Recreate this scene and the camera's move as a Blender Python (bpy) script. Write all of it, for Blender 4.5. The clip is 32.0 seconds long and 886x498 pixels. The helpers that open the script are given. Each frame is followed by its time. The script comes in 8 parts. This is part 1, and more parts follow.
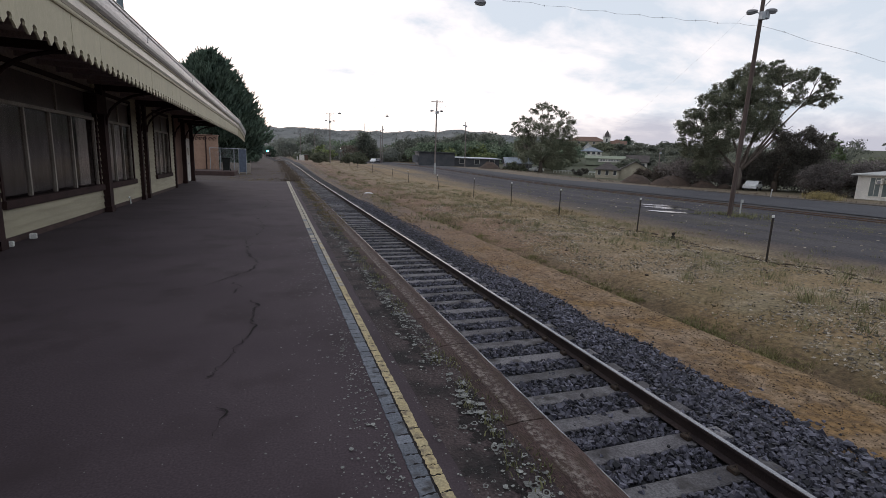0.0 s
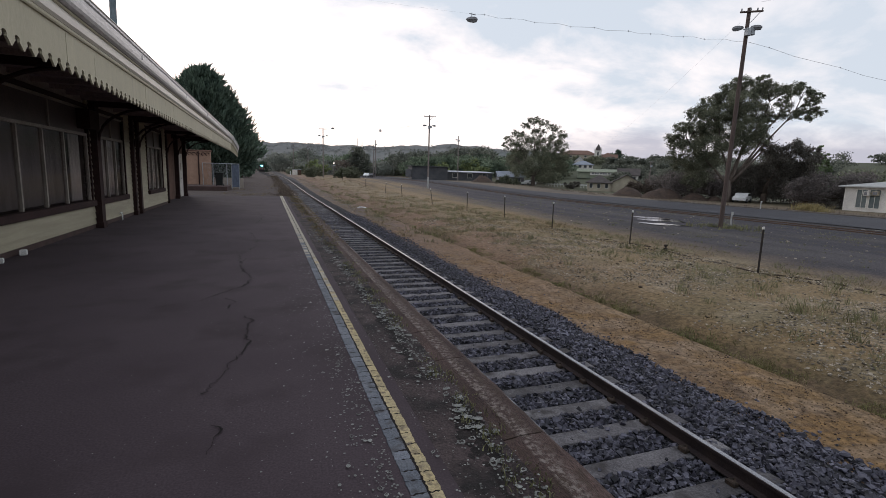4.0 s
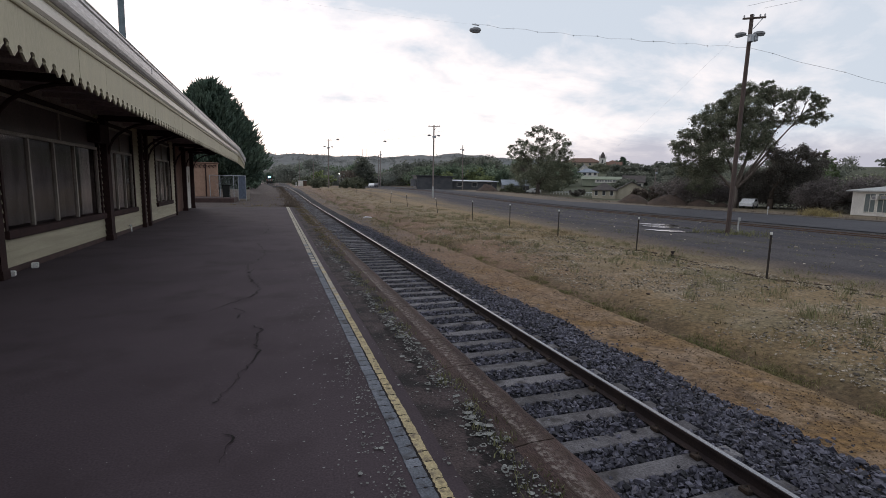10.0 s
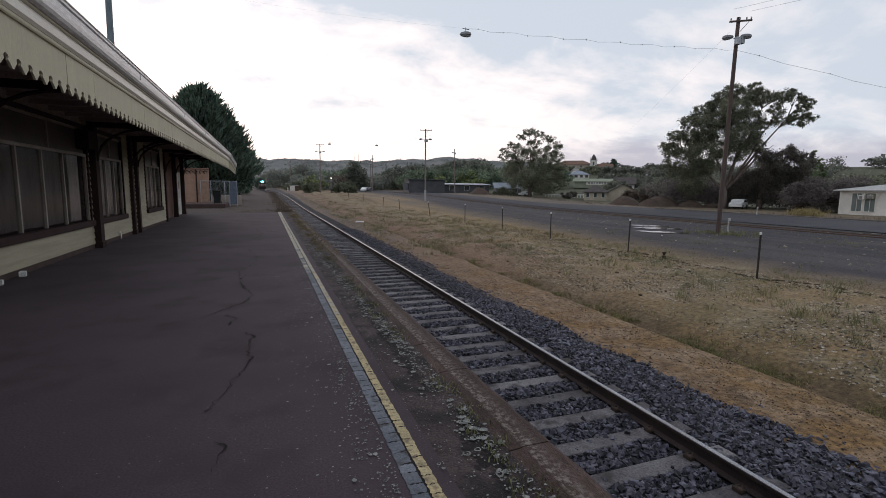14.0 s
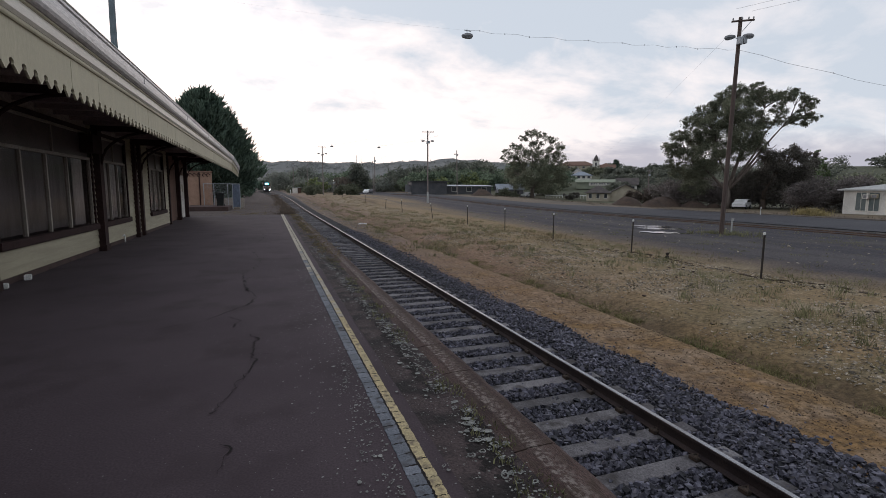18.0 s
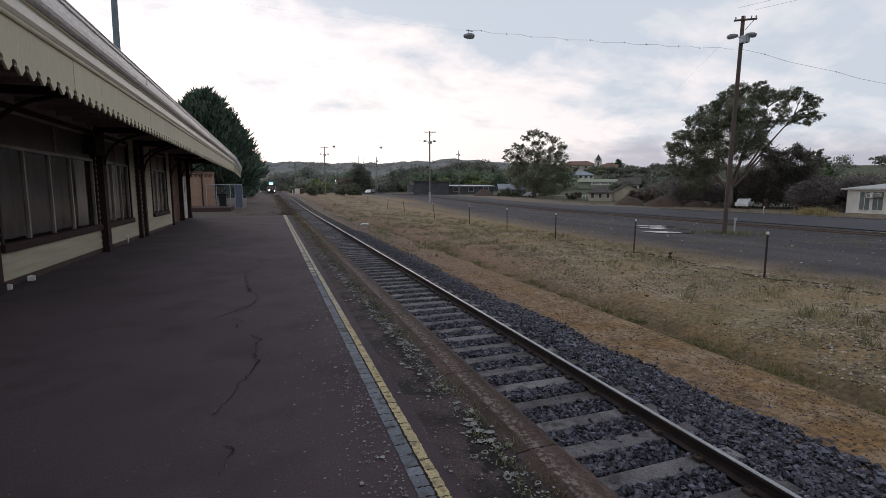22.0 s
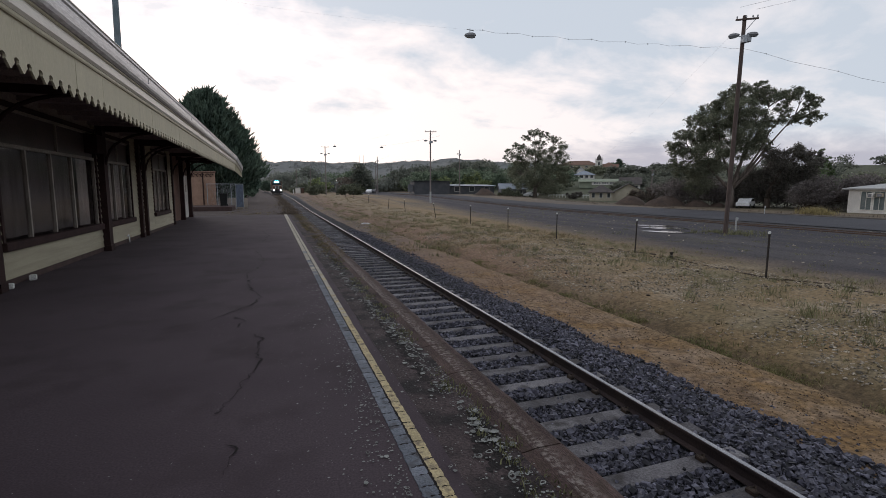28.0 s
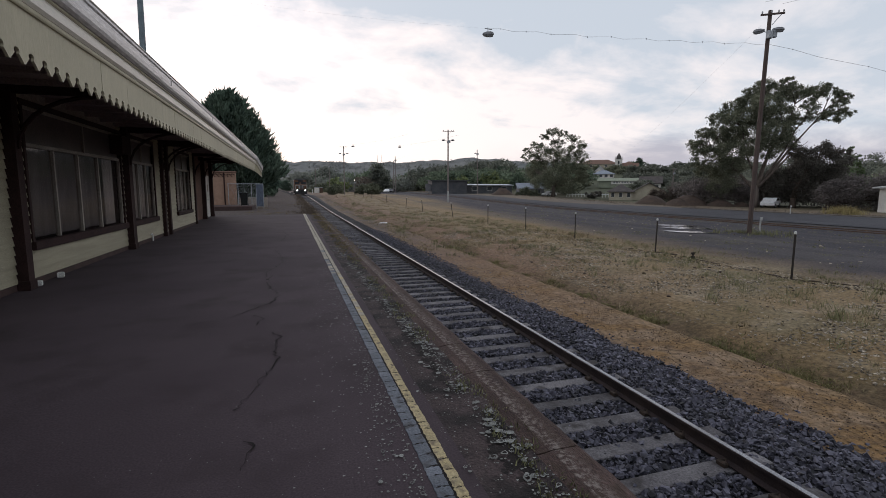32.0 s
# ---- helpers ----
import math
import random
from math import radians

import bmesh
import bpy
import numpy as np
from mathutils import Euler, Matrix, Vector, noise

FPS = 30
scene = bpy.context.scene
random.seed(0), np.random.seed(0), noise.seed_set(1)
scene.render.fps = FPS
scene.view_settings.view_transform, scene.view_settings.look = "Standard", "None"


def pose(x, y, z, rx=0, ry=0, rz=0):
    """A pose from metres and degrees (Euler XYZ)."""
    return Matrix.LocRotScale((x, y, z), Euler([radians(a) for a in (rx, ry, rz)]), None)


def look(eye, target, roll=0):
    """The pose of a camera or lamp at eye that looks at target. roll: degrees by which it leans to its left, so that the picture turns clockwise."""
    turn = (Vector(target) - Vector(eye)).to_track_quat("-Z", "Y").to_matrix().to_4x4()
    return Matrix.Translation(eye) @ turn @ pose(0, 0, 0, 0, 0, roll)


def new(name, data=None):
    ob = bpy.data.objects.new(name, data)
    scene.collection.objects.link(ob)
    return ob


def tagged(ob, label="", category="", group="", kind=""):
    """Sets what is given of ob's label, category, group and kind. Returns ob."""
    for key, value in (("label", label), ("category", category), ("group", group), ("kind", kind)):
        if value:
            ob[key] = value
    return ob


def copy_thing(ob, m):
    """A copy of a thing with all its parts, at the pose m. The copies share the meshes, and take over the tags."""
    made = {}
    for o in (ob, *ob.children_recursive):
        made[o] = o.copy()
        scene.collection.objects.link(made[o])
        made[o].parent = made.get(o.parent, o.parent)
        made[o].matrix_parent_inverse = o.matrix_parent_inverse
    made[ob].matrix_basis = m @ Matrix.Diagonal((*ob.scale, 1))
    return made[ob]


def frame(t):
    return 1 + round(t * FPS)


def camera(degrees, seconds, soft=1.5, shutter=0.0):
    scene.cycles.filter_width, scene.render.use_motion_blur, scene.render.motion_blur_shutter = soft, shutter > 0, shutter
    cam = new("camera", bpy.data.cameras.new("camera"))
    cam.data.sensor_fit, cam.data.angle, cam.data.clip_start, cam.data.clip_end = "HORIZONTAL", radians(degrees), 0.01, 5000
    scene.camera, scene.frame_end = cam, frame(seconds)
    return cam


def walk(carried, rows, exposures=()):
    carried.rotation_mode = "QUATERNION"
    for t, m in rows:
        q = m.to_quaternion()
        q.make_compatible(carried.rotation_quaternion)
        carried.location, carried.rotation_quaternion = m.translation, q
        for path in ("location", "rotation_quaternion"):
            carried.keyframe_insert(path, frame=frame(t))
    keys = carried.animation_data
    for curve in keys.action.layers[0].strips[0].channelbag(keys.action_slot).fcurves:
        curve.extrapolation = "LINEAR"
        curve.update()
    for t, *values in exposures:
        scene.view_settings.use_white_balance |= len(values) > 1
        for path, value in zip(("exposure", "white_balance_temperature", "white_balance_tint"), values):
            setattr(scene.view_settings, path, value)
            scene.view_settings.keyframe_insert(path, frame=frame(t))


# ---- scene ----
cam = camera(84.71, 32.0, soft=0.85)
walk(cam, [
    (0, pose(0.046, 0.006, 1.652, 79.69, -2.05, -18.69)),
    (0.5, pose(0.046, 0.009, 1.653, 79.92, -1.91, -18.84)),
    (1, pose(0.048, 0.005, 1.652, 80.19, -1.96, -18.92)),
    (1.5, pose(0.049, 0.006, 1.651, 80.43, -1.91, -19.07)),
    (2, pose(0.044, 0.009, 1.650, 80.62, -1.93, -19.21)),
    (2.5, pose(0.036, 0.006, 1.650, 80.82, -1.94, -19.39)),
    (3, pose(0.032, 0.005, 1.653, 80.99, -1.82, -19.53)),
    (3.5, pose(0.030, 0.010, 1.651, 81.16, -1.82, -19.53)),
    (5.5, pose(0.015, -0.004, 1.655, 81.69, -1.57, -19.42)),
    (6, pose(0.010, 0.002, 1.652, 81.74, -1.52, -19.50)),
    (6.5, pose(0.007, 0.001, 1.654, 81.85, -1.49, -19.58)),
    (7, pose(-0.001, 0.001, 1.653, 81.97, -1.41, -19.64)),
    (7.5, pose(-0.004, -0.000, 1.652, 82.06, -1.33, -19.62)),
    (8, pose(-0.007, -0.001, 1.654, 82.12, -1.24, -19.53)),
    (8.5, pose(0.001, -0.003, 1.648, 82.23, -1.12, -19.44)),
    (9, pose(-0.001, 0.001, 1.642, 82.22, -1.16, -19.29)),
    (9.5, pose(-0.008, -0.002, 1.645, 82.39, -1.09, -19.06)),
    (10, pose(-0.002, -0.007, 1.642, 82.39, -1.09, -18.96)),
    (10.5, pose(-0.002, -0.003, 1.641, 82.43, -0.95, -19.09)),
    (11, pose(-0.006, -0.008, 1.646, 82.50, -0.96, -19.26)),
    (11.5, pose(-0.004, -0.007, 1.644, 82.60, -0.86, -19.46)),
    (12, pose(-0.000, -0.004, 1.643, 82.64, -0.79, -19.58)),
    (12.5, pose(-0.003, -0.009, 1.645, 82.69, -0.78, -19.72)),
    (13, pose(-0.002, -0.010, 1.651, 82.69, -0.74, -19.83)),
    (13.5, pose(0.006, -0.007, 1.646, 82.77, -0.62, -19.86)),
    (14, pose(0.004, -0.009, 1.648, 82.81, -0.55, -19.86)),
    (14.5, pose(0.002, -0.006, 1.650, 82.82, -0.51, -19.85)),
    (16.5, pose(-0.003, -0.009, 1.651, 82.89, -0.36, -19.79)),
    (17, pose(-0.005, -0.007, 1.652, 82.92, -0.32, -19.77)),
    (17.5, pose(-0.006, -0.008, 1.650, 82.99, -0.27, -19.71)),
    (18, pose(-0.005, -0.008, 1.648, 82.99, -0.25, -19.59)),
    (18.5, pose(-0.010, -0.002, 1.645, 82.97, -0.32, -19.55)),
    (19, pose(-0.009, 0.002, 1.645, 83.02, -0.25, -19.57)),
    (19.5, pose(-0.010, -0.005, 1.652, 82.96, -0.25, -19.62)),
    (20, pose(-0.007, -0.001, 1.650, 82.98, -0.19, -19.69)),
    (20.5, pose(-0.004, -0.000, 1.652, 82.95, -0.16, -19.71)),
    (21, pose(-0.002, -0.003, 1.649, 83.03, -0.19, -19.64)),
    (21.5, pose(0.003, -0.001, 1.649, 83.06, -0.12, -19.51)),
    (22, pose(-0.002, -0.004, 1.652, 83.00, -0.11, -19.35)),
    (22.5, pose(-0.004, -0.003, 1.654, 82.97, -0.13, -19.30)),
    (23, pose(-0.000, -0.000, 1.650, 83.04, 0.00, -19.28)),
    (23.5, pose(0.000, 0.005, 1.647, 82.97, -0.08, -19.32)),
    (24, pose(0.004, 0.002, 1.647, 83.01, -0.05, -19.35)),
    (24.5, pose(0.002, 0.004, 1.647, 82.96, -0.09, -19.38)),
    (25, pose(0.003, 0.011, 1.643, 83.05, -0.02, -19.43)),
    (25.5, pose(0.002, 0.008, 1.644, 83.00, 0.01, -19.50)),
    (27.5, pose(-0.016, 0.014, 1.642, 83.01, -0.09, -19.47)),
    (28, pose(-0.020, 0.014, 1.644, 82.96, -0.14, -19.28)),
    (28.5, pose(-0.021, 0.007, 1.648, 82.97, -0.05, -19.09)),
    (29, pose(-0.022, 0.013, 1.646, 82.96, -0.10, -18.81)),
    (29.5, pose(-0.021, 0.011, 1.648, 82.99, -0.15, -18.39)),
    (30, pose(-0.018, 0.011, 1.646, 82.96, -0.12, -17.89)),
    (30.5, pose(-0.017, 0.013, 1.645, 82.91, -0.15, -17.51)),
    (31, pose(-0.016, 0.020, 1.640, 82.94, -0.14, -17.27)),
    (31.5, pose(-0.015, 0.015, 1.649, 82.93, -0.09, -17.20)),
    (32, pose(-0.005, 0.022, 1.642, 82.90, -0.07, -17.22)),
], exposures=[(0.0, 0.14, 6420, 19), (3.0, 0.12, 6420, 19), (9.0, 0.06, 6420, 19), (17.0, 0.0, 6420, 19), (32.0, -0.06, 6420, 19)])

# ---- light: cloudy early morning, sun low behind thin cloud ahead of the station ----
SUN_AZ, SUN_EL = radians(-14), radians(11)
world = bpy.data.worlds.new("world")
scene.world = world
world.use_nodes = True
wn, wl = world.node_tree.nodes, world.node_tree.links
wn.clear()
w_out = wn.new("ShaderNodeOutputWorld")
w_bg = wn.new("ShaderNodeBackground")
w_sky = wn.new("ShaderNodeTexSky")
w_sky.sky_type = 'NISHITA'
w_sky.sun_disc = False
w_sky.sun_elevation, w_sky.sun_rotation = SUN_EL, SUN_AZ
w_sky.air_density, w_sky.dust_density = 1.0, 1.5
w_co = wn.new("ShaderNodeTexCoord")
w_sep = wn.new("ShaderNodeSeparateXYZ")
wl.new(w_co.outputs["Generated"], w_sep.inputs[0])


def wmath(op, a, b=None, clamp=False):
    n = wn.new("ShaderNodeMath")
    n.operation, n.use_clamp = op, clamp
    for k, v in enumerate((a, b)):
        if v is None:
            continue
        if isinstance(v, (int, float)):
            n.inputs[k].default_value = v
        else:
            wl.new(v, n.inputs[k])
    return n.outputs[0]


# cloud sheet: the view ray is met with a flat layer, so that cloud streaks shorten towards the horizon
w_z = wmath('ADD', wmath('MAXIMUM', w_sep.outputs[2], 0.0), 0.30)
w_u, w_v = wmath('DIVIDE', w_sep.outputs[0], w_z), wmath('DIVIDE', w_sep.outputs[1], w_z)
w_comb = wn.new("ShaderNodeCombineXYZ")
wl.new(wmath('ADD', w_u, 4.3), w_comb.inputs[0])
wl.new(wmath('ADD', wmath('MULTIPLY', w_v, 1.2), 1.7), w_comb.inputs[1])
w_n1 = wn.new("ShaderNodeTexNoise")
w_n1.inputs["Scale"].default_value, w_n1.inputs["Detail"].default_value = 2.3, 10
w_n1.inputs["Roughness"].default_value, w_n1.inputs["Distortion"].default_value = 0.58, 0.25
wl.new(w_comb.outputs[0], w_n1.inputs["Vector"])
w_ramp = wn.new("ShaderNodeMapRange")
w_ramp.inputs["From Min"].default_value, w_ramp.inputs["From Max"].default_value = 0.445, 0.585
w_n2 = wn.new("ShaderNodeTexNoise")
w_n2.inputs["Scale"].default_value, w_n2.inputs["Detail"].default_value, w_n2.inputs["Roughness"].default_value = 1.1, 4, 0.5
wl.new(w_comb.outputs[0], w_n2.inputs["Vector"])
w_puff = wmath('ADD', wmath('MULTIPLY', w_n1.outputs["Fac"], 0.66), wmath('MULTIPLY', w_n2.outputs["Fac"], 0.34))
# brighter towards the hidden sun
w_dot = wn.new("ShaderNodeVectorMath")
w_dot.operation = 'DOT_PRODUCT'
wl.new(w_co.outputs["Generated"], w_dot.inputs[0])
w_dot.inputs[1].default_value = (math.sin(SUN_AZ) * math.cos(SUN_EL), math.cos(SUN_AZ) * math.cos(SUN_EL), math.sin(SUN_EL))
w_glow = wmath('POWER', wmath('MAXIMUM', w_dot.outputs["Value"], 0.0), 26.0)
w_cloud = wn.new("ShaderNodeMix")
w_cloud.data_type = 'RGBA'
w_cloud.inputs[6].default_value = (0.63, 0.725, 0.768, 1)
w_cloud.inputs[7].default_value = (1.17, 1.10, 1.01, 1)
w_side = wn.new("ShaderNodeMapRange")
w_side.inputs["From Min"].default_value, w_side.inputs["From Max"].default_value = 0.22, 0.92
w_side.inputs["To Min"].default_value, w_side.inputs["To Max"].default_value = 0.45, 1.0
wl.new(w_dot.outputs["Value"], w_side.inputs["Value"])
# the cloud closes up low down towards the sun and thins out overhead, where the blue shows through
w_veil = wn.new("ShaderNodeMapRange")
w_veil.inputs["From Min"].default_value, w_veil.inputs["From Max"].default_value = 0.36, 0.09
w_veil.inputs["To Max"].default_value = 0.15
wl.new(w_sep.outputs[2], w_veil.inputs["Value"])
w_near = wn.new("ShaderNodeMapRange")
w_near.inputs["From Min"].default_value, w_near.inputs["From Max"].default_value = 0.40, 0.86
wl.new(w_dot.outputs["Value"], w_near.inputs["Value"])
w_high = wn.new("ShaderNodeMapRange")
w_high.inputs["From Min"].default_value, w_high.inputs["From Max"].default_value = 0.16, 0.34
w_high.inputs["To Max"].default_value = 0.06
wl.new(w_sep.outputs[2], w_high.inputs["Value"])
wl.new(wmath('SUBTRACT', wmath('ADD', w_puff, wmath('MULTIPLY', w_veil.outputs[0], w_near.outputs[0])), w_high.outputs[0]), w_ramp.inputs["Value"])
wl.new(wmath('MULTIPLY', w_ramp.outputs[0], w_side.outputs[0]), w_cloud.inputs[0])
w_lit = wn.new("ShaderNodeMix")
w_lit.data_type = 'RGBA'
w_lit.inputs[7].default_value = (2.0, 1.80, 1.75, 1)
wl.new(wmath('MULTIPLY', w_glow, wmath('ADD', 0.14, wmath('MULTIPLY', w_ramp.outputs[0], 0.36))), w_lit.inputs[0])
wl.new(w_cloud.outputs[2], w_lit.inputs[6])
# a grey-blue bank of low cloud along the horizon away from the sun
w_low = wn.new("ShaderNodeMapRange")
w_low.inputs["From Min"].default_value, w_low.inputs["From Max"].default_value = 0.158, 0.118
wl.new(wmath('ADD', w_sep.outputs[2], wmath('MULTIPLY', w_n1.outputs["Fac"], 0.12)), w_low.inputs["Value"])
w_away = wn.new("ShaderNodeMapRange")
w_away.inputs["From Min"].default_value, w_away.inputs["From Max"].default_value = 0.82, 0.62
w_away.inputs["To Max"].default_value = 0.85
wl.new(w_dot.outputs["Value"], w_away.inputs["Value"])
w_bank = wn.new("ShaderNodeMix")
w_bank.data_type = 'RGBA'
w_bank.inputs[7].default_value = (0.49, 0.50, 0.56, 1)
wl.new(wmath('MULTIPLY', w_low.outputs[0], w_away.outputs[0]), w_bank.inputs[0])
wl.new(w_lit.outputs[2], w_bank.inputs[6])
w_mix = wn.new("ShaderNodeMix")
w_mix.data_type = 'RGBA'
w_mix.inputs[0].default_value = 0.93
w_scale = wn.new("ShaderNodeVectorMath")
w_scale.operation = 'SCALE'
w_scale.inputs["Scale"].default_value = 0.10
wl.new(w_sky.outputs[0], w_scale.inputs[0])
wl.new(w_scale.outputs[0], w_mix.inputs[6])
wl.new(w_bank.outputs[2], w_mix.inputs[7])
wl.new(w_mix.outputs[2], w_bg.inputs["Color"])
w_bg.inputs["Strength"].default_value = 1.0
wl.new(w_bg.outputs[0], w_out.inputs[0])
sun = new("sun", bpy.data.lights.new("sun", 'SUN'))
sun.data.energy, sun.data.angle, sun.data.color = 0.5, radians(14), (1.0, 0.93, 0.86)
sun.matrix_world = look((0, 0, 30), (-math.sin(SUN_AZ) * 30, -math.cos(SUN_AZ) * 30, 30 - math.tan(SUN_EL) * 30))


# ---- materials ----
def material(name, base, second, scale=6.0, rough=0.85, bump=0.3, fine=60.0, spots=None, metal=0.0, vary=0.0, stretch=None, island=0.0, spec=0.3, bump_size=0.02, grain=0.28, world_space=False):
    """Two scales of noise between two base colours, fine relief, and optional variation from piece to piece."""
    m = bpy.data.materials.new(name)
    m.use_nodes = True
    n, l = m.node_tree.nodes, m.node_tree.links
    b = n["Principled BSDF"]
    co = n.new("ShaderNodeTexCoord")
    src = n.new("ShaderNodeNewGeometry").outputs["Position"] if world_space else co.outputs["Object"]
    if stretch:
        mp = n.new("ShaderNodeMapping")
        mp.inputs["Scale"].default_value = stretch
        l.new(src, mp.inputs[0])
        src = mp.outputs[0]
    n1, n2 = n.new("ShaderNodeTexNoise"), n.new("ShaderNodeTexNoise")
    n1.inputs["Scale"].default_value, n1.inputs["Detail"].default_value = scale, 5
    n2.inputs["Scale"].default_value, n2.inputs["Detail"].default_value = fine, 4
    l.new(src, n1.inputs["Vector"])
    l.new(src, n2.inputs["Vector"])
    r = n.new("ShaderNodeMapRange")
    r.inputs["From Min"].default_value, r.inputs["From Max"].default_value = 0.36, 0.64
    l.new(n1.outputs["Fac"], r.inputs["Value"])
    mix = n.new("ShaderNodeMix")
    mix.data_type = 'RGBA'
    mix.inputs[6].default_value, mix.inputs[7].default_value = (*base, 1), (*second, 1)
    l.new(r.outputs[0], mix.inputs[0])
    hsv = n.new("ShaderNodeHueSaturation")
    l.new(mix.outputs[2], hsv.inputs["Color"])
    r2 = n.new("ShaderNodeMapRange")
    r2.inputs["From Min"].default_value, r2.inputs["From Max"].default_value = 0.3, 0.7
    r2.inputs["To Min"].default_value, r2.inputs["To Max"].default_value = 1 - grain, 1 + grain
    l.new(n2.outputs["Fac"], r2.inputs["Value"])
    value = r2.outputs[0]
    for amount, node, out in ((vary, "ShaderNodeObjectInfo", "Random"), (island, "ShaderNodeNewGeometry", "Random Per Island")):
        if amount:
            info = n.new(node)
            r3 = n.new("ShaderNodeMapRange")
            r3.inputs["To Min"].default_value, r3.inputs["To Max"].default_value = 1 - amount, 1 + amount
            l.new(info.outputs[out], r3.inputs["Value"])
            mu = n.new("ShaderNodeMath")
            mu.operation = 'MULTIPLY'
            l.new(value, mu.inputs[0])
            l.new(r3.outputs[0], mu.inputs[1])
            value = mu.outputs[0]
    l.new(value, hsv.inputs["Value"])
    col = hsv.outputs[0]
    if spots:
        colour, sscale, low, high = spots
        n3 = n.new("ShaderNodeTexNoise")
        n3.inputs["Scale"].default_value, n3.inputs["Detail"].default_value = sscale, 6
        l.new(src, n3.inputs["Vector"])
        r4 = n.new("ShaderNodeMapRange")
        r4.inputs["From Min"].default_value, r4.inputs["From Max"].default_value = low, high
        l.new(n3.outputs["Fac"], r4.inputs["Value"])
        m2 = n.new("ShaderNodeMix")
        m2.data_type = 'RGBA'
        m2.inputs[7].default_value = (*colour, 1)
        l.new(r4.outputs[0], m2.inputs[0])
        l.new(col, m2.inputs[6])
        col = m2.outputs[2]
    l.new(col, b.inputs["Base Color"])
    b.inputs["Roughness"].default_value, b.inputs["Metallic"].default_value = rough, metal
    b.inputs["Specular IOR Level"].default_value = spec
    if bump:
        bp = n.new("ShaderNodeBump")
        bp.inputs["Strength"].default_value, bp.inputs["Distance"].default_value = bump, bump_size
        l.new(n2.outputs["Fac"], bp.inputs["Height"])
        l.new(bp.outputs[0], b.inputs["Normal"])
    return m


def leafy(name, dark, light, scale=0.5, island=0.45):
    """Foliage: colour differs from clump to clump, with some light passing through the leaves."""
    m = material(name, dark, light, scale=scale, rough=0.75, bump=0, fine=3.0, island=island, spec=0.05)
    n, l = m.node_tree.nodes, m.node_tree.links
    b, out = n["Principled BSDF"], n["Material Output"]
    tr = n.new("ShaderNodeBsdfTranslucent")
    l.new(b.inputs["Base Color"].links[0].from_socket, tr.inputs[0])
    mx = n.new("ShaderNodeMixShader")
    mx.inputs[0].default_value = 0.42
    l.new(b.outputs[0], mx.inputs[1])
    l.new(tr.outputs[0], mx.inputs[2])
    l.new(mx.outputs[0], out.inputs[0])
    return m


def glowing(name, colour, strength):
    m = bpy.data.materials.new(name)
    m.use_nodes = True
    b = m.node_tree.nodes["Principled BSDF"]
    b.inputs["Base Color"].default_value = (*colour, 1)
    b.inputs["Emission Color"].default_value = (*colour, 1)
    b.inputs["Emission Strength"].default_value = strength
    return m


def glass(name, tint, rough=0.03):
    m = bpy.data.materials.new(name)
    m.use_nodes = True
    b = m.node_tree.nodes["Principled BSDF"]
    b.inputs["Base Color"].default_value = (*tint, 1)
    b.inputs["Roughness"].default_value = rough
    b.inputs["Transmission Weight"].default_value = 1.0
    b.inputs["IOR"].default_value = 1.1
    return m


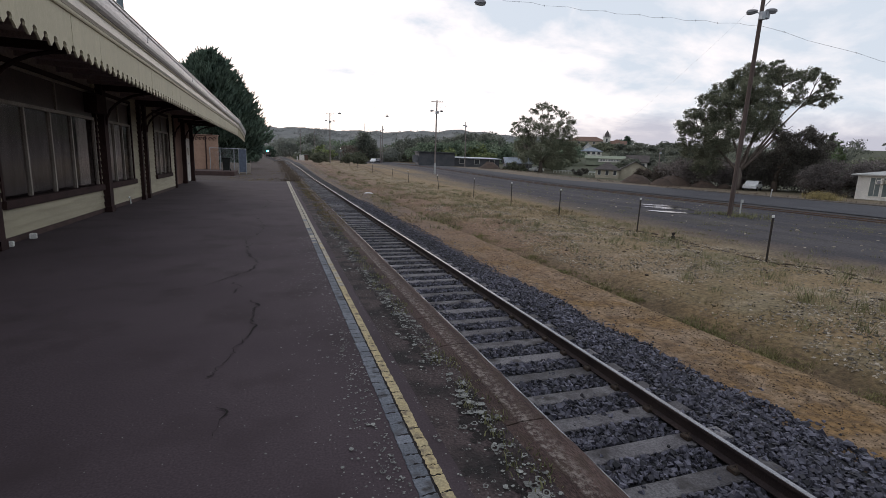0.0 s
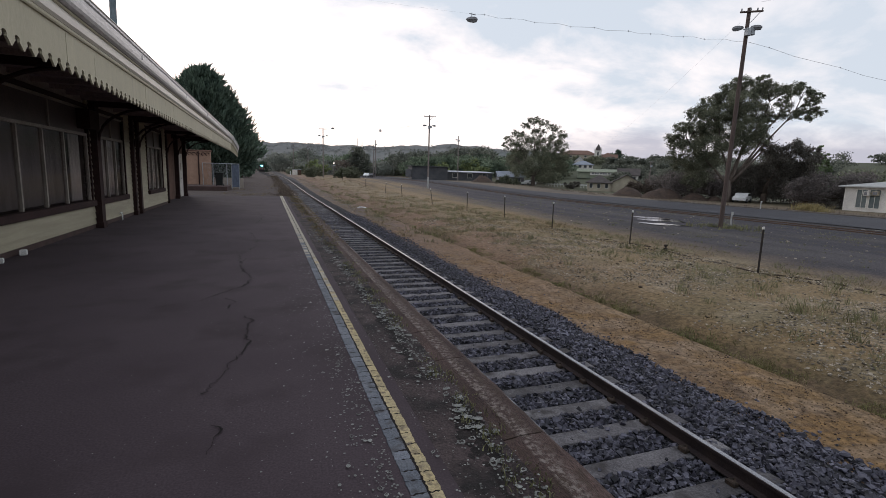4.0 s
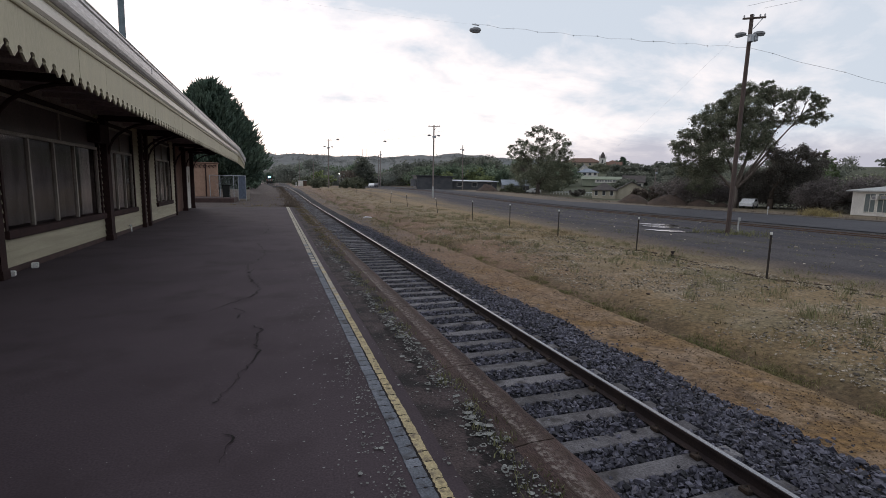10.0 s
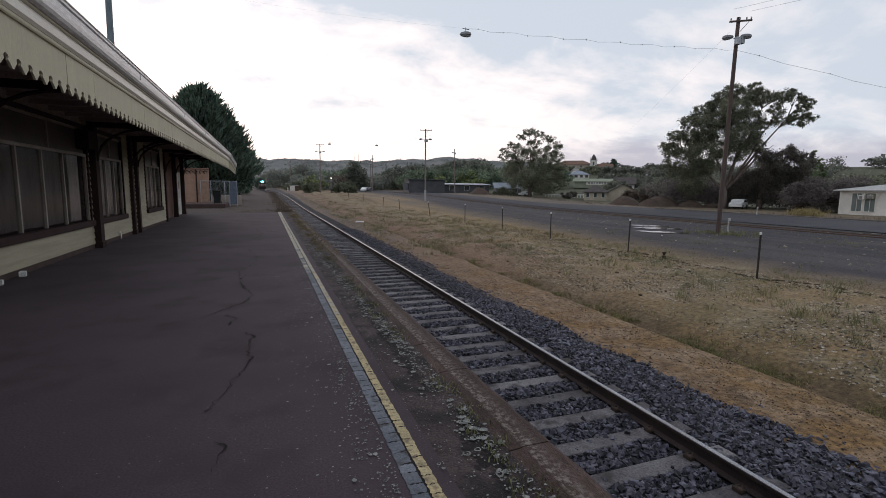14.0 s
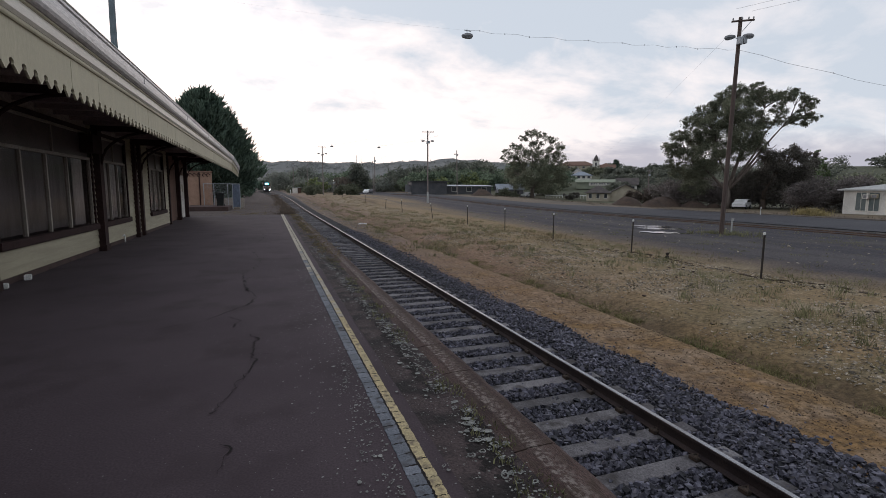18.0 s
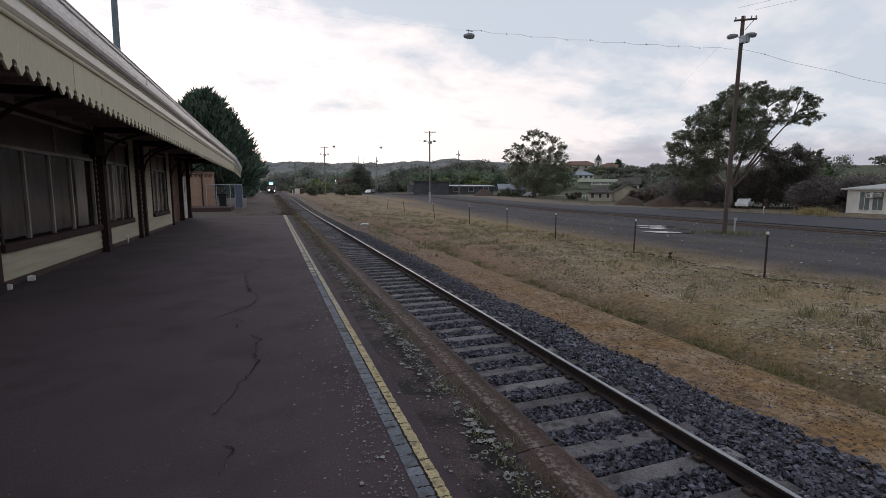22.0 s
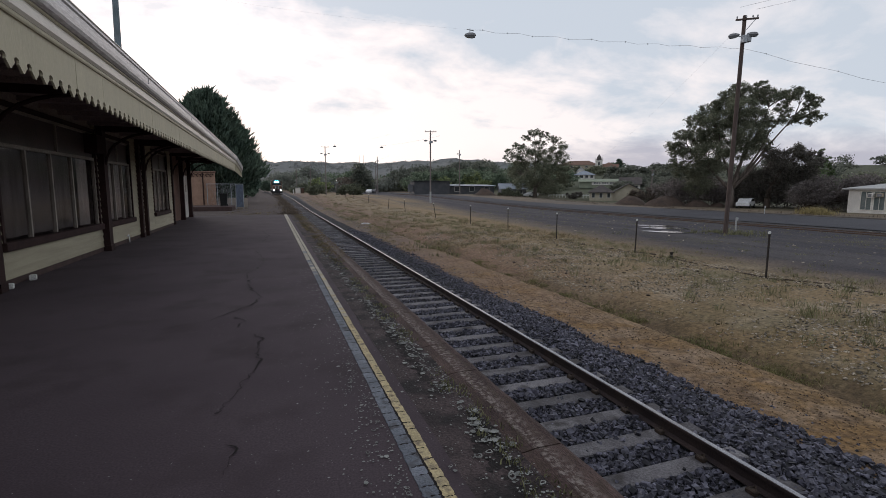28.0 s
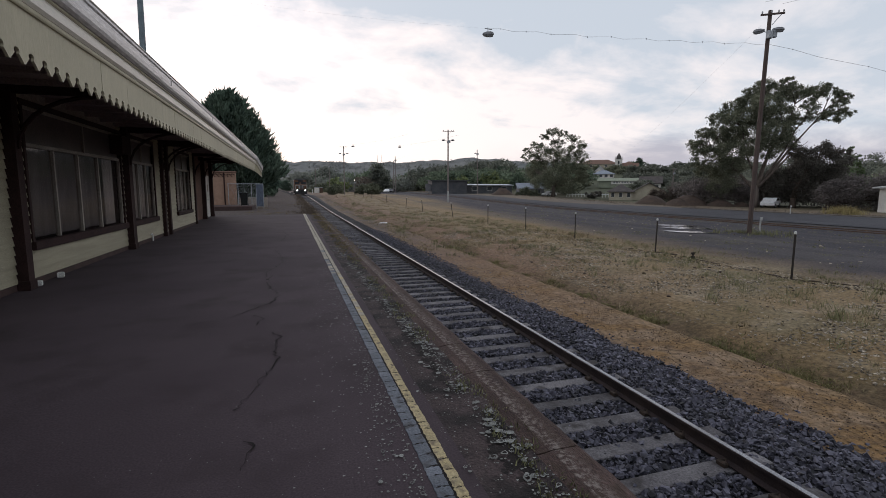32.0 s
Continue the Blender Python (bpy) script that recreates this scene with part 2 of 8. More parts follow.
M = dict(
    asphalt=material("asphalt", (0.0485, 0.0335, 0.0405), (0.0645, 0.0465, 0.0540), 0.5, 0.90, 0.06, 75, spots=((0.0378, 0.0255, 0.0295), 1.3, 0.50, 0.72), grain=0.28, spec=0.34),
    edge_tar=material("edge_tar", (0.042, 0.030, 0.031), (0.068, 0.049, 0.049), 1.6, 0.92, 0.6, 60, spots=((0.018, 0.015, 0.015), 3.4, 0.48, 0.62), grain=0.5),
    coping=material("coping", (0.044, 0.0265, 0.024), (0.078, 0.049, 0.043), 1.6, 0.9, 0.6, 40, spots=((0.058, 0.038, 0.029), 5.5, 0.50, 0.66), vary=0.12, stretch=(3.2, 1.0, 3.2), grain=0.55),
    lichen=material("lichen", (0.165, 0.17, 0.16), (0.275, 0.275, 0.26), 18, 0.95, 0.6, 120, island=0.35),
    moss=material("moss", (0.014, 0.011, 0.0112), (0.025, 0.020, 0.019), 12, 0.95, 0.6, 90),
    crack=material("crack", (0.009, 0.007, 0.007), (0.016, 0.012, 0.012), 20, 0.95, 0.2, 80),
    paint_yellow=material("paint_yellow", (0.47, 0.375, 0.205), (0.37, 0.305, 0.185), 5, 0.8, 0.4, 80, spots=((0.14, 0.11, 0.085), 14, 0.54, 0.70), vary=0.10, world_space=True),
    paint_faded=material("paint_faded", (0.42, 0.375, 0.30), (0.34, 0.305, 0.25), 5, 0.8, 0.3, 80, spots=((0.12, 0.105, 0.095), 12, 0.54, 0.72), vary=0.12, world_space=True),
    paint_grey=material("paint_grey", (0.105, 0.115, 0.138), (0.16, 0.172, 0.20), 5, 0.75, 0.4, 80, spots=((0.045, 0.042, 0.044), 10, 0.52, 0.68), vary=0.18, world_space=True),
    sleeper=material("sleeper", (0.090, 0.083, 0.089), (0.168, 0.158, 0.165), 1.6, 0.9, 0.5, 50, spots=((0.05, 0.044, 0.044), 4, 0.50, 0.68), vary=0.35, grain=0.4, world_space=True),
    rail_side=material("rail_side", (0.027, 0.0185, 0.0195), (0.042, 0.028, 0.026), 4, 0.85, 0.4, 70),
    rail_top=material("rail_top", (0.31, 0.30, 0.315), (0.24, 0.23, 0.24), 3, 0.22, 0.05, 60, metal=1.0),
    fastener=material("fastener", (0.03, 0.024, 0.02), (0.06, 0.04, 0.03), 20, 0.8, 0.3, 90),
    stone=material("stone", (0.032, 0.0310, 0.0435), (0.094, 0.0915, 0.117), 9, 0.6, 0.1, 60, island=0.85, grain=0.15),
    # bed sheet: shade of the gaps between stones is put into this colour
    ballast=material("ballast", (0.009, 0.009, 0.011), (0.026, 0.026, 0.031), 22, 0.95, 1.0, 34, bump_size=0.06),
    field_stone=material("field_stone", (0.305, 0.262, 0.208), (0.185, 0.155, 0.122), 9, 0.9, 0.2, 60, island=0.75),
    pebble=material("pebble", (0.245, 0.168, 0.096), (0.150, 0.098, 0.058), 9, 0.9, 0.2, 60, island=0.45),
    wall_board=material("wall_board", (0.365, 0.33, 0.232), (0.305, 0.275, 0.195), 1.5, 0.6, 0.15, 40, stretch=(8, 0.6, 8), vary=0.06),
    dark_timber=material("dark_timber", (0.043, 0.023, 0.022), (0.030, 0.017, 0.0165), 4, 0.75, 0.15, 50, spec=0.15),
    plinth=material("plinth", (0.07, 0.042, 0.038), (0.05, 0.032, 0.029), 4, 0.8, 0.2, 50),
    cream=material("cream", (0.465, 0.42, 0.298), (0.42, 0.38, 0.27), 0.6, 0.6, 0.08, 30, stretch=(6, 6, 0.5), spots=((0.36, 0.32, 0.245), 1.4, 0.58, 0.78), vary=0.04, grain=0.12, world_space=True),
    white_trim=material("white_trim", (0.70, 0.68, 0.62), (0.58, 0.56, 0.50), 2, 0.5, 0.1, 40),
    gutter=material("gutter", (0.66, 0.63, 0.625), (0.55, 0.525, 0.515), 1.2, 0.32, 0.08, 30, spots=((0.26, 0.235, 0.22), 3.5, 0.62, 0.78), stretch=(1, 0.35, 3), spec=0.5),
    fascia_paint=material("fascia_paint", (0.60, 0.56, 0.48), (0.51, 0.47, 0.40), 1.5, 0.34, 0.02, 40, spots=((0.36, 0.32, 0.27), 2.4, 0.62, 0.78), stretch=(1, 0.4, 3), spec=0.5, grain=0.10),
    roof_iron=material("roof_iron", (0.35, 0.36, 0.37), (0.28, 0.28, 0.29), 2, 0.5, 0.1, 30),
    soffit=material("soffit", (0.33, 0.26, 0.25), (0.26, 0.205, 0.197), 3, 0.7, 0.2, 40),
    curtain=material("curtain", (0.20, 0.184, 0.178), (0.155, 0.143, 0.138), 1.6, 0.9, 0.1, 12, stretch=(1, 4, 0.5), grain=0.1),
    drape=material("drape", (0.50, 0.465, 0.44), (0.40, 0.372, 0.35), 2, 0.9, 0.1, 12, stretch=(1, 6, 0.4), grain=0.1),
    sash=material("sash", (0.31, 0.275, 0.24), (0.24, 0.215, 0.185), 2, 0.6, 0.1, 40),
    interior=material("interior", (0.32, 0.28, 0.265), (0.25, 0.215, 0.20), 2, 0.9, 0.1, 20),
    pane=glass("pane", (0.72, 0.68, 0.68), 0.05),
    opaque_glass=material("opaque_glass", (0.105, 0.082, 0.080), (0.075, 0.060, 0.058), 2, 0.35, 0.05, 30),
    brick=material("brick", (0.37, 0.235, 0.17), (0.31, 0.195, 0.14), 3, 0.9, 0.3, 40, vary=0.15),
    mortar=material("mortar", (0.30, 0.26, 0.22), (0.24, 0.21, 0.18), 5, 0.95, 0.3, 60),
    galv=material("galv", (0.36, 0.38, 0.40), (0.28, 0.30, 0.32), 6, 0.5, 0.1, 50, metal=0.6),
    steel_pole=material("steel_pole", (0.16, 0.20, 0.22), (0.12, 0.155, 0.17), 3, 0.6, 0.1, 50),
    shade_cloth=material("shade_cloth", (0.10, 0.12, 0.16), (0.075, 0.09, 0.12), 5, 0.9, 0.3, 80),
    bin_green=material("bin_green", (0.008, 0.009, 0.009), (0.013, 0.014, 0.013), 6, 0.8, 0.1, 50),
    timber_pole=material("timber_pole", (0.108, 0.080, 0.070), (0.074, 0.054, 0.048), 2, 0.9, 0.4, 30, stretch=(9, 9, 0.5)),
    lamp_shell=material("lamp_shell", (0.26, 0.26, 0.27), (0.18, 0.18, 0.19), 6, 0.5, 0.1, 40),
    lamp_lens=material("lamp_lens", (0.16, 0.17, 0.18), (0.22, 0.23, 0.24), 12, 0.25, 0.2, 40),
    wire=material("wire", (0.20, 0.20, 0.21), (0.15, 0.15, 0.16), 12, 0.6, 0.0, 40),
    insulator=material("insulator", (0.45, 0.45, 0.45), (0.35, 0.35, 0.36), 12, 0.3, 0.0, 40),
    picket=material("picket", (0.03, 0.026, 0.024), (0.055, 0.042, 0.035), 8, 0.8, 0.2, 50, vary=0.2),
    cap_white=material("cap_white", (0.74, 0.74, 0.72), (0.6, 0.6, 0.58), 9, 0.5, 0.1, 40),
    road=material("road", (0.028, 0.0275, 0.035), (0.040, 0.039, 0.047), 0.25, 0.8, 0.3, 40),
    # timber of the far poles, haze put into the colour as paler grey
    hazy_pole=material("hazy_pole", (0.25, 0.21, 0.195), (0.18, 0.15, 0.138), 2, 0.9, 0.3, 30, stretch=(9, 9, 0.5)),
    kerb=material("kerb", (0.13, 0.115, 0.10), (0.09, 0.078, 0.068), 2, 0.9, 0.3, 40, vary=0.12),
    bark=material("bark", (0.17, 0.14, 0.12), (0.10, 0.08, 0.068), 1.5, 0.9, 0.5, 12, stretch=(3, 3, 0.4)),
    bark_dark=material("bark_dark", (0.09, 0.065, 0.05), (0.06, 0.045, 0.036), 2, 0.9, 0.5, 14),
    gum_leaf=leafy("gum_leaf", (0.135, 0.146, 0.104), (0.245, 0.255, 0.18)),
    thicket_leaf=leafy("thicket_leaf", (0.105, 0.098, 0.086), (0.165, 0.152, 0.132)),
    pale_leaf=leafy("pale_leaf", (0.14, 0.16, 0.135), (0.20, 0.215, 0.175)),
    lime_leaf=leafy("lime_leaf", (0.165, 0.20, 0.095), (0.24, 0.275, 0.135)),
    cypress_leaf=leafy("cypress_leaf", (0.082, 0.118, 0.094), (0.132, 0.178, 0.130)),
    bush_leaf=leafy("bush_leaf", (0.12, 0.132, 0.095), (0.18, 0.188, 0.13)),
    wood_leaf=leafy("wood_leaf", (0.082, 0.112, 0.080), (0.225, 0.275, 0.19), 0.16, 0.35),
    dark_wood=leafy("dark_wood", (0.105, 0.115, 0.098), (0.225, 0.235, 0.19), 0.16, 0.35),
    # next two: aerial haze put into the leaf colour, paler than nearer trees
    far_haze_leaf=leafy("far_haze_leaf", (0.20, 0.215, 0.19), (0.30, 0.31, 0.27), 0.10, 0.25),
    hill_haze_leaf=leafy("hill_haze_leaf", (0.27, 0.28, 0.27), (0.33, 0.335, 0.32), 0.01, 0.2),
    haze_leaf=leafy("haze_leaf", (0.15, 0.132, 0.126), (0.205, 0.182, 0.172), 0.3, 0.3),
    brown_bush=leafy("brown_bush", (0.13, 0.105, 0.09), (0.18, 0.15, 0.125), 0.12, 0.3),
    poplar_leaf=leafy("poplar_leaf", (0.10, 0.14, 0.075), (0.15, 0.19, 0.10)),
    grass=material("grass", (0.135, 0.138, 0.055), (0.215, 0.19, 0.085), 0.9, 0.9, 0, 3, island=0.4),
    dry_grass=material("dry_grass", (0.20, 0.155, 0.08), (0.145, 0.115, 0.058), 0.5, 0.9, 0, 3, island=0.35),
    straw=material("straw", (0.34, 0.28, 0.135), (0.26, 0.21, 0.10), 0.5, 0.9, 0, 3, island=0.3),
    bank_grass=material("bank_grass", (0.15, 0.112, 0.085), (0.105, 0.084, 0.065), 0.5, 0.9, 0, 3, island=0.4),
    tuft_grass=material("tuft_grass", (0.255, 0.20, 0.122), (0.32, 0.25, 0.155), 0.3, 0.9, 0, 3, island=0.45),
    weed=material("weed", (0.150, 0.150, 0.075), (0.215, 0.205, 0.110), 0.7, 0.9, 0, 3, island=0.4),
    # distant hills, greyed and paled so the colour carries the haze
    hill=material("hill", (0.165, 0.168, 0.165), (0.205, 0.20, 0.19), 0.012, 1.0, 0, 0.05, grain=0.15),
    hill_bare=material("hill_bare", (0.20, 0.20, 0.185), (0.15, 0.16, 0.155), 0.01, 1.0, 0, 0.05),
    loco_orange=material("loco_orange", (0.14, 0.074, 0.045), (0.11, 0.06, 0.038), 2, 0.5, 0.05, 30),
    loco_grey=material("loco_grey", (0.12, 0.12, 0.12), (0.09, 0.09, 0.09), 2, 0.5, 0.05, 30),
    loco_dark=material("loco_dark", (0.02, 0.02, 0.022), (0.035, 0.034, 0.034), 3, 0.6, 0.1, 30),
    loco_glass=material("loco_glass", (0.02, 0.025, 0.03), (0.03, 0.035, 0.04), 3, 0.1, 0.0, 30, spec=0.6),
    # strong cyan, so the discs clip to white with a glare-like fringe
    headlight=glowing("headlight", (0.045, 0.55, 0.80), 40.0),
    ditch_light=glowing("ditch_light", (0.9, 1.0, 1.0), 14.0),
    town_light=glowing("town_light", (1.0, 0.95, 0.85), 8.0),
    house_white=material("house_white", (0.66, 0.63, 0.58), (0.54, 0.515, 0.475), 0.8, 0.8, 0.1, 20, spots=((0.40, 0.36, 0.31), 1.1, 0.60, 0.74)),
    house_cream=material("house_cream", (0.40, 0.355, 0.275), (0.33, 0.295, 0.23), 0.8, 0.85, 0.1, 20),
    house_dark=material("house_dark", (0.06, 0.062, 0.07), (0.085, 0.086, 0.09), 0.8, 0.8, 0.1, 20),
    house_grey=material("house_grey", (0.20, 0.20, 0.21), (0.15, 0.15, 0.16), 0.8, 0.8, 0.1, 20),
    house_green=material("house_green", (0.25, 0.27, 0.20), (0.20, 0.22, 0.165), 0.8, 0.8, 0.1, 20),
    tile_roof=material("tile_roof", (0.20, 0.12, 0.09), (0.15, 0.09, 0.07), 1.2, 0.9, 0.2, 20),
    dark_roof=material("dark_roof", (0.07, 0.06, 0.058), (0.10, 0.085, 0.08), 1.2, 0.9, 0.2, 20),
    blue_roof=material("blue_roof", (0.24, 0.27, 0.32), (0.19, 0.215, 0.255), 0.8, 0.5, 0.1, 20),
    post_grey=material("post_grey", (0.42, 0.42, 0.41), (0.33, 0.33, 0.32), 9, 0.6, 0.1, 40),
    pale_roof=material("pale_roof", (0.52, 0.54, 0.57), (0.42, 0.44, 0.47), 0.8, 0.5, 0.1, 20),
    window_dark=material("window_dark", (0.03, 0.035, 0.04), (0.06, 0.065, 0.07), 0.9, 0.15, 0.0, 20, spec=0.6),
    house_window=material("house_window", (0.10, 0.125, 0.125), (0.15, 0.17, 0.165), 0.9, 0.3, 0.0, 20),
    car_white=material("car_white", (0.75, 0.75, 0.75), (0.68, 0.68, 0.68), 1, 0.3, 0.0, 20, spec=0.5),
    car_dark=material("car_dark", (0.04, 0.04, 0.05), (0.06, 0.06, 0.07), 1, 0.3, 0.0, 20, spec=0.5),
    rubber=material("rubber", (0.02, 0.02, 0.02), (0.03, 0.03, 0.03), 6, 0.9, 0.1, 50),
    earth=material("earth", (0.085, 0.058, 0.045), (0.058, 0.042, 0.034), 1.2, 0.95, 0.6, 9, bump_size=0.1),
    rust=material("rust", (0.10, 0.06, 0.042), (0.07, 0.046, 0.036), 3, 0.9, 0.3, 40),
    bag_white=material("bag_white", (0.86, 0.86, 0.87), (0.8, 0.8, 0.82), 6, 0.6, 0.4, 30),
)


# ---- mesh helpers ----
class Shape:
    """Collects boxes, tubes and faces into one mesh."""

    def __init__(self):
        self.v, self.f = [], []

    def add(self, verts, faces):
        k = len(self.v)
        self.v += [tuple(p) for p in verts]
        self.f += [tuple(k + i for i in f) for f in faces]
        return self

    def box(self, x0, x1, y0, y1, z0, z1, bevel=0.0):
        b = min(bevel, (x1 - x0) / 3, (y1 - y0) / 3, (z1 - z0) / 3)
        if b <= 0:
            return self.add([(x, y, z) for z in (z0, z1) for y in (y0, y1) for x in (x0, x1)],
                            [(0, 2, 3, 1), (4, 5, 7, 6), (0, 1, 5, 4), (2, 6, 7, 3), (0, 4, 6, 2), (1, 3, 7, 5)])
        ring = lambda z, d: [(x0 + b - d, y0 - d + b, z), (x1 - b + d, y0 + b - d, z), (x1 - b + d, y1 - b + d, z), (x0 + b - d, y1 - b + d, z)]
        vs = ring(z0, 0) + ring(z0 + b, b) + ring(z1 - b, b) + ring(z1, 0)
        fs = [(3, 2, 1, 0), (12, 13, 14, 15)]
        for r in range(3):
            for i in range(4):
                j = (i + 1) % 4
                fs.append((4 * r + i, 4 * r + j, 4 * r + 4 + j, 4 * r + 4 + i))
        return self.add(vs, fs)

    def tube(self, points, radii, sides=8, cap=True):
        pts = [Vector(p) for p in points]
        if not isinstance(radii, (list, tuple)):
            radii = [radii] * len(pts)
        k = len(self.v)
        for i, p in enumerate(pts):
            d = (pts[min(i + 1, len(pts) - 1)] - pts[max(i - 1, 0)]).normalized()
            a = d.cross(Vector((0, 0, 1)) if abs(d.z) < 0.9 else Vector((0, 1, 0))).normalized()
            b = d.cross(a)
            for s in range(sides):
                t = 2 * math.pi * s / sides
                self.v.append(tuple(p + (a * math.cos(t) + b * math.sin(t)) * radii[i]))
        for i in range(len(pts) - 1):
            for s in range(sides):
                s2 = (s + 1) % sides
                self.f.append((k + i * sides + s, k + i * sides + s2, k + (i + 1) * sides + s2, k + (i + 1) * sides + s))
        if cap:
            self.f.append(tuple(k + s for s in range(sides)))
            self.f.append(tuple(k + (len(pts) - 1) * sides + s for s in reversed(range(sides))))
        return self

    def profile(self, section, path, closed=True):
        """Sweeps (side, up) points along a list of (x, y, z) that runs roughly along y."""
        k, m = len(self.v), len(section)
        for i, p in enumerate(path):
            a, b = path[max(i - 1, 0)], path[min(i + 1, len(path) - 1)]
            d = math.hypot(b[0] - a[0], b[1] - a[1]) or 1
            nx, ny = (b[1] - a[1]) / d, -(b[0] - a[0]) / d
            self.v += [(p[0] + nx * s, p[1] + ny * s, p[2] + u) for s, u in section]
        for i in range(len(path) - 1):
            for s in range(m if closed else m - 1):
                s2 = (s + 1) % m
                self.f.append((k + i * m + s, k + i * m + s2, k + (i + 1) * m + s2, k + (i + 1) * m + s))
        if closed:
            self.f.append(tuple(k + s for s in reversed(range(m))))
            self.f.append(tuple(k + (len(path) - 1) * m + s for s in range(m)))
        return self

    def mesh(self, name, mat, smooth=False):
        me = bpy.data.meshes.new(name)
        me.from_pydata(self.v, [], self.f)
        bm = bmesh.new()
        bm.from_mesh(me)
        bmesh.ops.recalc_face_normals(bm, faces=bm.faces)
        bm.to_mesh(me)
        bm.free()
        me.materials.append(mat)
        if smooth:
            me.polygons.foreach_set("use_smooth", [True] * len(me.polygons))
        return me


def part(name, shape, mat, parent=None, label="", smooth=False, at=None):
    ob = new(name, shape.mesh(name, mat, smooth) if isinstance(shape, Shape) else shape)
    if parent is not None:
        ob.parent = parent
    if at is not None:
        ob.matrix_basis = at
    if label:
        ob["label"] = label
    return ob


def thing(name, label, category, at=None, group="", kind=""):
    ob = new(name)
    ob.empty_display_size = 0.3
    if at is not None:
        ob.matrix_basis = at
    return tagged(ob, label, category, group, kind)


def raw(name, verts, faces, mat, smooth=False):
    me = bpy.data.meshes.new(name)
    me.from_pydata(verts.tolist() if isinstance(verts, np.ndarray) else verts, [], faces.tolist() if isinstance(faces, np.ndarray) else faces)
    me.materials.append(mat)
    if smooth:
        me.polygons.foreach_set("use_smooth", [True] * len(me.polygons))
    return me


rng = np.random.default_rng(7)
RND = random.Random(11)


def smooth01(t):
    t = min(max(t, 0.0), 1.0)
    return t * t * (3 - 2 * t)


# ---- the line: straight past the platform, then a gentle bend and a rise ----
def track_x(y):
    if y < 45:
        return 3.42
    if y < 125:
        return 3.42 - 0.034 * (y - 45) ** 2 / 160
    return 3.42 - 0.034 * (y - 85) - 0.012 * max(0.0, y - 325) ** 2


def rail_z(y):
    return -0.97 + 1.12 * smooth01((y - 50) / 80)


PLAT_END = 32.8


def ground_z(x, y):
    """Height of the ground sheet."""
    rise = rail_z(y) + 0.97
    d = x - track_x(y)
    z = -1.30 + rise
    if d > 0:
        dd = d - 0.16 * noise.noise(Vector((2, y * 0.4, 6))) - 0.06 * noise.noise(Vector((2, y * 1.7, 6)))
        z += 0.20 * smooth01((d - 4.6) / 2.2) - 0.20 * smooth01((dd - 4.10) / 0.2) * (1 - smooth01((dd - 4.45) / 0.8))
        if 3.6 < d < 10 and y > 12:
            z += 0.13 * noise.noise(Vector((x * 0.9, y * 0.45, 13))) * smooth01((y - 12) / 8) * smooth01((d - 3.6) / 0.8) * smooth01((10 - d) / 2)
        if d > 5 and d < 24:
            z += 0.05 * noise.noise(Vector((x * 0.5, y * 0.5, 3))) + 0.03 * noise.noise(Vector((x * 1.7, y * 1.7, 8)))
    else:
        lift = smooth01((-d - (1.6 if y < PLAT_END + 1.5 else 1.34)) / 0.36)
        if y > PLAT_END - 1:
            level = -0.06 - 0.10 * smooth01((y - PLAT_END) / 12)
            level += (rail_z(y) - 0.3 - level) * smooth01((y - 70) / 40)
            # the old earth-filled platform runs on beside the line as a low bank
            level += (rail_z(y) + 0.95 - level) * smooth01((4.6 + d) / 1.6) * (1 - smooth01((y - 84) / 30))
            z += (max(level, z) - z) * lift + (0.04 * noise.noise(Vector((x * 0.6, y * 0.6, 5))) if d < -2.5 else 0)
    if x > 56:
        z -= 1.0 * smooth01((x - 56) / 14) * math.exp(-((y - 105) / 28) ** 2)
    # beyond the street the land falls a little, then climbs to the town's hill and the ranges
    far = math.hypot(x, y)
    if far > 130:
        side = smooth01((x - 0.15 * y) / 120)
        z += side * (16.0 * smooth01((far - 120) / 270) + 8 * smooth01((far - 420) / 700)) * (1 - 0.55 * smooth01((y - 2.2 * x) / 200))
        z += 6 * smooth01((far - 500) / 900)
    return z


def axis(spec):
    out = []
    for a, b, step in spec:
        out += list(np.arange(a, b, step))
    return out + [spec[-1][1]]


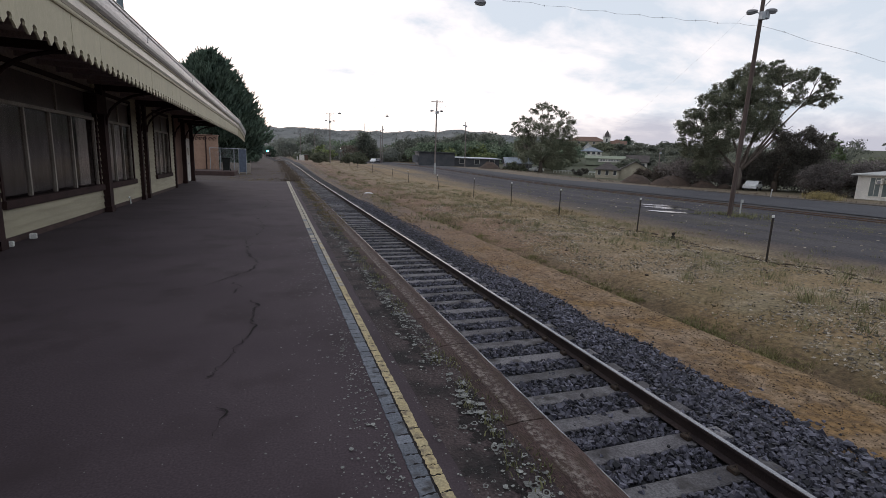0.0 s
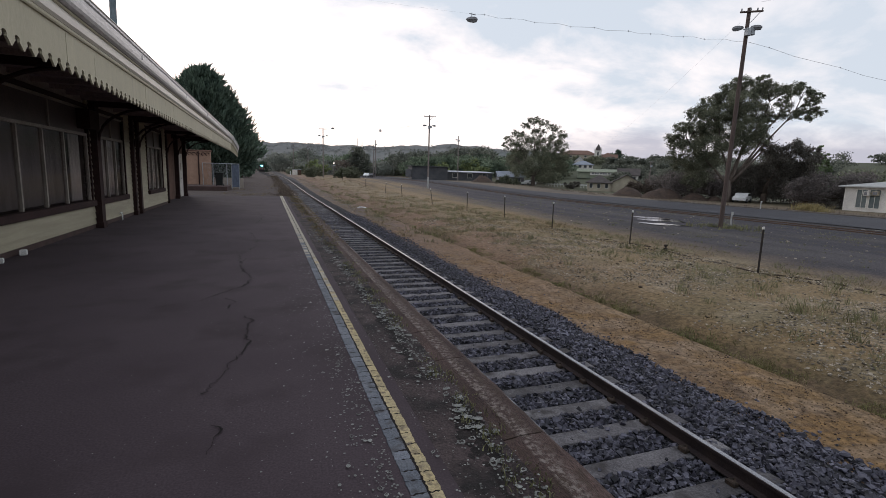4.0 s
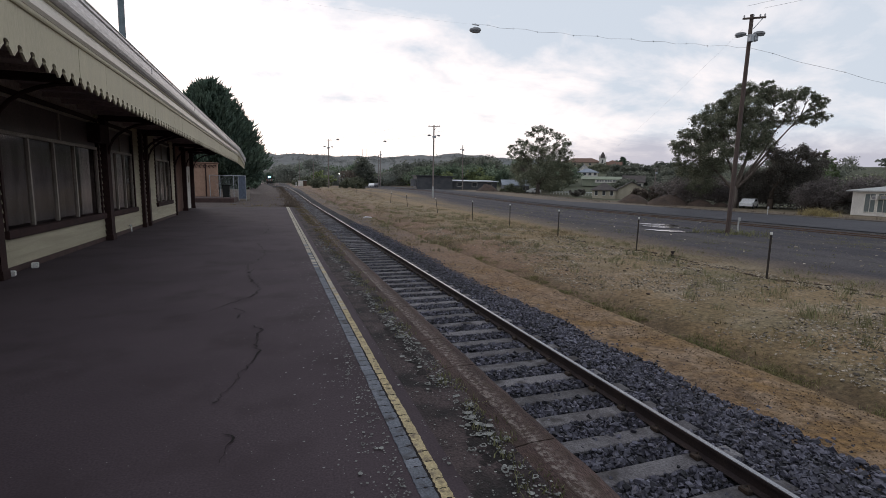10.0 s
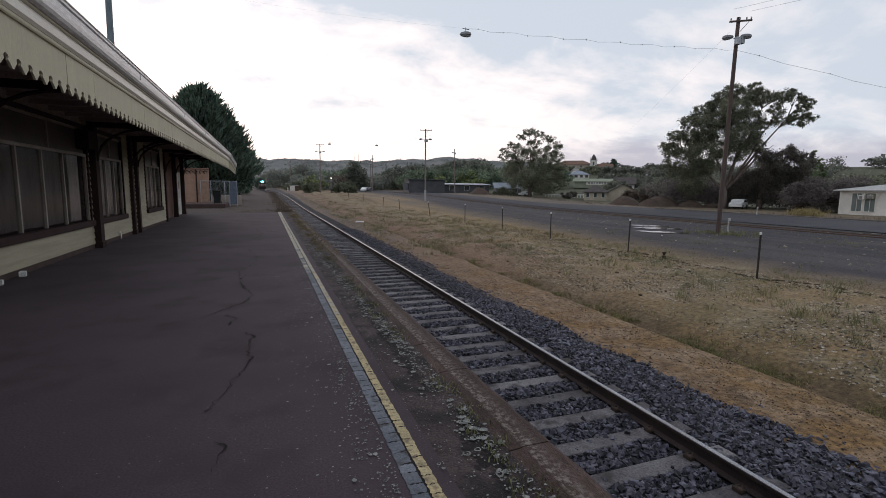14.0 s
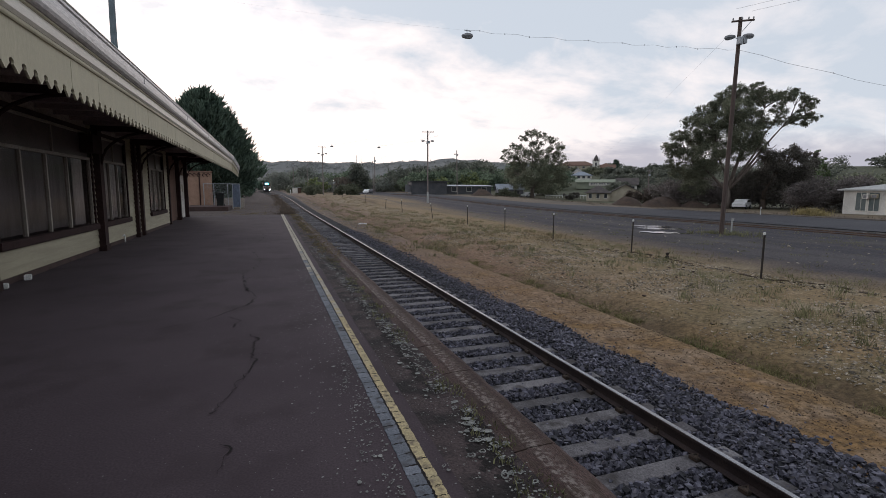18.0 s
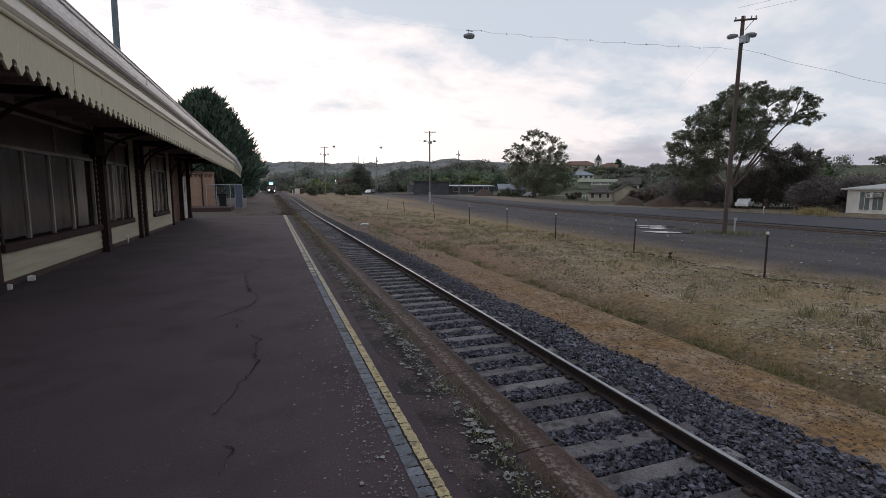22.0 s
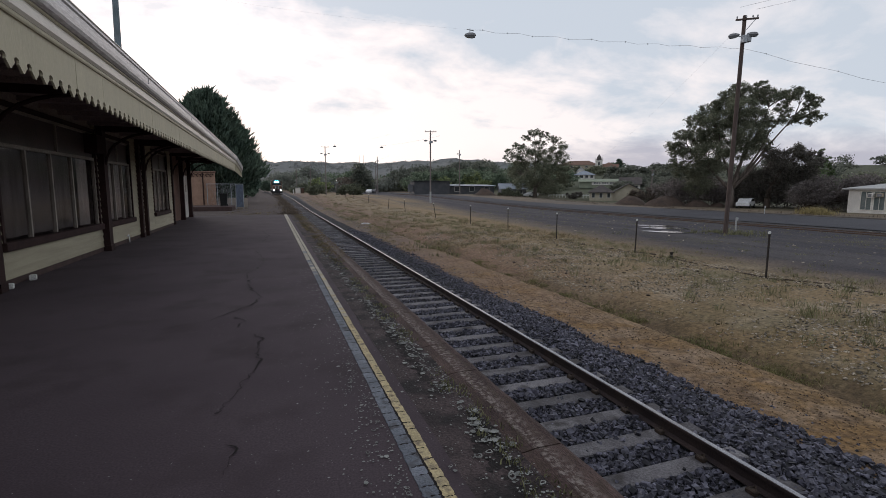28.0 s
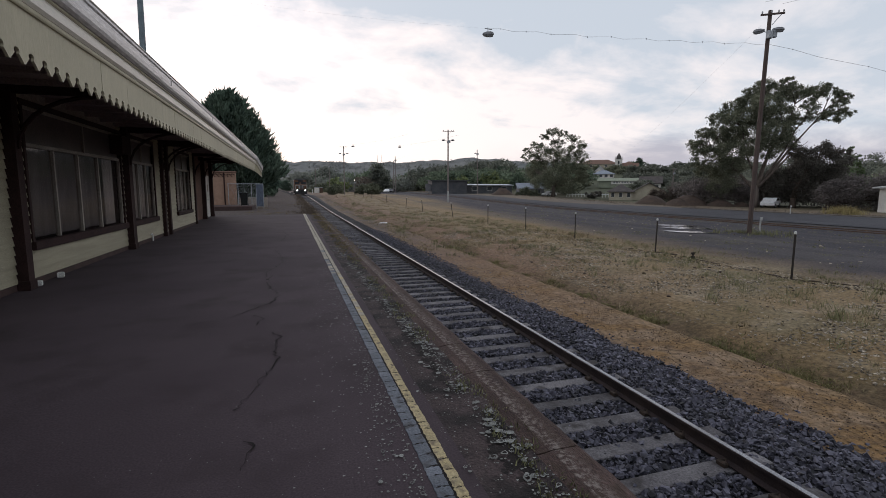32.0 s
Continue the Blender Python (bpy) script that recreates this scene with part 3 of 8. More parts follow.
# ---- ground: one sheet to the horizon ----
def ground_material():
    m = material("ground_earth", (0.1, 0.1, 0.1), (0.1, 0.1, 0.1), 3, 0.95, 0.6, 26, bump_size=0.04)
    n, l = m.node_tree.nodes, m.node_tree.links
    b = n["Principled BSDF"]
    co = n.new("ShaderNodeTexCoord")
    sep = n.new("ShaderNodeSeparateXYZ")
    l.new(co.outputs["Object"], sep.inputs[0])

    def nz(scale, detail=5):
        t = n.new("ShaderNodeTexNoise")
        t.inputs["Scale"].default_value, t.inputs["Detail"].default_value = scale, detail
        l.new(co.outputs["Object"], t.inputs["Vector"])
        return t.outputs["Fac"]

    def mth(op, a, bb):
        t = n.new("ShaderNodeMath")
        t.operation = op
        for k, v in enumerate((a, bb)):
            if isinstance(v, (int, float)):
                t.inputs[k].default_value = v
            else:
                l.new(v, t.inputs[k])
        return t.outputs[0]

    def ramp(fac, stops):
        t = n.new("ShaderNodeValToRGB")
        e = t.color_ramp.elements
        e[0].position, e[0].color = stops[0][0], (*stops[0][1], 1)
        e[1].position, e[1].color = stops[1][0], (*stops[1][1], 1)
        for p, c in stops[2:]:
            k = e.new(p)
            k.color = (*c, 1)
        l.new(fac, t.inputs[0])
        return t.outputs[0]

    def mix(fac, a, bb):
        t = n.new("ShaderNodeMix")
        t.data_type = 'RGBA'
        for k, v in ((0, fac), (6, a), (7, bb)):
            if isinstance(v, tuple):
                t.inputs[k].default_value = (*v, 1)
            else:
                l.new(v, t.inputs[k])
        return t.outputs[2]

    def band(v, low, high):
        t = n.new("ShaderNodeMapRange")
        t.inputs["From Min"].default_value, t.inputs["From Max"].default_value = low, high
        l.new(v, t.inputs["Value"])
        return t.outputs[0]

    wob = mth('ADD', mth('MULTIPLY', mth('SUBTRACT', nz(0.5), 0.5), 3.0), mth('MULTIPLY', mth('SUBTRACT', nz(2.6), 0.5), 1.2))
    slant = mth('MULTIPLY', mth('MULTIPLY', band(sep.outputs[1], 15.0, 90.0), mth('MULTIPLY', band(sep.outputs[0], 13.5, 16.5), band(sep.outputs[0], 42, 30))), -9.5)
    apron = mth('MULTIPLY', mth('MULTIPLY', band(sep.outputs[1], 60.0, 76.0), band(sep.outputs[0], 42.0, 46.0)), 7.0)
    x = mth('DIVIDE', mth('ADD', mth('ADD', sep.outputs[0], mth('ADD', slant, apron)), mth('MULTIPLY', wob, band(sep.outputs[0], 4.0, 12.0))), 100.0)
    # stop 0.0785 is ditch soil darkened by the lip's shadow, put into the colour
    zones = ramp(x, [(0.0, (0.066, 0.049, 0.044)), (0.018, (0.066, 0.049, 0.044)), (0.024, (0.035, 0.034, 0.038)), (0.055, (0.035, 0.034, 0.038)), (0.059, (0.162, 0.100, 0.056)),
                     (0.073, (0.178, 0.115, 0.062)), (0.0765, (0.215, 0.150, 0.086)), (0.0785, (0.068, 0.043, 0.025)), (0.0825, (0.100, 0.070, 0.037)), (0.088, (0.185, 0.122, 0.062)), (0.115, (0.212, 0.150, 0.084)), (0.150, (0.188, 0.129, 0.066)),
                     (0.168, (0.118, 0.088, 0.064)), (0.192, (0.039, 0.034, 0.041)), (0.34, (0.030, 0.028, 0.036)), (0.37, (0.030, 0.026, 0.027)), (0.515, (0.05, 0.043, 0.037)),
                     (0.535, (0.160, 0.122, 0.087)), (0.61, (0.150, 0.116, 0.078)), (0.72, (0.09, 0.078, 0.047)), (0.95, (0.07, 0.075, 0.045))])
    # patches: grass and bare pale gravel in the field beyond the ditch, weeds in the yard
    field = mth('MULTIPLY', band(sep.outputs[0], 8.0, 9.0), band(sep.outputs[0], 17.0, 15.5))
    green = mth('MULTIPLY', field, band(nz(0.42), 0.48, 0.62))
    pale = mth('MULTIPLY', field, band(nz(0.75, 8), 0.50, 0.66))
    col = mix(mth('MULTIPLY', pale, 0.65), zones, (0.275, 0.225, 0.16))
    col = mix(mth('MULTIPLY', green, 0.65), col, (0.136, 0.107, 0.056))
    far = mth('MULTIPLY', mth('MULTIPLY', band(sep.outputs[0], 5.0, 7.0), band(sep.outputs[0], 17.5, 15.5)), mth('MULTIPLY', band(sep.outputs[1], 22, 48), band(nz(0.55, 7), 0.38, 0.56)))
    col = mix(mth('MULTIPLY', far, 0.75), col, (0.170, 0.132, 0.084))
    ochre = mth('MULTIPLY', mth('MULTIPLY', band(sep.outputs[0], 5.6, 6.2), band(sep.outputs[0], 7.8, 7.2)), band(nz(1.0, 8), 0.44, 0.56))
    col = mix(mth('MULTIPLY', ochre, 0.7), col, (0.190, 0.108, 0.040))
    dusty = mth('MULTIPLY', mth('MULTIPLY', band(sep.outputs[0], 5.6, 6.2), band(sep.outputs[0], 7.8, 7.2)), band(nz(2.1, 9), 0.47, 0.60))
    col = mix(mth('MULTIPLY', dusty, 0.6), col, (0.245, 0.175, 0.120))
    dark_dirt = mth('MULTIPLY', mth('MULTIPLY', band(sep.outputs[0], 5.6, 6.2), band(sep.outputs[0], 9.2, 8.4)), band(nz(3.4, 9), 0.55, 0.66))
    col = mix(mth('MULTIPLY', dark_dirt, 0.55), col, (0.085, 0.054, 0.034))
    yard = mth('MULTIPLY', band(sep.outputs[0], 17.0, 22.0), band(nz(0.16), 0.53, 0.68))
    col = mix(mth('MULTIPLY', yard, 0.5), col, (0.07, 0.062, 0.046))
    mp = n.new("ShaderNodeMapping")
    mp.inputs["Scale"].default_value = (1.0, 0.06, 1.0)
    l.new(co.outputs["Object"], mp.inputs[0])
    tr = n.new("ShaderNodeTexNoise")
    tr.inputs["Scale"].default_value, tr.inputs["Detail"].default_value = 0.7, 4
    l.new(mp.outputs[0], tr.inputs["Vector"])
    ruts = mth('MULTIPLY', mth('MULTIPLY', band(sep.outputs[0], 17.5, 20.0), band(sep.outputs[0], 60, 55)), band(tr.outputs["Fac"], 0.46, 0.62))
    col = mix(mth('MULTIPLY', ruts, 0.55), col, (0.075, 0.068, 0.070))
    rust = mth('MULTIPLY', mth('MULTIPLY', band(sep.outputs[0], 5.5, 6.5), band(sep.outputs[0], 12, 9.5)), mth('MULTIPLY', band(sep.outputs[1], 8, 20), band(nz(0.45, 6), 0.32, 0.52)))
    col = mix(mth('MULTIPLY', rust, 0.85), col, (0.208, 0.127, 0.087))
    worn = mth('MULTIPLY', mth('MULTIPLY', band(sep.outputs[0], 5.5, 6.5), band(sep.outputs[0], 13, 10)), mth('MULTIPLY', band(sep.outputs[1], 24, 38), band(nz(0.6, 7), 0.36, 0.55)))
    col = mix(mth('MULTIPLY', worn, 0.75), col, (0.140, 0.090, 0.062))
    grey = mth('MULTIPLY', mth('MULTIPLY', band(sep.outputs[0], 5.4, 6.0), band(sep.outputs[0], 8.4, 6.8)), mth('MULTIPLY', band(sep.outputs[1], 14, 32), band(nz(0.9, 7), 0.30, 0.50)))
    col = mix(mth('MULTIPLY', grey, 0.8), col, (0.092, 0.074, 0.065))
    speck = n.new("ShaderNodeTexVoronoi")
    speck.inputs["Scale"].default_value = 38
    l.new(co.outputs["Object"], speck.inputs["Vector"])
    hs = n.new("ShaderNodeHueSaturation")
    l.new(col, hs.inputs["Color"])
    l.new(mth('ADD', mth('MULTIPLY', nz(11, 9), 2.4), mth('ADD', mth('MULTIPLY', speck.outputs["Distance"], 0.40), -0.36)), hs.inputs["Value"])
    l.new(hs.outputs[0], b.inputs["Base Color"])
    return m


GX = axis([(-2600, -600, 200), (-600, -120, 60), (-120, -20, 10), (-20, 0, 2), (0, 7, 0.28), (7, 8.6, 0.1), (8.6, 10, 0.28), (10, 18, 0.5), (18, 60, 2.1), (60, 200, 10), (200, 800, 50), (800, 2600, 200)])
GY = axis([(-2600, -400, 220), (-400, -40, 40), (-40, 0, 5), (0, 30, 0.5), (30, 50, 0.9), (50, 140, 3), (140, 400, 12), (400, 1000, 60), (1000, 2600, 200)])
gv = [(x, y, ground_z(x, y)) for y in GY for x in GX]
gw = len(GX)
gf = [(j * gw + i, j * gw + i + 1, (j + 1) * gw + i + 1, (j + 1) * gw + i) for j in range(len(GY) - 1) for i in range(gw - 1)]
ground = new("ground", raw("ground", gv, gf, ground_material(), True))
tagged(ground, "dry earth, gravel and sparse grass beside the railway", "ground", kind="structure")


# ---- platform ----
def sheet(x0, x1, y0, y1, step, zf):
    xs = list(np.linspace(x0, x1, max(2, int((x1 - x0) / step) + 1)))
    ys = list(np.linspace(y0, y1, max(2, int((y1 - y0) / step) + 1)))
    v = [(x, y, zf(x, y)) for y in ys for x in xs]
    w = len(xs)
    return v, [(j * w + i, j * w + i + 1, (j + 1) * w + i + 1, (j + 1) * w + i) for j in range(len(ys) - 1) for i in range(w - 1)]


platform = thing("platform", "worn dark asphalt station platform with cracks", "platform", kind="structure")
v, f = sheet(-9.0, 0.95, -34, PLAT_END, 0.35, lambda x, y: 0.006 * noise.noise(Vector((x * 0.7, y * 0.7, 1))) - (0.02 * smooth01((y - 31) / 1.8)))
part("asphalt_surface", raw("asphalt_surface", v, f, M["asphalt"], True), None, platform)
v, f = sheet(0.95, 1.398, -34, PLAT_END, 0.17, lambda x, y: -0.012 * math.sin(math.pi * (x - 0.95) / 0.51) + 0.007 * noise.noise(Vector((x * 4, y * 1.6, 1))))
part("edge_strip", raw("edge_strip", v, f, M["edge_tar"], True), None, platform, "cracked lichen-stained strip beside the edge stones")
s = Shape().box(-9.0, 1.66, -34, PLAT_END + 0.05, -1.45, -0.05)
part("platform_wall", s, M["mortar"], platform)
joint_y = [-34.0, -30.0, -26.0, -22.0, -18.0, -14.0, -11.2, -8.4, -5.6, -2.8, -0.9, 1.15, 2.57, 3.95, 4.75, 6.15, 7.55]
while joint_y[-1] < PLAT_END:
    joint_y.append(joint_y[-1] + 1.42)
for a, b in zip(joint_y, joint_y[1:]):
    L = b - a - 0.012
    s = Shape()
    n_y = max(3, int(L / 0.14))
    sec = [(-0.20, -0.2), (-0.20, -0.010), (-0.115, 0.0), (-0.095, 0.006), (0.08, 0.006), (0.122, -0.012), (0.135, -0.04), (0.135, -0.2)]
    k0 = len(s.v)
    for i in range(n_y + 1):
        yy = a + 0.006 + L * i / n_y
        for q, (dx, dz) in enumerate(sec):
            wob = 0.006 * noise.noise(Vector((q * 1.7, yy * 5, 2))) if 0 < q < 7 else 0
            s.v.append((1.597 + dx + wob + (0.012 * noise.noise(Vector((7, yy * 3, q))) if q > 3 else 0), yy, dz + wob))
    m8 = len(sec)
    for i in range(n_y):
        for q in range(m8 - 1):
            s.f.append((k0 + i * m8 + q, k0 + i * m8 + q + 1, k0 + (i + 1) * m8 + q + 1, k0 + (i + 1) * m8 + q))
    s.f.append(tuple(range(m8)))
    s.f.append(tuple(n_y * m8 + q for q in reversed(range(m8))))
    part("coping_stone", s, M["coping"], platform)

def weathered_coping(m):
    """Adds the pale worn stripe that runs along the stones."""
    n, l = m.node_tree.nodes, m.node_tree.links
    b = n["Principled BSDF"]
    sep, geo, nz = n.new("ShaderNodeSeparateXYZ"), n.new("ShaderNodeNewGeometry"), n.new("ShaderNodeTexNoise")
    l.new(geo.outputs["Position"], sep.inputs[0])
    l.new(geo.outputs["Position"], nz.inputs["Vector"])
    nz.inputs["Scale"].default_value, nz.inputs["Detail"].default_value, nz.inputs["Roughness"].default_value = 26, 9, 0.72
    fac = None
    for src, lo, hi in ((sep.outputs[0], 1.488, 1.508), (sep.outputs[0], 1.645, 1.55), (nz.outputs["Fac"], 0.47, 0.60)):
        r = n.new("ShaderNodeMapRange")
        r.inputs["From Min"].default_value, r.inputs["From Max"].default_value = lo, hi
        l.new(src, r.inputs["Value"])
        if fac is None:
            fac = r.outputs[0]
        else:
            mu = n.new("ShaderNodeMath")
            mu.operation = 'MULTIPLY'
            l.new(fac, mu.inputs[0])
            l.new(r.outputs[0], mu.inputs[1])
            fac = mu.outputs[0]
    mix = n.new("ShaderNodeMix")
    mix.data_type = 'RGBA'
    l.new(fac, mix.inputs[0])
    l.new(b.inputs["Base Color"].links[0].from_socket, mix.inputs[6])
    mix.inputs[7].default_value = (0.225, 0.19, 0.17, 1)
    l.new(mix.outputs[2], b.inputs["Base Color"])


weathered_coping(M["coping"])
# painted safety line: broken into short cracked lengths, a grey band and a yellow band
safety_line = thing("safety_line", "cracked yellow and grey painted safety line along the platform", "painted line", kind="structure")


def paint_piece(w, l, seed):
    """A flake of thick road paint with a ragged, chipped outline."""
    r = random.Random(seed)
    j = lambda k: r.uniform(-k, k)
    skew = j(0.022)
    base = [(-w / 2 + w * i / 6, -l / 2 + skew * (i / 6 - 0.5) + j(0.006)) for i in range(6)]
    base += [(w / 2 + j(0.004), -l / 2 + skew / 2 + l * i / 5 + j(0.004)) for i in range(5)]
    base += [(w / 2 - w * i / 6, l / 2 + skew * (0.5 - i / 6) + j(0.006)) for i in range(6)]
    base += [(-w / 2 + j(0.004), l / 2 - skew / 2 - l * i / 5 + j(0.004)) for i in range(5)]
    n = len(base)
    s = Shape()
    s.add([(x, y, -0.006) for x, y in base] + [(x * 0.975, y * 0.975, 0.0) for x, y in base],
          [tuple(range(n - 1, -1, -1)), tuple(range(n, 2 * n))] + [(i, (i + 1) % n, n + (i + 1) % n, n + i) for i in range(n)])
    return s


for kind, x_mid, width, mat in (("yellow", 0.826, 0.066, "paint_yellow"), ("grey", 0.734, 0.094, "paint_grey")):
    variants = [paint_piece(width, ln, 40 + i).mesh("paint_piece", M[mat]) for i, ln in enumerate((0.085, 0.11, 0.13, 0.17))]
    worn = [paint_piece(width * 1.0, ln, 50 + i).mesh("paint_piece", M["paint_faded"]) for i, ln in enumerate((0.085, 0.11, 0.13, 0.17))]
    lens = (0.085, 0.11, 0.13, 0.17)
    y = 1.2
    while y < 27:
        k = RND.choice((0, 1, 1, 2, 3))
        ob = part("paint_piece", (worn if RND.random() < (y - (4.5 if kind == "yellow" else 8.5)) / 5 else variants)[k], None, safety_line)
        ob.matrix_basis = pose(x_mid - 0.0035 * y * 0.3 + RND.uniform(-0.0015, 0.0015), y + lens[k] / 2, 0.0045, 0, 0, RND.uniform(-0.6, 0.6))
        y += lens[k] + RND.uniform(0.003, 0.010)
    s = Shape()
    s.box(x_mid - width / 2 - 0.028, x_mid + width / 2 - 0.028, y, PLAT_END - 0.1, -0.004, 0.008)
    s.box(x_mid - width / 2, x_mid + width / 2, -32, -10.01, -0.004, 0.008)
    part(kind + "_band", s, M["paint_faded"], safety_line)
    # the stretch behind, of the same cracked lengths in one sheet
    old, y = Shape(), -10.0
    r = random.Random(77)
    while y < 1.07:
        ln = min(r.choice(lens), 1.195 - y)
        q = paint_piece(width, ln, r.randrange(1000))
        old.add([(x_mid + a, y + ln / 2 + b, c + 0.0045) for a, b, c in q.v], q.f)
        y += ln + r.uniform(0.003, 0.010)
    part(kind + "_line", old, M[mat], safety_line)

# added sheet: the dark of the gaps between flakes is put into its colour
part("bedding", Shape().box(0.70, 0.852, -32, 3.0, -0.006, 0.0035).box(0.688, 0.84, 3.0, 12.0, -0.006, 0.0035).box(0.67, 0.83, 12.0, 27.2, -0.006, 0.0035), M["crack"], safety_line)

# cracks in the asphalt
def crack_ribbon(points, width, seed):
    r = random.Random(seed)
    fine, drift = [], 0.0
    for (x0, y0), (x1, y1) in zip(points, points[1:]):
        k = max(2, int(math.hypot(x1 - x0, y1 - y0) / 0.035))
        for i in range(k):
            drift = 0.72 * drift + r.uniform(-0.030, 0.030)
            fine.append((x0 + (x1 - x0) * i / k + drift, y0 + (y1 - y0) * i / k))
    fine.append(points[-1])
    s = Shape()
    for i, (x, y) in enumerate(fine):
        w = 1.45 * width * max(0.22, r.uniform(0.35, 1.15) * (0.62 + 1.5 * noise.noise(Vector((x * 4, y * 5.5, seed)))))
        (ax, ay), (bx_, by_) = fine[max(i - 1, 0)], fine[min(i + 1, len(fine) - 1)]
        d = math.hypot(bx_ - ax, by_ - ay) or 1
        nx, ny = (by_ - ay) / d * w, -(bx_ - ax) / d * w
        z = 0.009 + 0.006 * noise.noise(Vector((x * 0.7, y * 0.7, 1)))
        s.v += [(x - nx, y - ny, z), (x + nx, y + ny, z)]
    s.f += [(2 * i, 2 * i + 1, 2 * i + 3, 2 * i + 2) for i in range(len(fine) - 1)]
    return s


for pts, w in ((((-0.33, 2.9), (-0.27, 3.05), (-0.30, 3.18), (-0.36, 3.25)), 0.004),
               (((-0.46, 3.75), (-0.39, 3.95), (-0.30, 4.26), (-0.21, 4.6), (-0.20, 4.88), (-0.24, 5.2), (-0.20, 5.53), (-0.26, 5.75)), 0.008),
               (((-0.21, 5.0), (-0.13, 5.05), (-0.06, 5.0)), 0.005), (((-0.44, 6.1), (-0.40, 6.25), (-0.42, 6.45), (-0.50, 6.62)), 0.008),
               (((-0.80, 6.55), (-0.62, 6.85), (-0.45, 7.1), (-0.30, 7.4), (-0.23, 7.73), (-0.30, 8.2), (-0.44, 8.7), (-0.47, 9.14), (-0.40, 9.6)), 0.009),
               (((-1.3, 6.3), (-1.05, 6.45), (-0.80, 6.55)), 0.005), (((-0.47, 9.14), (-0.55, 9.9), (-0.48, 10.4)), 0.007),
               (((-0.33, 10.6), (-0.26, 11.5), (-0.31, 12.6), (-0.5, 13.6)), 0.008), (((-0.35, 16), (-0.2, 18), (-0.4, 20)), 0.01)):
    part("crack", crack_ribbon(pts, w, len(pts)), M["crack"], platform)

# lichen: pale rings and crusts, thick along the dip beside the edge stones, sparse over the tar
def blot(s, x, y, r, z, rnd, ring=False):
    n = 12
    k = len(s.v)
    rr = [r * (0.85 + 0.5 * noise.noise(Vector((x * 90 + math.cos(2 * math.pi * i / n) * 0.9, y * 90 + math.sin(2 * math.pi * i / n) * 0.9, 3))) + rnd.uniform(-0.12, 0.12)) for i in range(n)]
    outer = [(x + rr[i] * math.cos(2 * math.pi * i / n), y + rr[i] * math.sin(2 * math.pi * i / n)) for i in range(n)]
    if ring:
        s.v += [(a, b, z) for a, b in outer] + [(x + (a - x) * 0.6, y + (b - y) * 0.6, z + 0.002) for a, b in outer]
        s.f += [(k + i, k + (i + 1) % n, k + n + (i + 1) % n, k + n + i) for i in range(n)]
    else:
        s.v += [(a, b, z) for a, b in outer] + [(x, y, z + 0.0015)]
        s.f += [(k + i, k + (i + 1) % n, k + n) for i in range(n)]


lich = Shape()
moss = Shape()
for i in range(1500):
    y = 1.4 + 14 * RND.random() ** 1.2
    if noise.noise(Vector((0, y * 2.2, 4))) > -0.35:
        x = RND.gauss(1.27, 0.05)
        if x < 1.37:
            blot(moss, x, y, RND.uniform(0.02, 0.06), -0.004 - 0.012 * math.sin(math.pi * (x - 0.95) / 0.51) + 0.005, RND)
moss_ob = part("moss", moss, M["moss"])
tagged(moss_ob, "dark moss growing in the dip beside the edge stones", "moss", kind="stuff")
for i in range(4300):
    y = 1.3 + 13 * RND.random() ** 1.3 if i < 3700 else RND.uniform(-9, 1.4)
    dens = 0.5 + 0.5 * noise.noise(Vector((0, y * 2.2, 4))) + 0.35 * noise.noise(Vector((5, y * 7, 4)))
    if RND.random() > dens * 1.25 - 0.22:
        continue
    x = RND.gauss(1.285 - 0.02 * max(0, y - 5), 0.05) if RND.random() < 0.8 else RND.gauss(1.25, 0.10)
    if x > 1.42 or x < 0.96:
        continue
    r = RND.uniform(0.004, 0.013) if RND.random() < 0.80 else RND.uniform(0.013, 0.036)
    blot(lich, x, y, r, 0.007 - 0.012 * math.sin(math.pi * (x - 0.95) / 0.51) + 0.006, RND, r > 0.012 and RND.random() < 0.6)
for i in range(2200):
    y = 1.3 + 9 * RND.random() ** 1.7
    x = RND.choice((RND.uniform(0.9, 1.42), 0.68 - abs(RND.gauss(0, 0.28)), 0.66 - abs(RND.gauss(0, 0.1))))
    r = RND.uniform(0.002, 0.009) if RND.random() < 0.9 else RND.uniform(0.009, 0.02)
    blot(lich, x, y, r, 0.011, RND, r > 0.010 and RND.random() < 0.6)
for i in range(2300):
    y = 1.3 + 11 * RND.random() ** 1.5
    blot(lich, RND.choice((0.6 - abs(RND.gauss(0, 0.9)), RND.uniform(0.9, 1.4))), y, RND.uniform(0.0012, 0.004), 0.009, RND)
back = random.Random(31)
for i in range(2600):
    y = 1.45 - 8.0 * back.random() ** 1.4
    if back.random() < 0.45:
        x, r = back.gauss(1.275, 0.05), back.uniform(0.004, 0.014) if back.random() < 0.8 else back.uniform(0.014, 0.034)
    else:
        x, r = back.choice((0.66 - abs(back.gauss(0, 0.3)), back.uniform(0.9, 1.4))), back.uniform(0.002, 0.008)
    if x < 1.4:
        blot(lich, x, y, r, 0.009, back, r > 0.012 and back.random() < 0.6)
lichen = part("lichen", lich, M["lichen"])
tagged(lichen, "pale grey-green lichen spots and crusts on the tar", "lichen", kind="stuff")


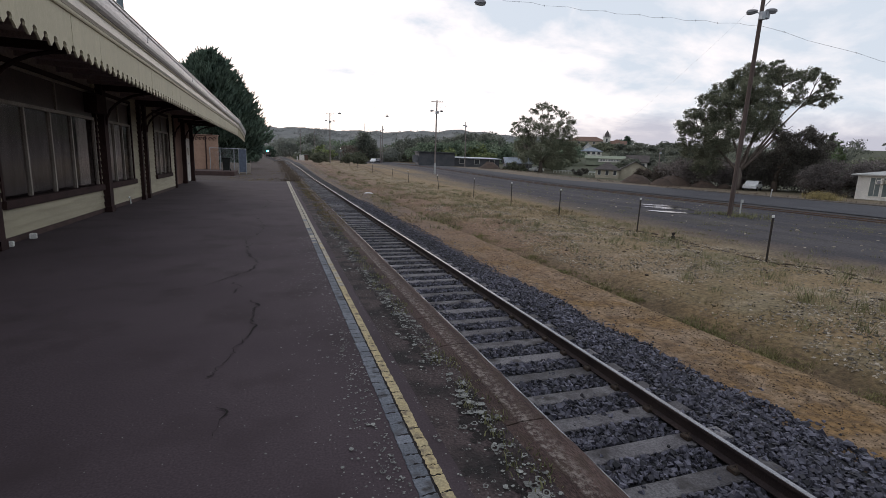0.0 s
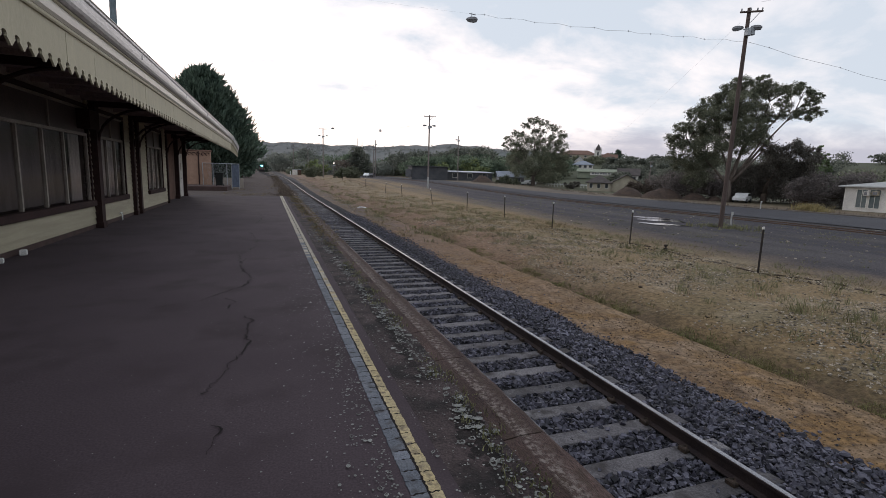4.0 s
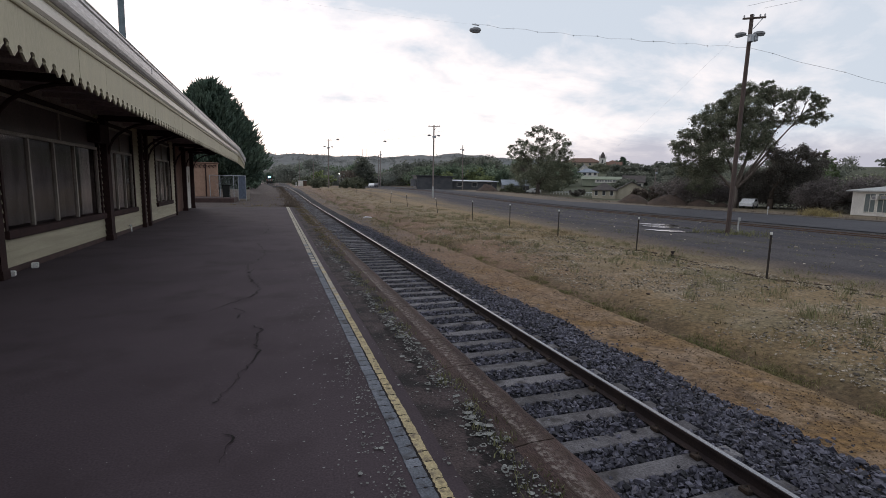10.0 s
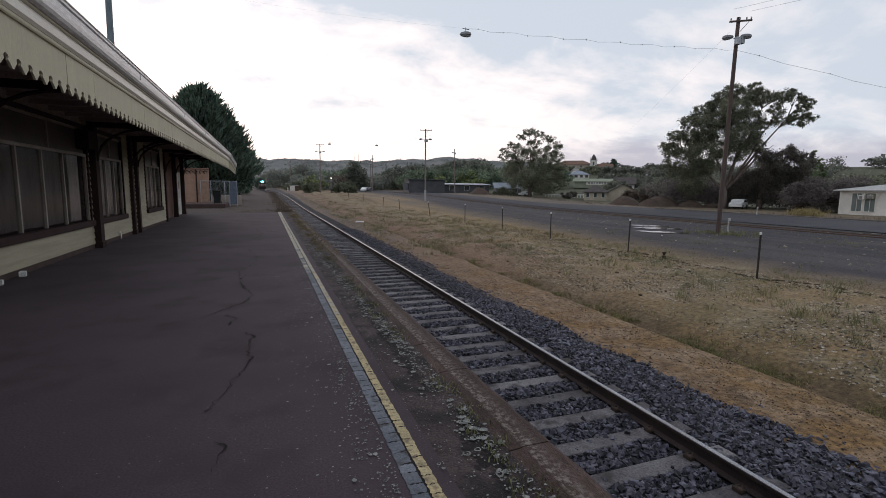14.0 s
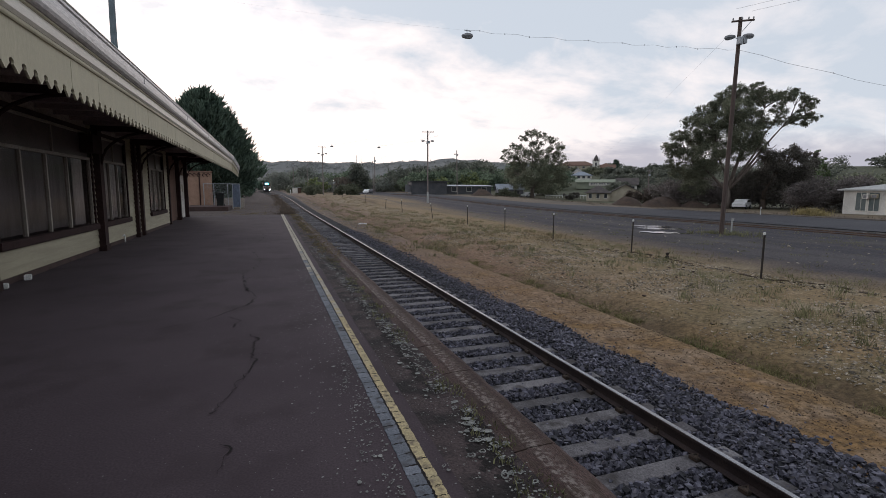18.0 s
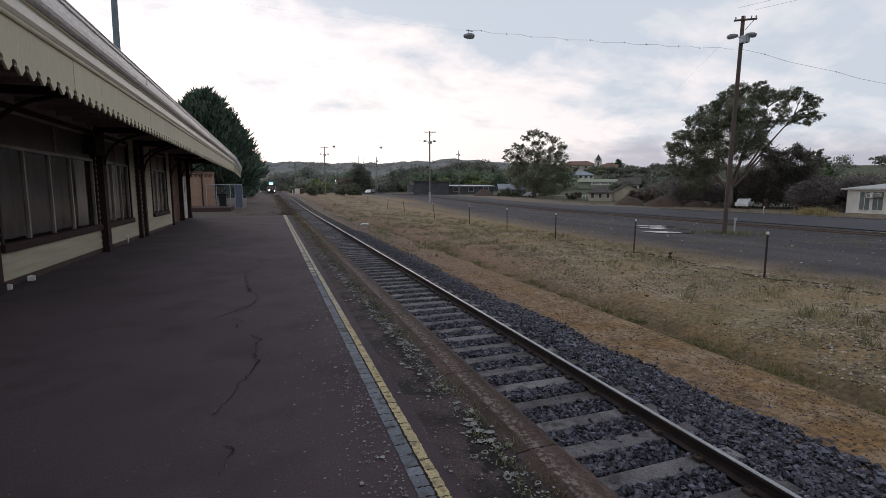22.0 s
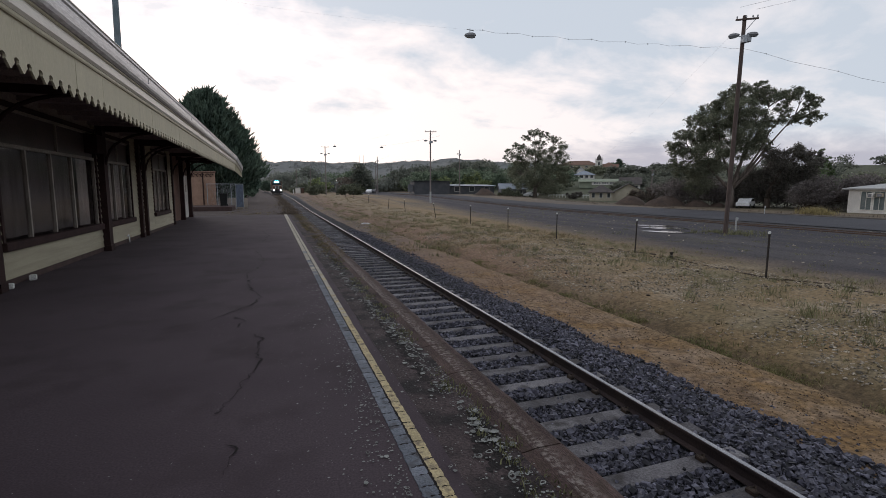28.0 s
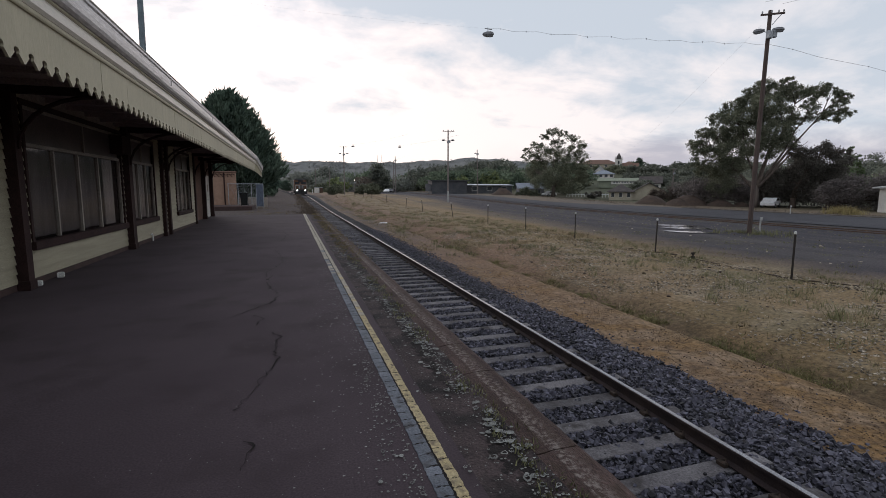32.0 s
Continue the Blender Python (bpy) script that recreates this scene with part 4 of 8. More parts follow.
# ---- the track ----
rails = thing("railway_track", "single railway line with rusty rails polished on top", "railway track", kind="structure")
path_y = list(np.arange(-30, 40, 7)) + list(np.arange(40, 420, 6))
for side in (-0.755, 0.755):
    pts = [(track_x(y), y, rail_z(y)) for y in path_y]
    body = [(-0.036 + side, -0.035), (-0.034 + side, -0.008), (0.034 + side, -0.008), (0.036 + side, -0.035), (0.010 + side, -0.05), (0.010 + side, -0.135), (0.067 + side, -0.155), (0.067 + side, -0.165),
            (-0.067 + side, -0.165), (-0.067 + side, -0.155), (-0.010 + side, -0.135), (-0.010 + side, -0.05)]
    r = part("rail", Shape().profile(body, pts), M["rail_side"], rails)
    part("running_surface", Shape().profile([(-0.030 + side, -0.0075), (-0.028 + side, -0.001), (0.0 + side, 0.001), (0.028 + side, -0.001), (0.030 + side, -0.0075)], pts, False), M["rail_top"], r, "bright polished steel top")
SL0, PITCH = 3.6, 0.588
sl_meshes = []
for i in range(4):
    r = random.Random(60 + i)
    s = Shape().box(-1.22, 1.22, -0.115, 0.115, -0.13, 0.0, 0.014)
    s.v = [(x + r.uniform(-0.008, 0.008), y + r.uniform(-0.006, 0.006), z + (r.uniform(-0.006, 0.006) if z > -0.05 else 0)) for x, y, z in s.v]
    sl_meshes.append(s.mesh("sleeper", M["sleeper"]))
clip = Shape().box(-0.12, -0.06, -0.05, 0.05, -0.01, 0.045, 0.01).box(0.06, 0.12, -0.05, 0.05, -0.01, 0.045, 0.01).tube([(-0.10, -0.04, 0.03), (-0.05, 0.0, 0.055), (-0.10, 0.04, 0.03)], 0.012, 6).tube([(0.10, -0.04, 0.03), (0.05, 0.0, 0.055), (0.10, 0.04, 0.03)], 0.012, 6).mesh("rail_clip", M["fastener"])
for k in range(-30, 225):
    y = SL0 + PITCH * k
    ob = part("sleeper", sl_meshes[RND.randrange(4)], None, rails)
    ob.matrix_basis = pose(track_x(y) + RND.uniform(-0.02, 0.02), y + RND.uniform(-0.012, 0.012), rail_z(y) - 0.178 + RND.uniform(-0.006, 0.004), 0, 0, RND.uniform(-0.7, 0.7))
    if k < 45:
        for side in (-0.755, 0.755):
            c = part("rail_clip", clip, None, ob)
            c.matrix_basis = pose(side, 0, 0.004)
# ballast bed, near-black for the shade between stones, and its loose stones
def bed_z(x, y):
    d = x - track_x(y)
    z = rail_z(y) - 0.205
    z -= 0.17 * smooth01((d - 1.45) / 1.15) * (1 if d > 0 else 0)
    z -= 0.05 * smooth01((-d - 1.4) / 0.4)
    return z + 0.018 * noise.noise(Vector((x * 3, y * 3, 6)))


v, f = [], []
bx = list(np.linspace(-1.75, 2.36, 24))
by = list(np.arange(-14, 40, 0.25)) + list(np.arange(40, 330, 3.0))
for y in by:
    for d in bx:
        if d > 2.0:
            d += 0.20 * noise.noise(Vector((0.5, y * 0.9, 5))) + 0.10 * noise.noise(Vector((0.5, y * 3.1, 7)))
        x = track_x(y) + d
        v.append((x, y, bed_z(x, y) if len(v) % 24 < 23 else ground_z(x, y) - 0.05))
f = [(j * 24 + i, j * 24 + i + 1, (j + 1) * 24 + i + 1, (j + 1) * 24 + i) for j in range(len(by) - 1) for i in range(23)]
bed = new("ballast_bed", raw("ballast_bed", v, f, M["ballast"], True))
tagged(bed, "crushed stone ballast bed under the track, shaded gaps coloured near-black", "ballast", kind="structure")

ICO = np.array([(0, 0, 1), (0.894, 0, 0.447), (0.276, 0.851, 0.447), (-0.724, 0.526, 0.447), (-0.724, -0.526, 0.447), (0.276, -0.851, 0.447),
                (0.724, 0.526, -0.447), (-0.276, 0.851, -0.447), (-0.894, 0, -0.447), (-0.276, -0.851, -0.447), (0.724, -0.526, -0.447), (0, 0, -1)])
ICO_F = np.array([(0, 1, 2), (0, 2, 3), (0, 3, 4), (0, 4, 5), (0, 5, 1), (1, 6, 2), (2, 7, 3), (3, 8, 4), (4, 9, 5), (5, 10, 1), (6, 7, 2), (7, 8, 3), (8, 9, 4), (9, 10, 5), (10, 6, 1), (6, 11, 7), (7, 11, 8), (8, 11, 9), (9, 11, 10), (10, 11, 6)])
CUBE = np.array([(-0.8, -0.7, -0.6), (0.8, -0.75, -0.6), (0.75, 0.7, -0.6), (-0.7, 0.8, -0.6), (-0.7, -0.6, 0.6), (0.55, -0.75, 0.7), (0.75, 0.6, 0.55), (-0.6, 0.7, 0.75)])
CUBE_F = np.array([(0, 2, 1), (0, 3, 2), (4, 5, 6), (4, 6, 7), (0, 1, 5), (0, 5, 4), (1, 2, 6), (1, 6, 5), (2, 3, 7), (2, 7, 6), (3, 0, 4), (3, 4, 7)])
OCT = np.array([(1, 0, 0), (0, 1, 0), (-1, 0, 0), (0, -1, 0), (0, 0, 1), (0, 0, -1.0)])
OCT_F = np.array([(0, 1, 4), (1, 2, 4), (2, 3, 4), (3, 0, 4), (1, 0, 5), (2, 1, 5), (3, 2, 5), (0, 3, 5)])


def stones(name, pos, size, mat, verts=ICO, faces=ICO_F, flat=0.75):
    """Angular stones of differing shape at the given places, in one mesh."""
    n, k = len(pos), len(verts)
    v = verts[None] * (1 + 0.28 * rng.standard_normal((n, k, 1)).clip(-1.4, 1.4)) * (size[:, None, None] * rng.uniform(0.65, 1.25, (n, 1, 3)))
    q = rng.standard_normal((n, 4))
    q /= np.linalg.norm(q, axis=1, keepdims=True)
    w, x, y, z = q.T
    R = np.stack([1 - 2 * (y * y + z * z), 2 * (x * y - w * z), 2 * (x * z + w * y), 2 * (x * y + w * z), 1 - 2 * (x * x + z * z), 2 * (y * z - w * x), 2 * (x * z - w * y), 2 * (y * z + w * x), 1 - 2 * (x * x + y * y)], 1).reshape(n, 3, 3)
    v = np.einsum('nij,nkj->nki', R, v)
    v[:, :, 2] *= flat
    v += pos[:, None]
    fs = faces[None] + (np.arange(n) * k)[:, None, None]
    return raw(name, v.reshape(-1, 3), fs.reshape(-1, 3), mat)


def scatter_bed(n, y0, y1, power=1.0):
    y = y0 + (y1 - y0) * rng.random(n) ** power
    d = rng.uniform(-1.7, 2.44, n)
    pos = []
    for a, b in zip(y, d):
        k = (a - SL0) / PITCH
        if abs(b) < 1.25 and abs(k - round(k)) * PITCH < 0.128 and rng.random() > 0.035:
            continue
        if min(abs(b - 0.755), abs(b + 0.755)) < 0.07:
            continue
        if b > 2.0:
            b += 0.20 * noise.noise(Vector((0.5, a * 0.9, 5))) + 0.10 * noise.noise(Vector((0.5, a * 3.1, 7)))
        x = track_x(a) + b
        z = bed_z(x, a) if b < 2.3 else max(bed_z(x, a), ground_z(x, a))
        pos.append((x, a, z + rng.uniform(-0.010, 0.030)))
    return np.array(pos)


p = scatter_bed(42000, 1.6, 11.0, 1.2)
st = new("ballast_stones", stones("ballast_stones", p, 0.012 + 0.030 * rng.random(len(p)) ** 1.8, M["stone"], CUBE, CUBE_F, 0.9))
tagged(st, "loose angular blue-grey ballast stones", "ballast", kind="stuff")
p = scatter_bed(24000, 11.0, 34.0, 1.2)
st = new("ballast_stones", stones("ballast_stones", p, rng.uniform(0.016, 0.036, len(p)), M["stone"], OCT, OCT_F))
tagged(st, "loose angular blue-grey ballast stones", "ballast", kind="stuff")
p = scatter_bed(9000, -12.0, 1.6)
st = new("ballast_stones", stones("ballast_stones", p, rng.uniform(0.022, 0.044, len(p)), M["stone"], OCT, OCT_F))
tagged(st, "loose angular blue-grey ballast stones", "ballast", kind="stuff")
# the stones nearest the platform lie loose, one by one
near_stones = [stones("stone", np.zeros((1, 3)), np.array([s_]), M["stone"], CUBE, CUBE_F, 0.9) for s_ in np.linspace(0.016, 0.030, 12)]
for px, py, pz in scatter_bed(420, 2.0, 5.2)[:300]:
    ob = part("stone", near_stones[RND.randrange(12)], None, bed)
    ob.matrix_basis = pose(px, py, pz + 0.014, RND.uniform(-25, 25), RND.uniform(-25, 25), RND.uniform(0, 360))
# stray pebbles on the dirt and pale gravel in the field
def scatter_ground(n, x0, x1, y0, y1, power, keep=None):
    x, y = rng.uniform(x0, x1, n), y0 + (y1 - y0) * rng.random(n) ** power
    return np.array([(a, b, ground_z(a, b) + 0.004) for a, b in zip(x, y) if keep is None or keep(a, b)])


p = scatter_ground(11000, 5.8, 7.6, 2.0, 20, 1.3, lambda a, b: noise.noise(Vector((a * 0.9, b * 0.7, 51))) > -0.3)
st = new("pebbles", stones("pebbles", p, 0.004 + 0.015 * rng.random(len(p)) ** 2.6, M["pebble"], OCT, OCT_F))
tagged(st, "small pale pebbles strewn over brown dirt", "pebbles", kind="stuff")
p = scatter_ground(5200, 5.8, 7.7, 2.2, 16, 1.2, lambda a, b: noise.noise(Vector((a * 1.6, b * 1.1, 71))) > 0.05)
st = new("dirt_crumbs", stones("dirt_crumbs", p, 0.004 + 0.018 * rng.random(len(p)) ** 3.0, M["earth"], OCT, OCT_F, 0.7))
tagged(st, "dark crumbs of earth over the dirt shoulder", "earth", kind="stuff")
p = scatter_ground(45000, 8.4, 15.5, 3.0, 30, 1.25, lambda a, b: noise.noise(Vector((a * 0.42, b * 0.30, 9))) + 0.35 * noise.noise(Vector((a * 1.3, b * 1.3, 2))) > -0.02 or rng.random() < 0.16)
st = new("field_gravel", stones("field_gravel", p, 0.010 + 0.034 * rng.random(len(p)) ** 2.4, M["field_stone"], OCT, OCT_F, 0.6))
tagged(st, "pale broken gravel among dry grass", "gravel", kind="stuff")


# ---- grass ----
def blades(name, pos, height, mat, per=7, spread=0.05, lean=0.5, width=0.006):
    n = len(pos) * per
    base = np.repeat(np.asarray(pos), per, 0) + np.c_[rng.normal(0, spread, (n, 2)), np.zeros(n)]
    h = np.repeat(np.asarray(height), per) * rng.uniform(0.5, 1.15, n)
    a = rng.uniform(0, 2 * math.pi, n)
    side = np.c_[np.cos(a), np.sin(a), np.zeros(n)] * (width * rng.uniform(0.7, 1.5, n))[:, None]
    bend = np.c_[rng.normal(0, lean, (n, 2)) * h[:, None] * 0.6, h]
    mid = base + bend * np.array([0.35, 0.35, 0.62])
    v = np.stack([base - side, base + side, mid + side * 0.7, mid - side * 0.7, base + bend], 1)
    k = np.arange(n)[:, None] * 5
    faces = [tuple(t) for t in (k + np.array([[0, 1, 2, 3]])).tolist()] + [tuple(t) for t in (k + np.array([[3, 2, 4]])).tolist()]
    return raw(name, v.reshape(-1, 3), faces, mat)


p = scatter_ground(6400, 7.45, 8.75, 2.5, 46, 1.35, lambda a, b: noise.noise(Vector((a * 0.8, b * 0.9, 12))) > 0.0 and rng.random() < math.exp(-((a - 7.98 - 0.2 * noise.noise(Vector((0, b * 0.4, 2)))) / 0.28) ** 2))
g = new("ditch_grass", blades("ditch_grass", p, rng.uniform(0.02, 0.12, len(p)) * np.array([0.7 + 1.1 * max(0.0, noise.noise(Vector((a * 1.6, b * 1.6, 5)))) for a, b, c in p]), M["grass"], 14, 0.07, 1.1, 0.0045))
tagged(g, "strip of green and straw grass along a shallow ditch", "grass", kind="stuff")
p = scatter_ground(5200, 8.6, 17.5, 3.5, 60, 1.3, lambda a, b: noise.noise(Vector((a * 0.35, b * 0.35, 7))) > -0.1)
g = new("field_grass", blades("field_grass", p, rng.uniform(0.02, 0.09, len(p)), M["dry_grass"], 6, 0.10, 0.8, 0.005))
tagged(g, "short dry straw-coloured grass in gravel", "grass", kind="stuff")
p = scatter_ground(1500, 8.8, 17.0, 4, 55, 1.2, lambda a, b: noise.noise(Vector((a * 0.35, b * 0.35, 17))) > 0.0)
g = new("weeds", blades("weeds", p, rng.uniform(0.04, 0.19, len(p)), M["weed"], 20, 0.10, 1.0, 0.004))
tagged(g, "grey-green weeds standing in the gravel field", "weeds", kind="stuff")
p = scatter_ground(230, 9.2, 16.5, 5, 40, 1.1, lambda a, b: noise.noise(Vector((a * 0.3, b * 0.25, 61))) > -0.1)
g = new("tall_weeds", blades("tall_weeds", p, rng.uniform(0.16, 0.36, len(p)), M["weed"], 26, 0.09, 0.75, 0.0045))
tagged(g, "olive weed clumps standing taller in the field", "weeds", kind="stuff")
p = scatter_ground(420, -3.0, 1.8, 33, 62, 1.3, lambda a, b: noise.noise(Vector((a * 0.5, b * 0.3, 21))) > 0.05)
g = new("platform_end_grass", blades("platform_end_grass", p, rng.uniform(0.03, 0.14, len(p)), M["dry_grass"], 8, 0.1))
tagged(g, "dry grass tufts past the end of the platform", "grass", kind="stuff")
p = np.array([(RND.gauss(1.35, 0.05), y, -0.005) for y in 1.6 + 22 * rng.random(240) ** 1.8 if noise.noise(Vector((3, y, 2))) > -0.1])
g = new("platform_weeds", blades("platform_weeds", p, rng.uniform(0.015, 0.05, len(p)), M["weed"], 9, 0.035, 0.8, 0.004))
tagged(g, "tiny weeds rooted in the platform edge", "weeds", kind="stuff")
p = np.array([(x, y, ground_z(x, y)) for x, y in [(track_x(v) - 1.78 - abs(RND.gauss(0, 0.45)), v) for v in 33.2 + 85 * rng.random(700) ** 1.3] if noise.noise(Vector((x * 0.9, y * 0.25, 31))) > -0.3])
g = new("bank_grass", blades("bank_grass", p, rng.uniform(0.05, 0.24, len(p)), M["bank_grass"], 14, 0.16, 0.7, 0.009))
tagged(g, "rank brown grass on the bank past the platform", "grass", kind="stuff")
p = scatter_ground(7600, 5.6, 7.4, 2.0, 26, 1.2, lambda a, b: rng.random() < math.exp(-(a - 5.66 - 0.16 * noise.noise(Vector((9, b * 1.1, 3)))) / 0.20) + 0.006)
st = new("stray_ballast", stones("stray_ballast", p, rng.uniform(0.010, 0.032, len(p)), M["stone"], OCT, OCT_F))
tagged(st, "stray ballast stones fallen on the dirt", "stones", kind="stuff")
p = np.array([(14.55 + RND.gauss(0, 0.10), y, ground_z(14.55, y) + 0.005) for y in np.arange(5, 40, 0.05) if noise.noise(Vector((1, y * 0.7, 3))) > -0.1])
st = new("fence_line_stones", stones("fence_line_stones", p, rng.uniform(0.012, 0.05, len(p)), M["fastener"], OCT, OCT_F, 0.6))
tagged(st, "dark broken bits along the old fence line", "stones", kind="stuff")
p = scatter_ground(110, 8.8, 14.0, 4.0, 26, 1.2)
st = new("dark_clods", stones("dark_clods", p, rng.uniform(0.02, 0.07, len(p)), M["earth"], ICO, ICO_F, 0.6))
tagged(st, "dark clods and stones in the gravel field", "stones", kind="stuff")
p = np.array([(RND.uniform(1.2, 1.72), y, 0.0) for y in 11 + 22 * rng.random(700) ** 0.8 if noise.noise(Vector((2, y * 0.8, 8))) > -0.25])
g = new("edge_grass", blades("edge_grass", p, rng.uniform(0.015, 0.06, len(p)), M["dry_grass"], 8, 0.07, 0.9, 0.005))
tagged(g, "withered brown grass over the platform edge", "grass", kind="stuff")
p = np.array([(x, y, ground_z(x, y)) for x, y in zip(rng.uniform(15.5, 34, 620), 5 + 55 * rng.random(620) ** 1.3)])
g = new("yard_weeds", blades("yard_weeds", p, rng.uniform(0.03, 0.11, len(p)), M["weed"], 18, 0.16, 1.0, 0.006))
tagged(g, "small green weeds in the gravel yard", "weeds", kind="stuff")
p = np.array([(x, y, ground_z(x, y)) for x, y in zip(rng.uniform(18.5, 33.5, 260), 6 + 40 * rng.random(260) ** 1.2)])
st = new("yard_stones", stones("yard_stones", p, rng.uniform(0.02, 0.075, len(p)), M["field_stone"], ICO, ICO_F, 0.6))
tagged(st, "pale stones lying about the gravel yard", "stones", kind="stuff")
p = np.array([(x, y, ground_z(x, y)) for x, y in zip(rng.normal(27.0, 0.8, 60), rng.normal(23.0, 0.8, 60))])
g = new("pole_foot_grass", blades("pole_foot_grass", p, rng.uniform(0.1, 0.35, len(p)), M["weed"], 12, 0.12, 0.6, 0.010))
tagged(g, "green tuft of grass at the pole's foot", "grass", kind="stuff")
p = np.array([(x, y, ground_z(x, y)) for x, y in zip(rng.normal(57.2, 0.5, 110), rng.normal(37.6, 0.7, 110))])
g = new("straw_clump", blades("straw_clump", p, rng.uniform(0.4, 1.0, len(p)), M["straw"], 18, 0.2, 0.5, 0.015))
tagged(g, "tall clump of yellow straw grass beside the street", "grass", kind="stuff")

# tufts over the rough bank farther along the line
p = scatter_ground(3000, 5.9, 16.5, 22, 120, 1.5, lambda a, b: noise.noise(Vector((a * 0.9, b * 0.35, 41))) > -0.05)
g = new("bank_tufts", blades("bank_tufts", p, rng.uniform(0.04, 0.17, len(p)), M["tuft_grass"], 12, 0.16, 0.8, 0.011))
tagged(g, "olive and brown grass tufts over the rough bank", "grass", kind="stuff")
p = scatter_ground(560, 6.6, 10.5, 20, 90, 1.3, lambda a, b: noise.noise(Vector((a * 0.5, b * 0.15, 47))) > 0.05)
g = new("bank_weeds", blades("bank_weeds", p, rng.uniform(0.08, 0.30, len(p)), M["weed"], 14, 0.16, 0.7, 0.010))
tagged(g, "grey-green weeds on the rough bank", "weeds", kind="stuff")
p = scatter_ground(1900, 7.5, 8.9, 2.5, 40, 1.3, lambda a, b: noise.noise(Vector((a * 0.8, b * 0.9, 33))) > 0.05 and rng.random() < math.exp(-((a - 8.1 - 0.3 * noise.noise(Vector((0, b * 0.4, 2)))) / 0.40) ** 2))
g = new("ditch_straw", blades("ditch_straw", p, rng.uniform(0.03, 0.12, len(p)), M["tuft_grass"], 12, 0.13, 1.1, 0.005))
tagged(g, "withered straw grass matted along the ditch", "grass", kind="stuff")


# ---- station building ----
WALL = -4.25
station = thing("station_building", "weatherboard railway station with dark posts and long platform awning", "station building")
WINDOWS = [(0.5, 5.2, 3), (9.95, 14.72, 3), (15.45, 17.90, 2), (21.0, 23.7, 2)]
SILL, HEAD, TRANSOM = 0.64, 3.02, 2.36
END_Y = 33.2


def wall_boards(y0, y1, z0, z1, x=WALL):
    """Lapped weatherboards over one stretch of wall, each a piece of its own."""
    k = max(1, round((z1 - z0) / 0.155))
    h = (z1 - z0) / k
    for i in range(k):
        a = z0 + i * h
        s = Shape()
        s.add([(x - 0.02, y0, a), (x + 0.034, y0, a), (x + 0.006, y0, a + h + 0.004), (x - 0.02, y0, a + h),
               (x - 0.02, y1, a), (x + 0.034, y1, a), (x + 0.006, y1, a + h + 0.004), (x - 0.02, y1, a + h)],
              [(0, 1, 2, 3), (7, 6, 5, 4), (1, 5, 6, 2), (0, 4, 5, 1), (3, 2, 6, 7), (0, 3, 7, 4)])
        part("weatherboard", s, M["wall_board"], station)


# unseen wall length back to y = -32 is added to block sky light
solid = [-32.0]
for a, b, n_m in WINDOWS:
    solid += [a, b]
solid.append(24.6)
for a, b in zip(solid[0::2], solid[1::2]):
    part("wall_panel", Shape().box(WALL - 0.16, WALL - 0.02, a, b, 0.0, 3.5), M["interior"], station)
for a, b, n_m in WINDOWS:
    part("wall_panel", Shape().box(WALL - 0.16, WALL - 0.02, a, b, 0.0, SILL - 0.03), M["interior"], station)
    part("wall_panel", Shape().box(WALL - 0.16, WALL - 0.02, a, b, HEAD, 3.5), M["interior"], station)
for a, b in zip(solid[0::2], solid[1::2]):
    for c, d in ((a, min(b, 8.9)), (max(a, 8.9), b)):
        if d - c > 0.05:
            wall_boards(c, d, 0.12, 3.3)
for a, b, n_m in WINDOWS:
    wall_boards(a, b, 0.12, SILL - 0.05)
part("plinth", Shape().box(WALL - 0.02, WALL + 0.012, -32, 24.6, 0.0, 0.118), M["plinth"], station, "dark red-brown base board")
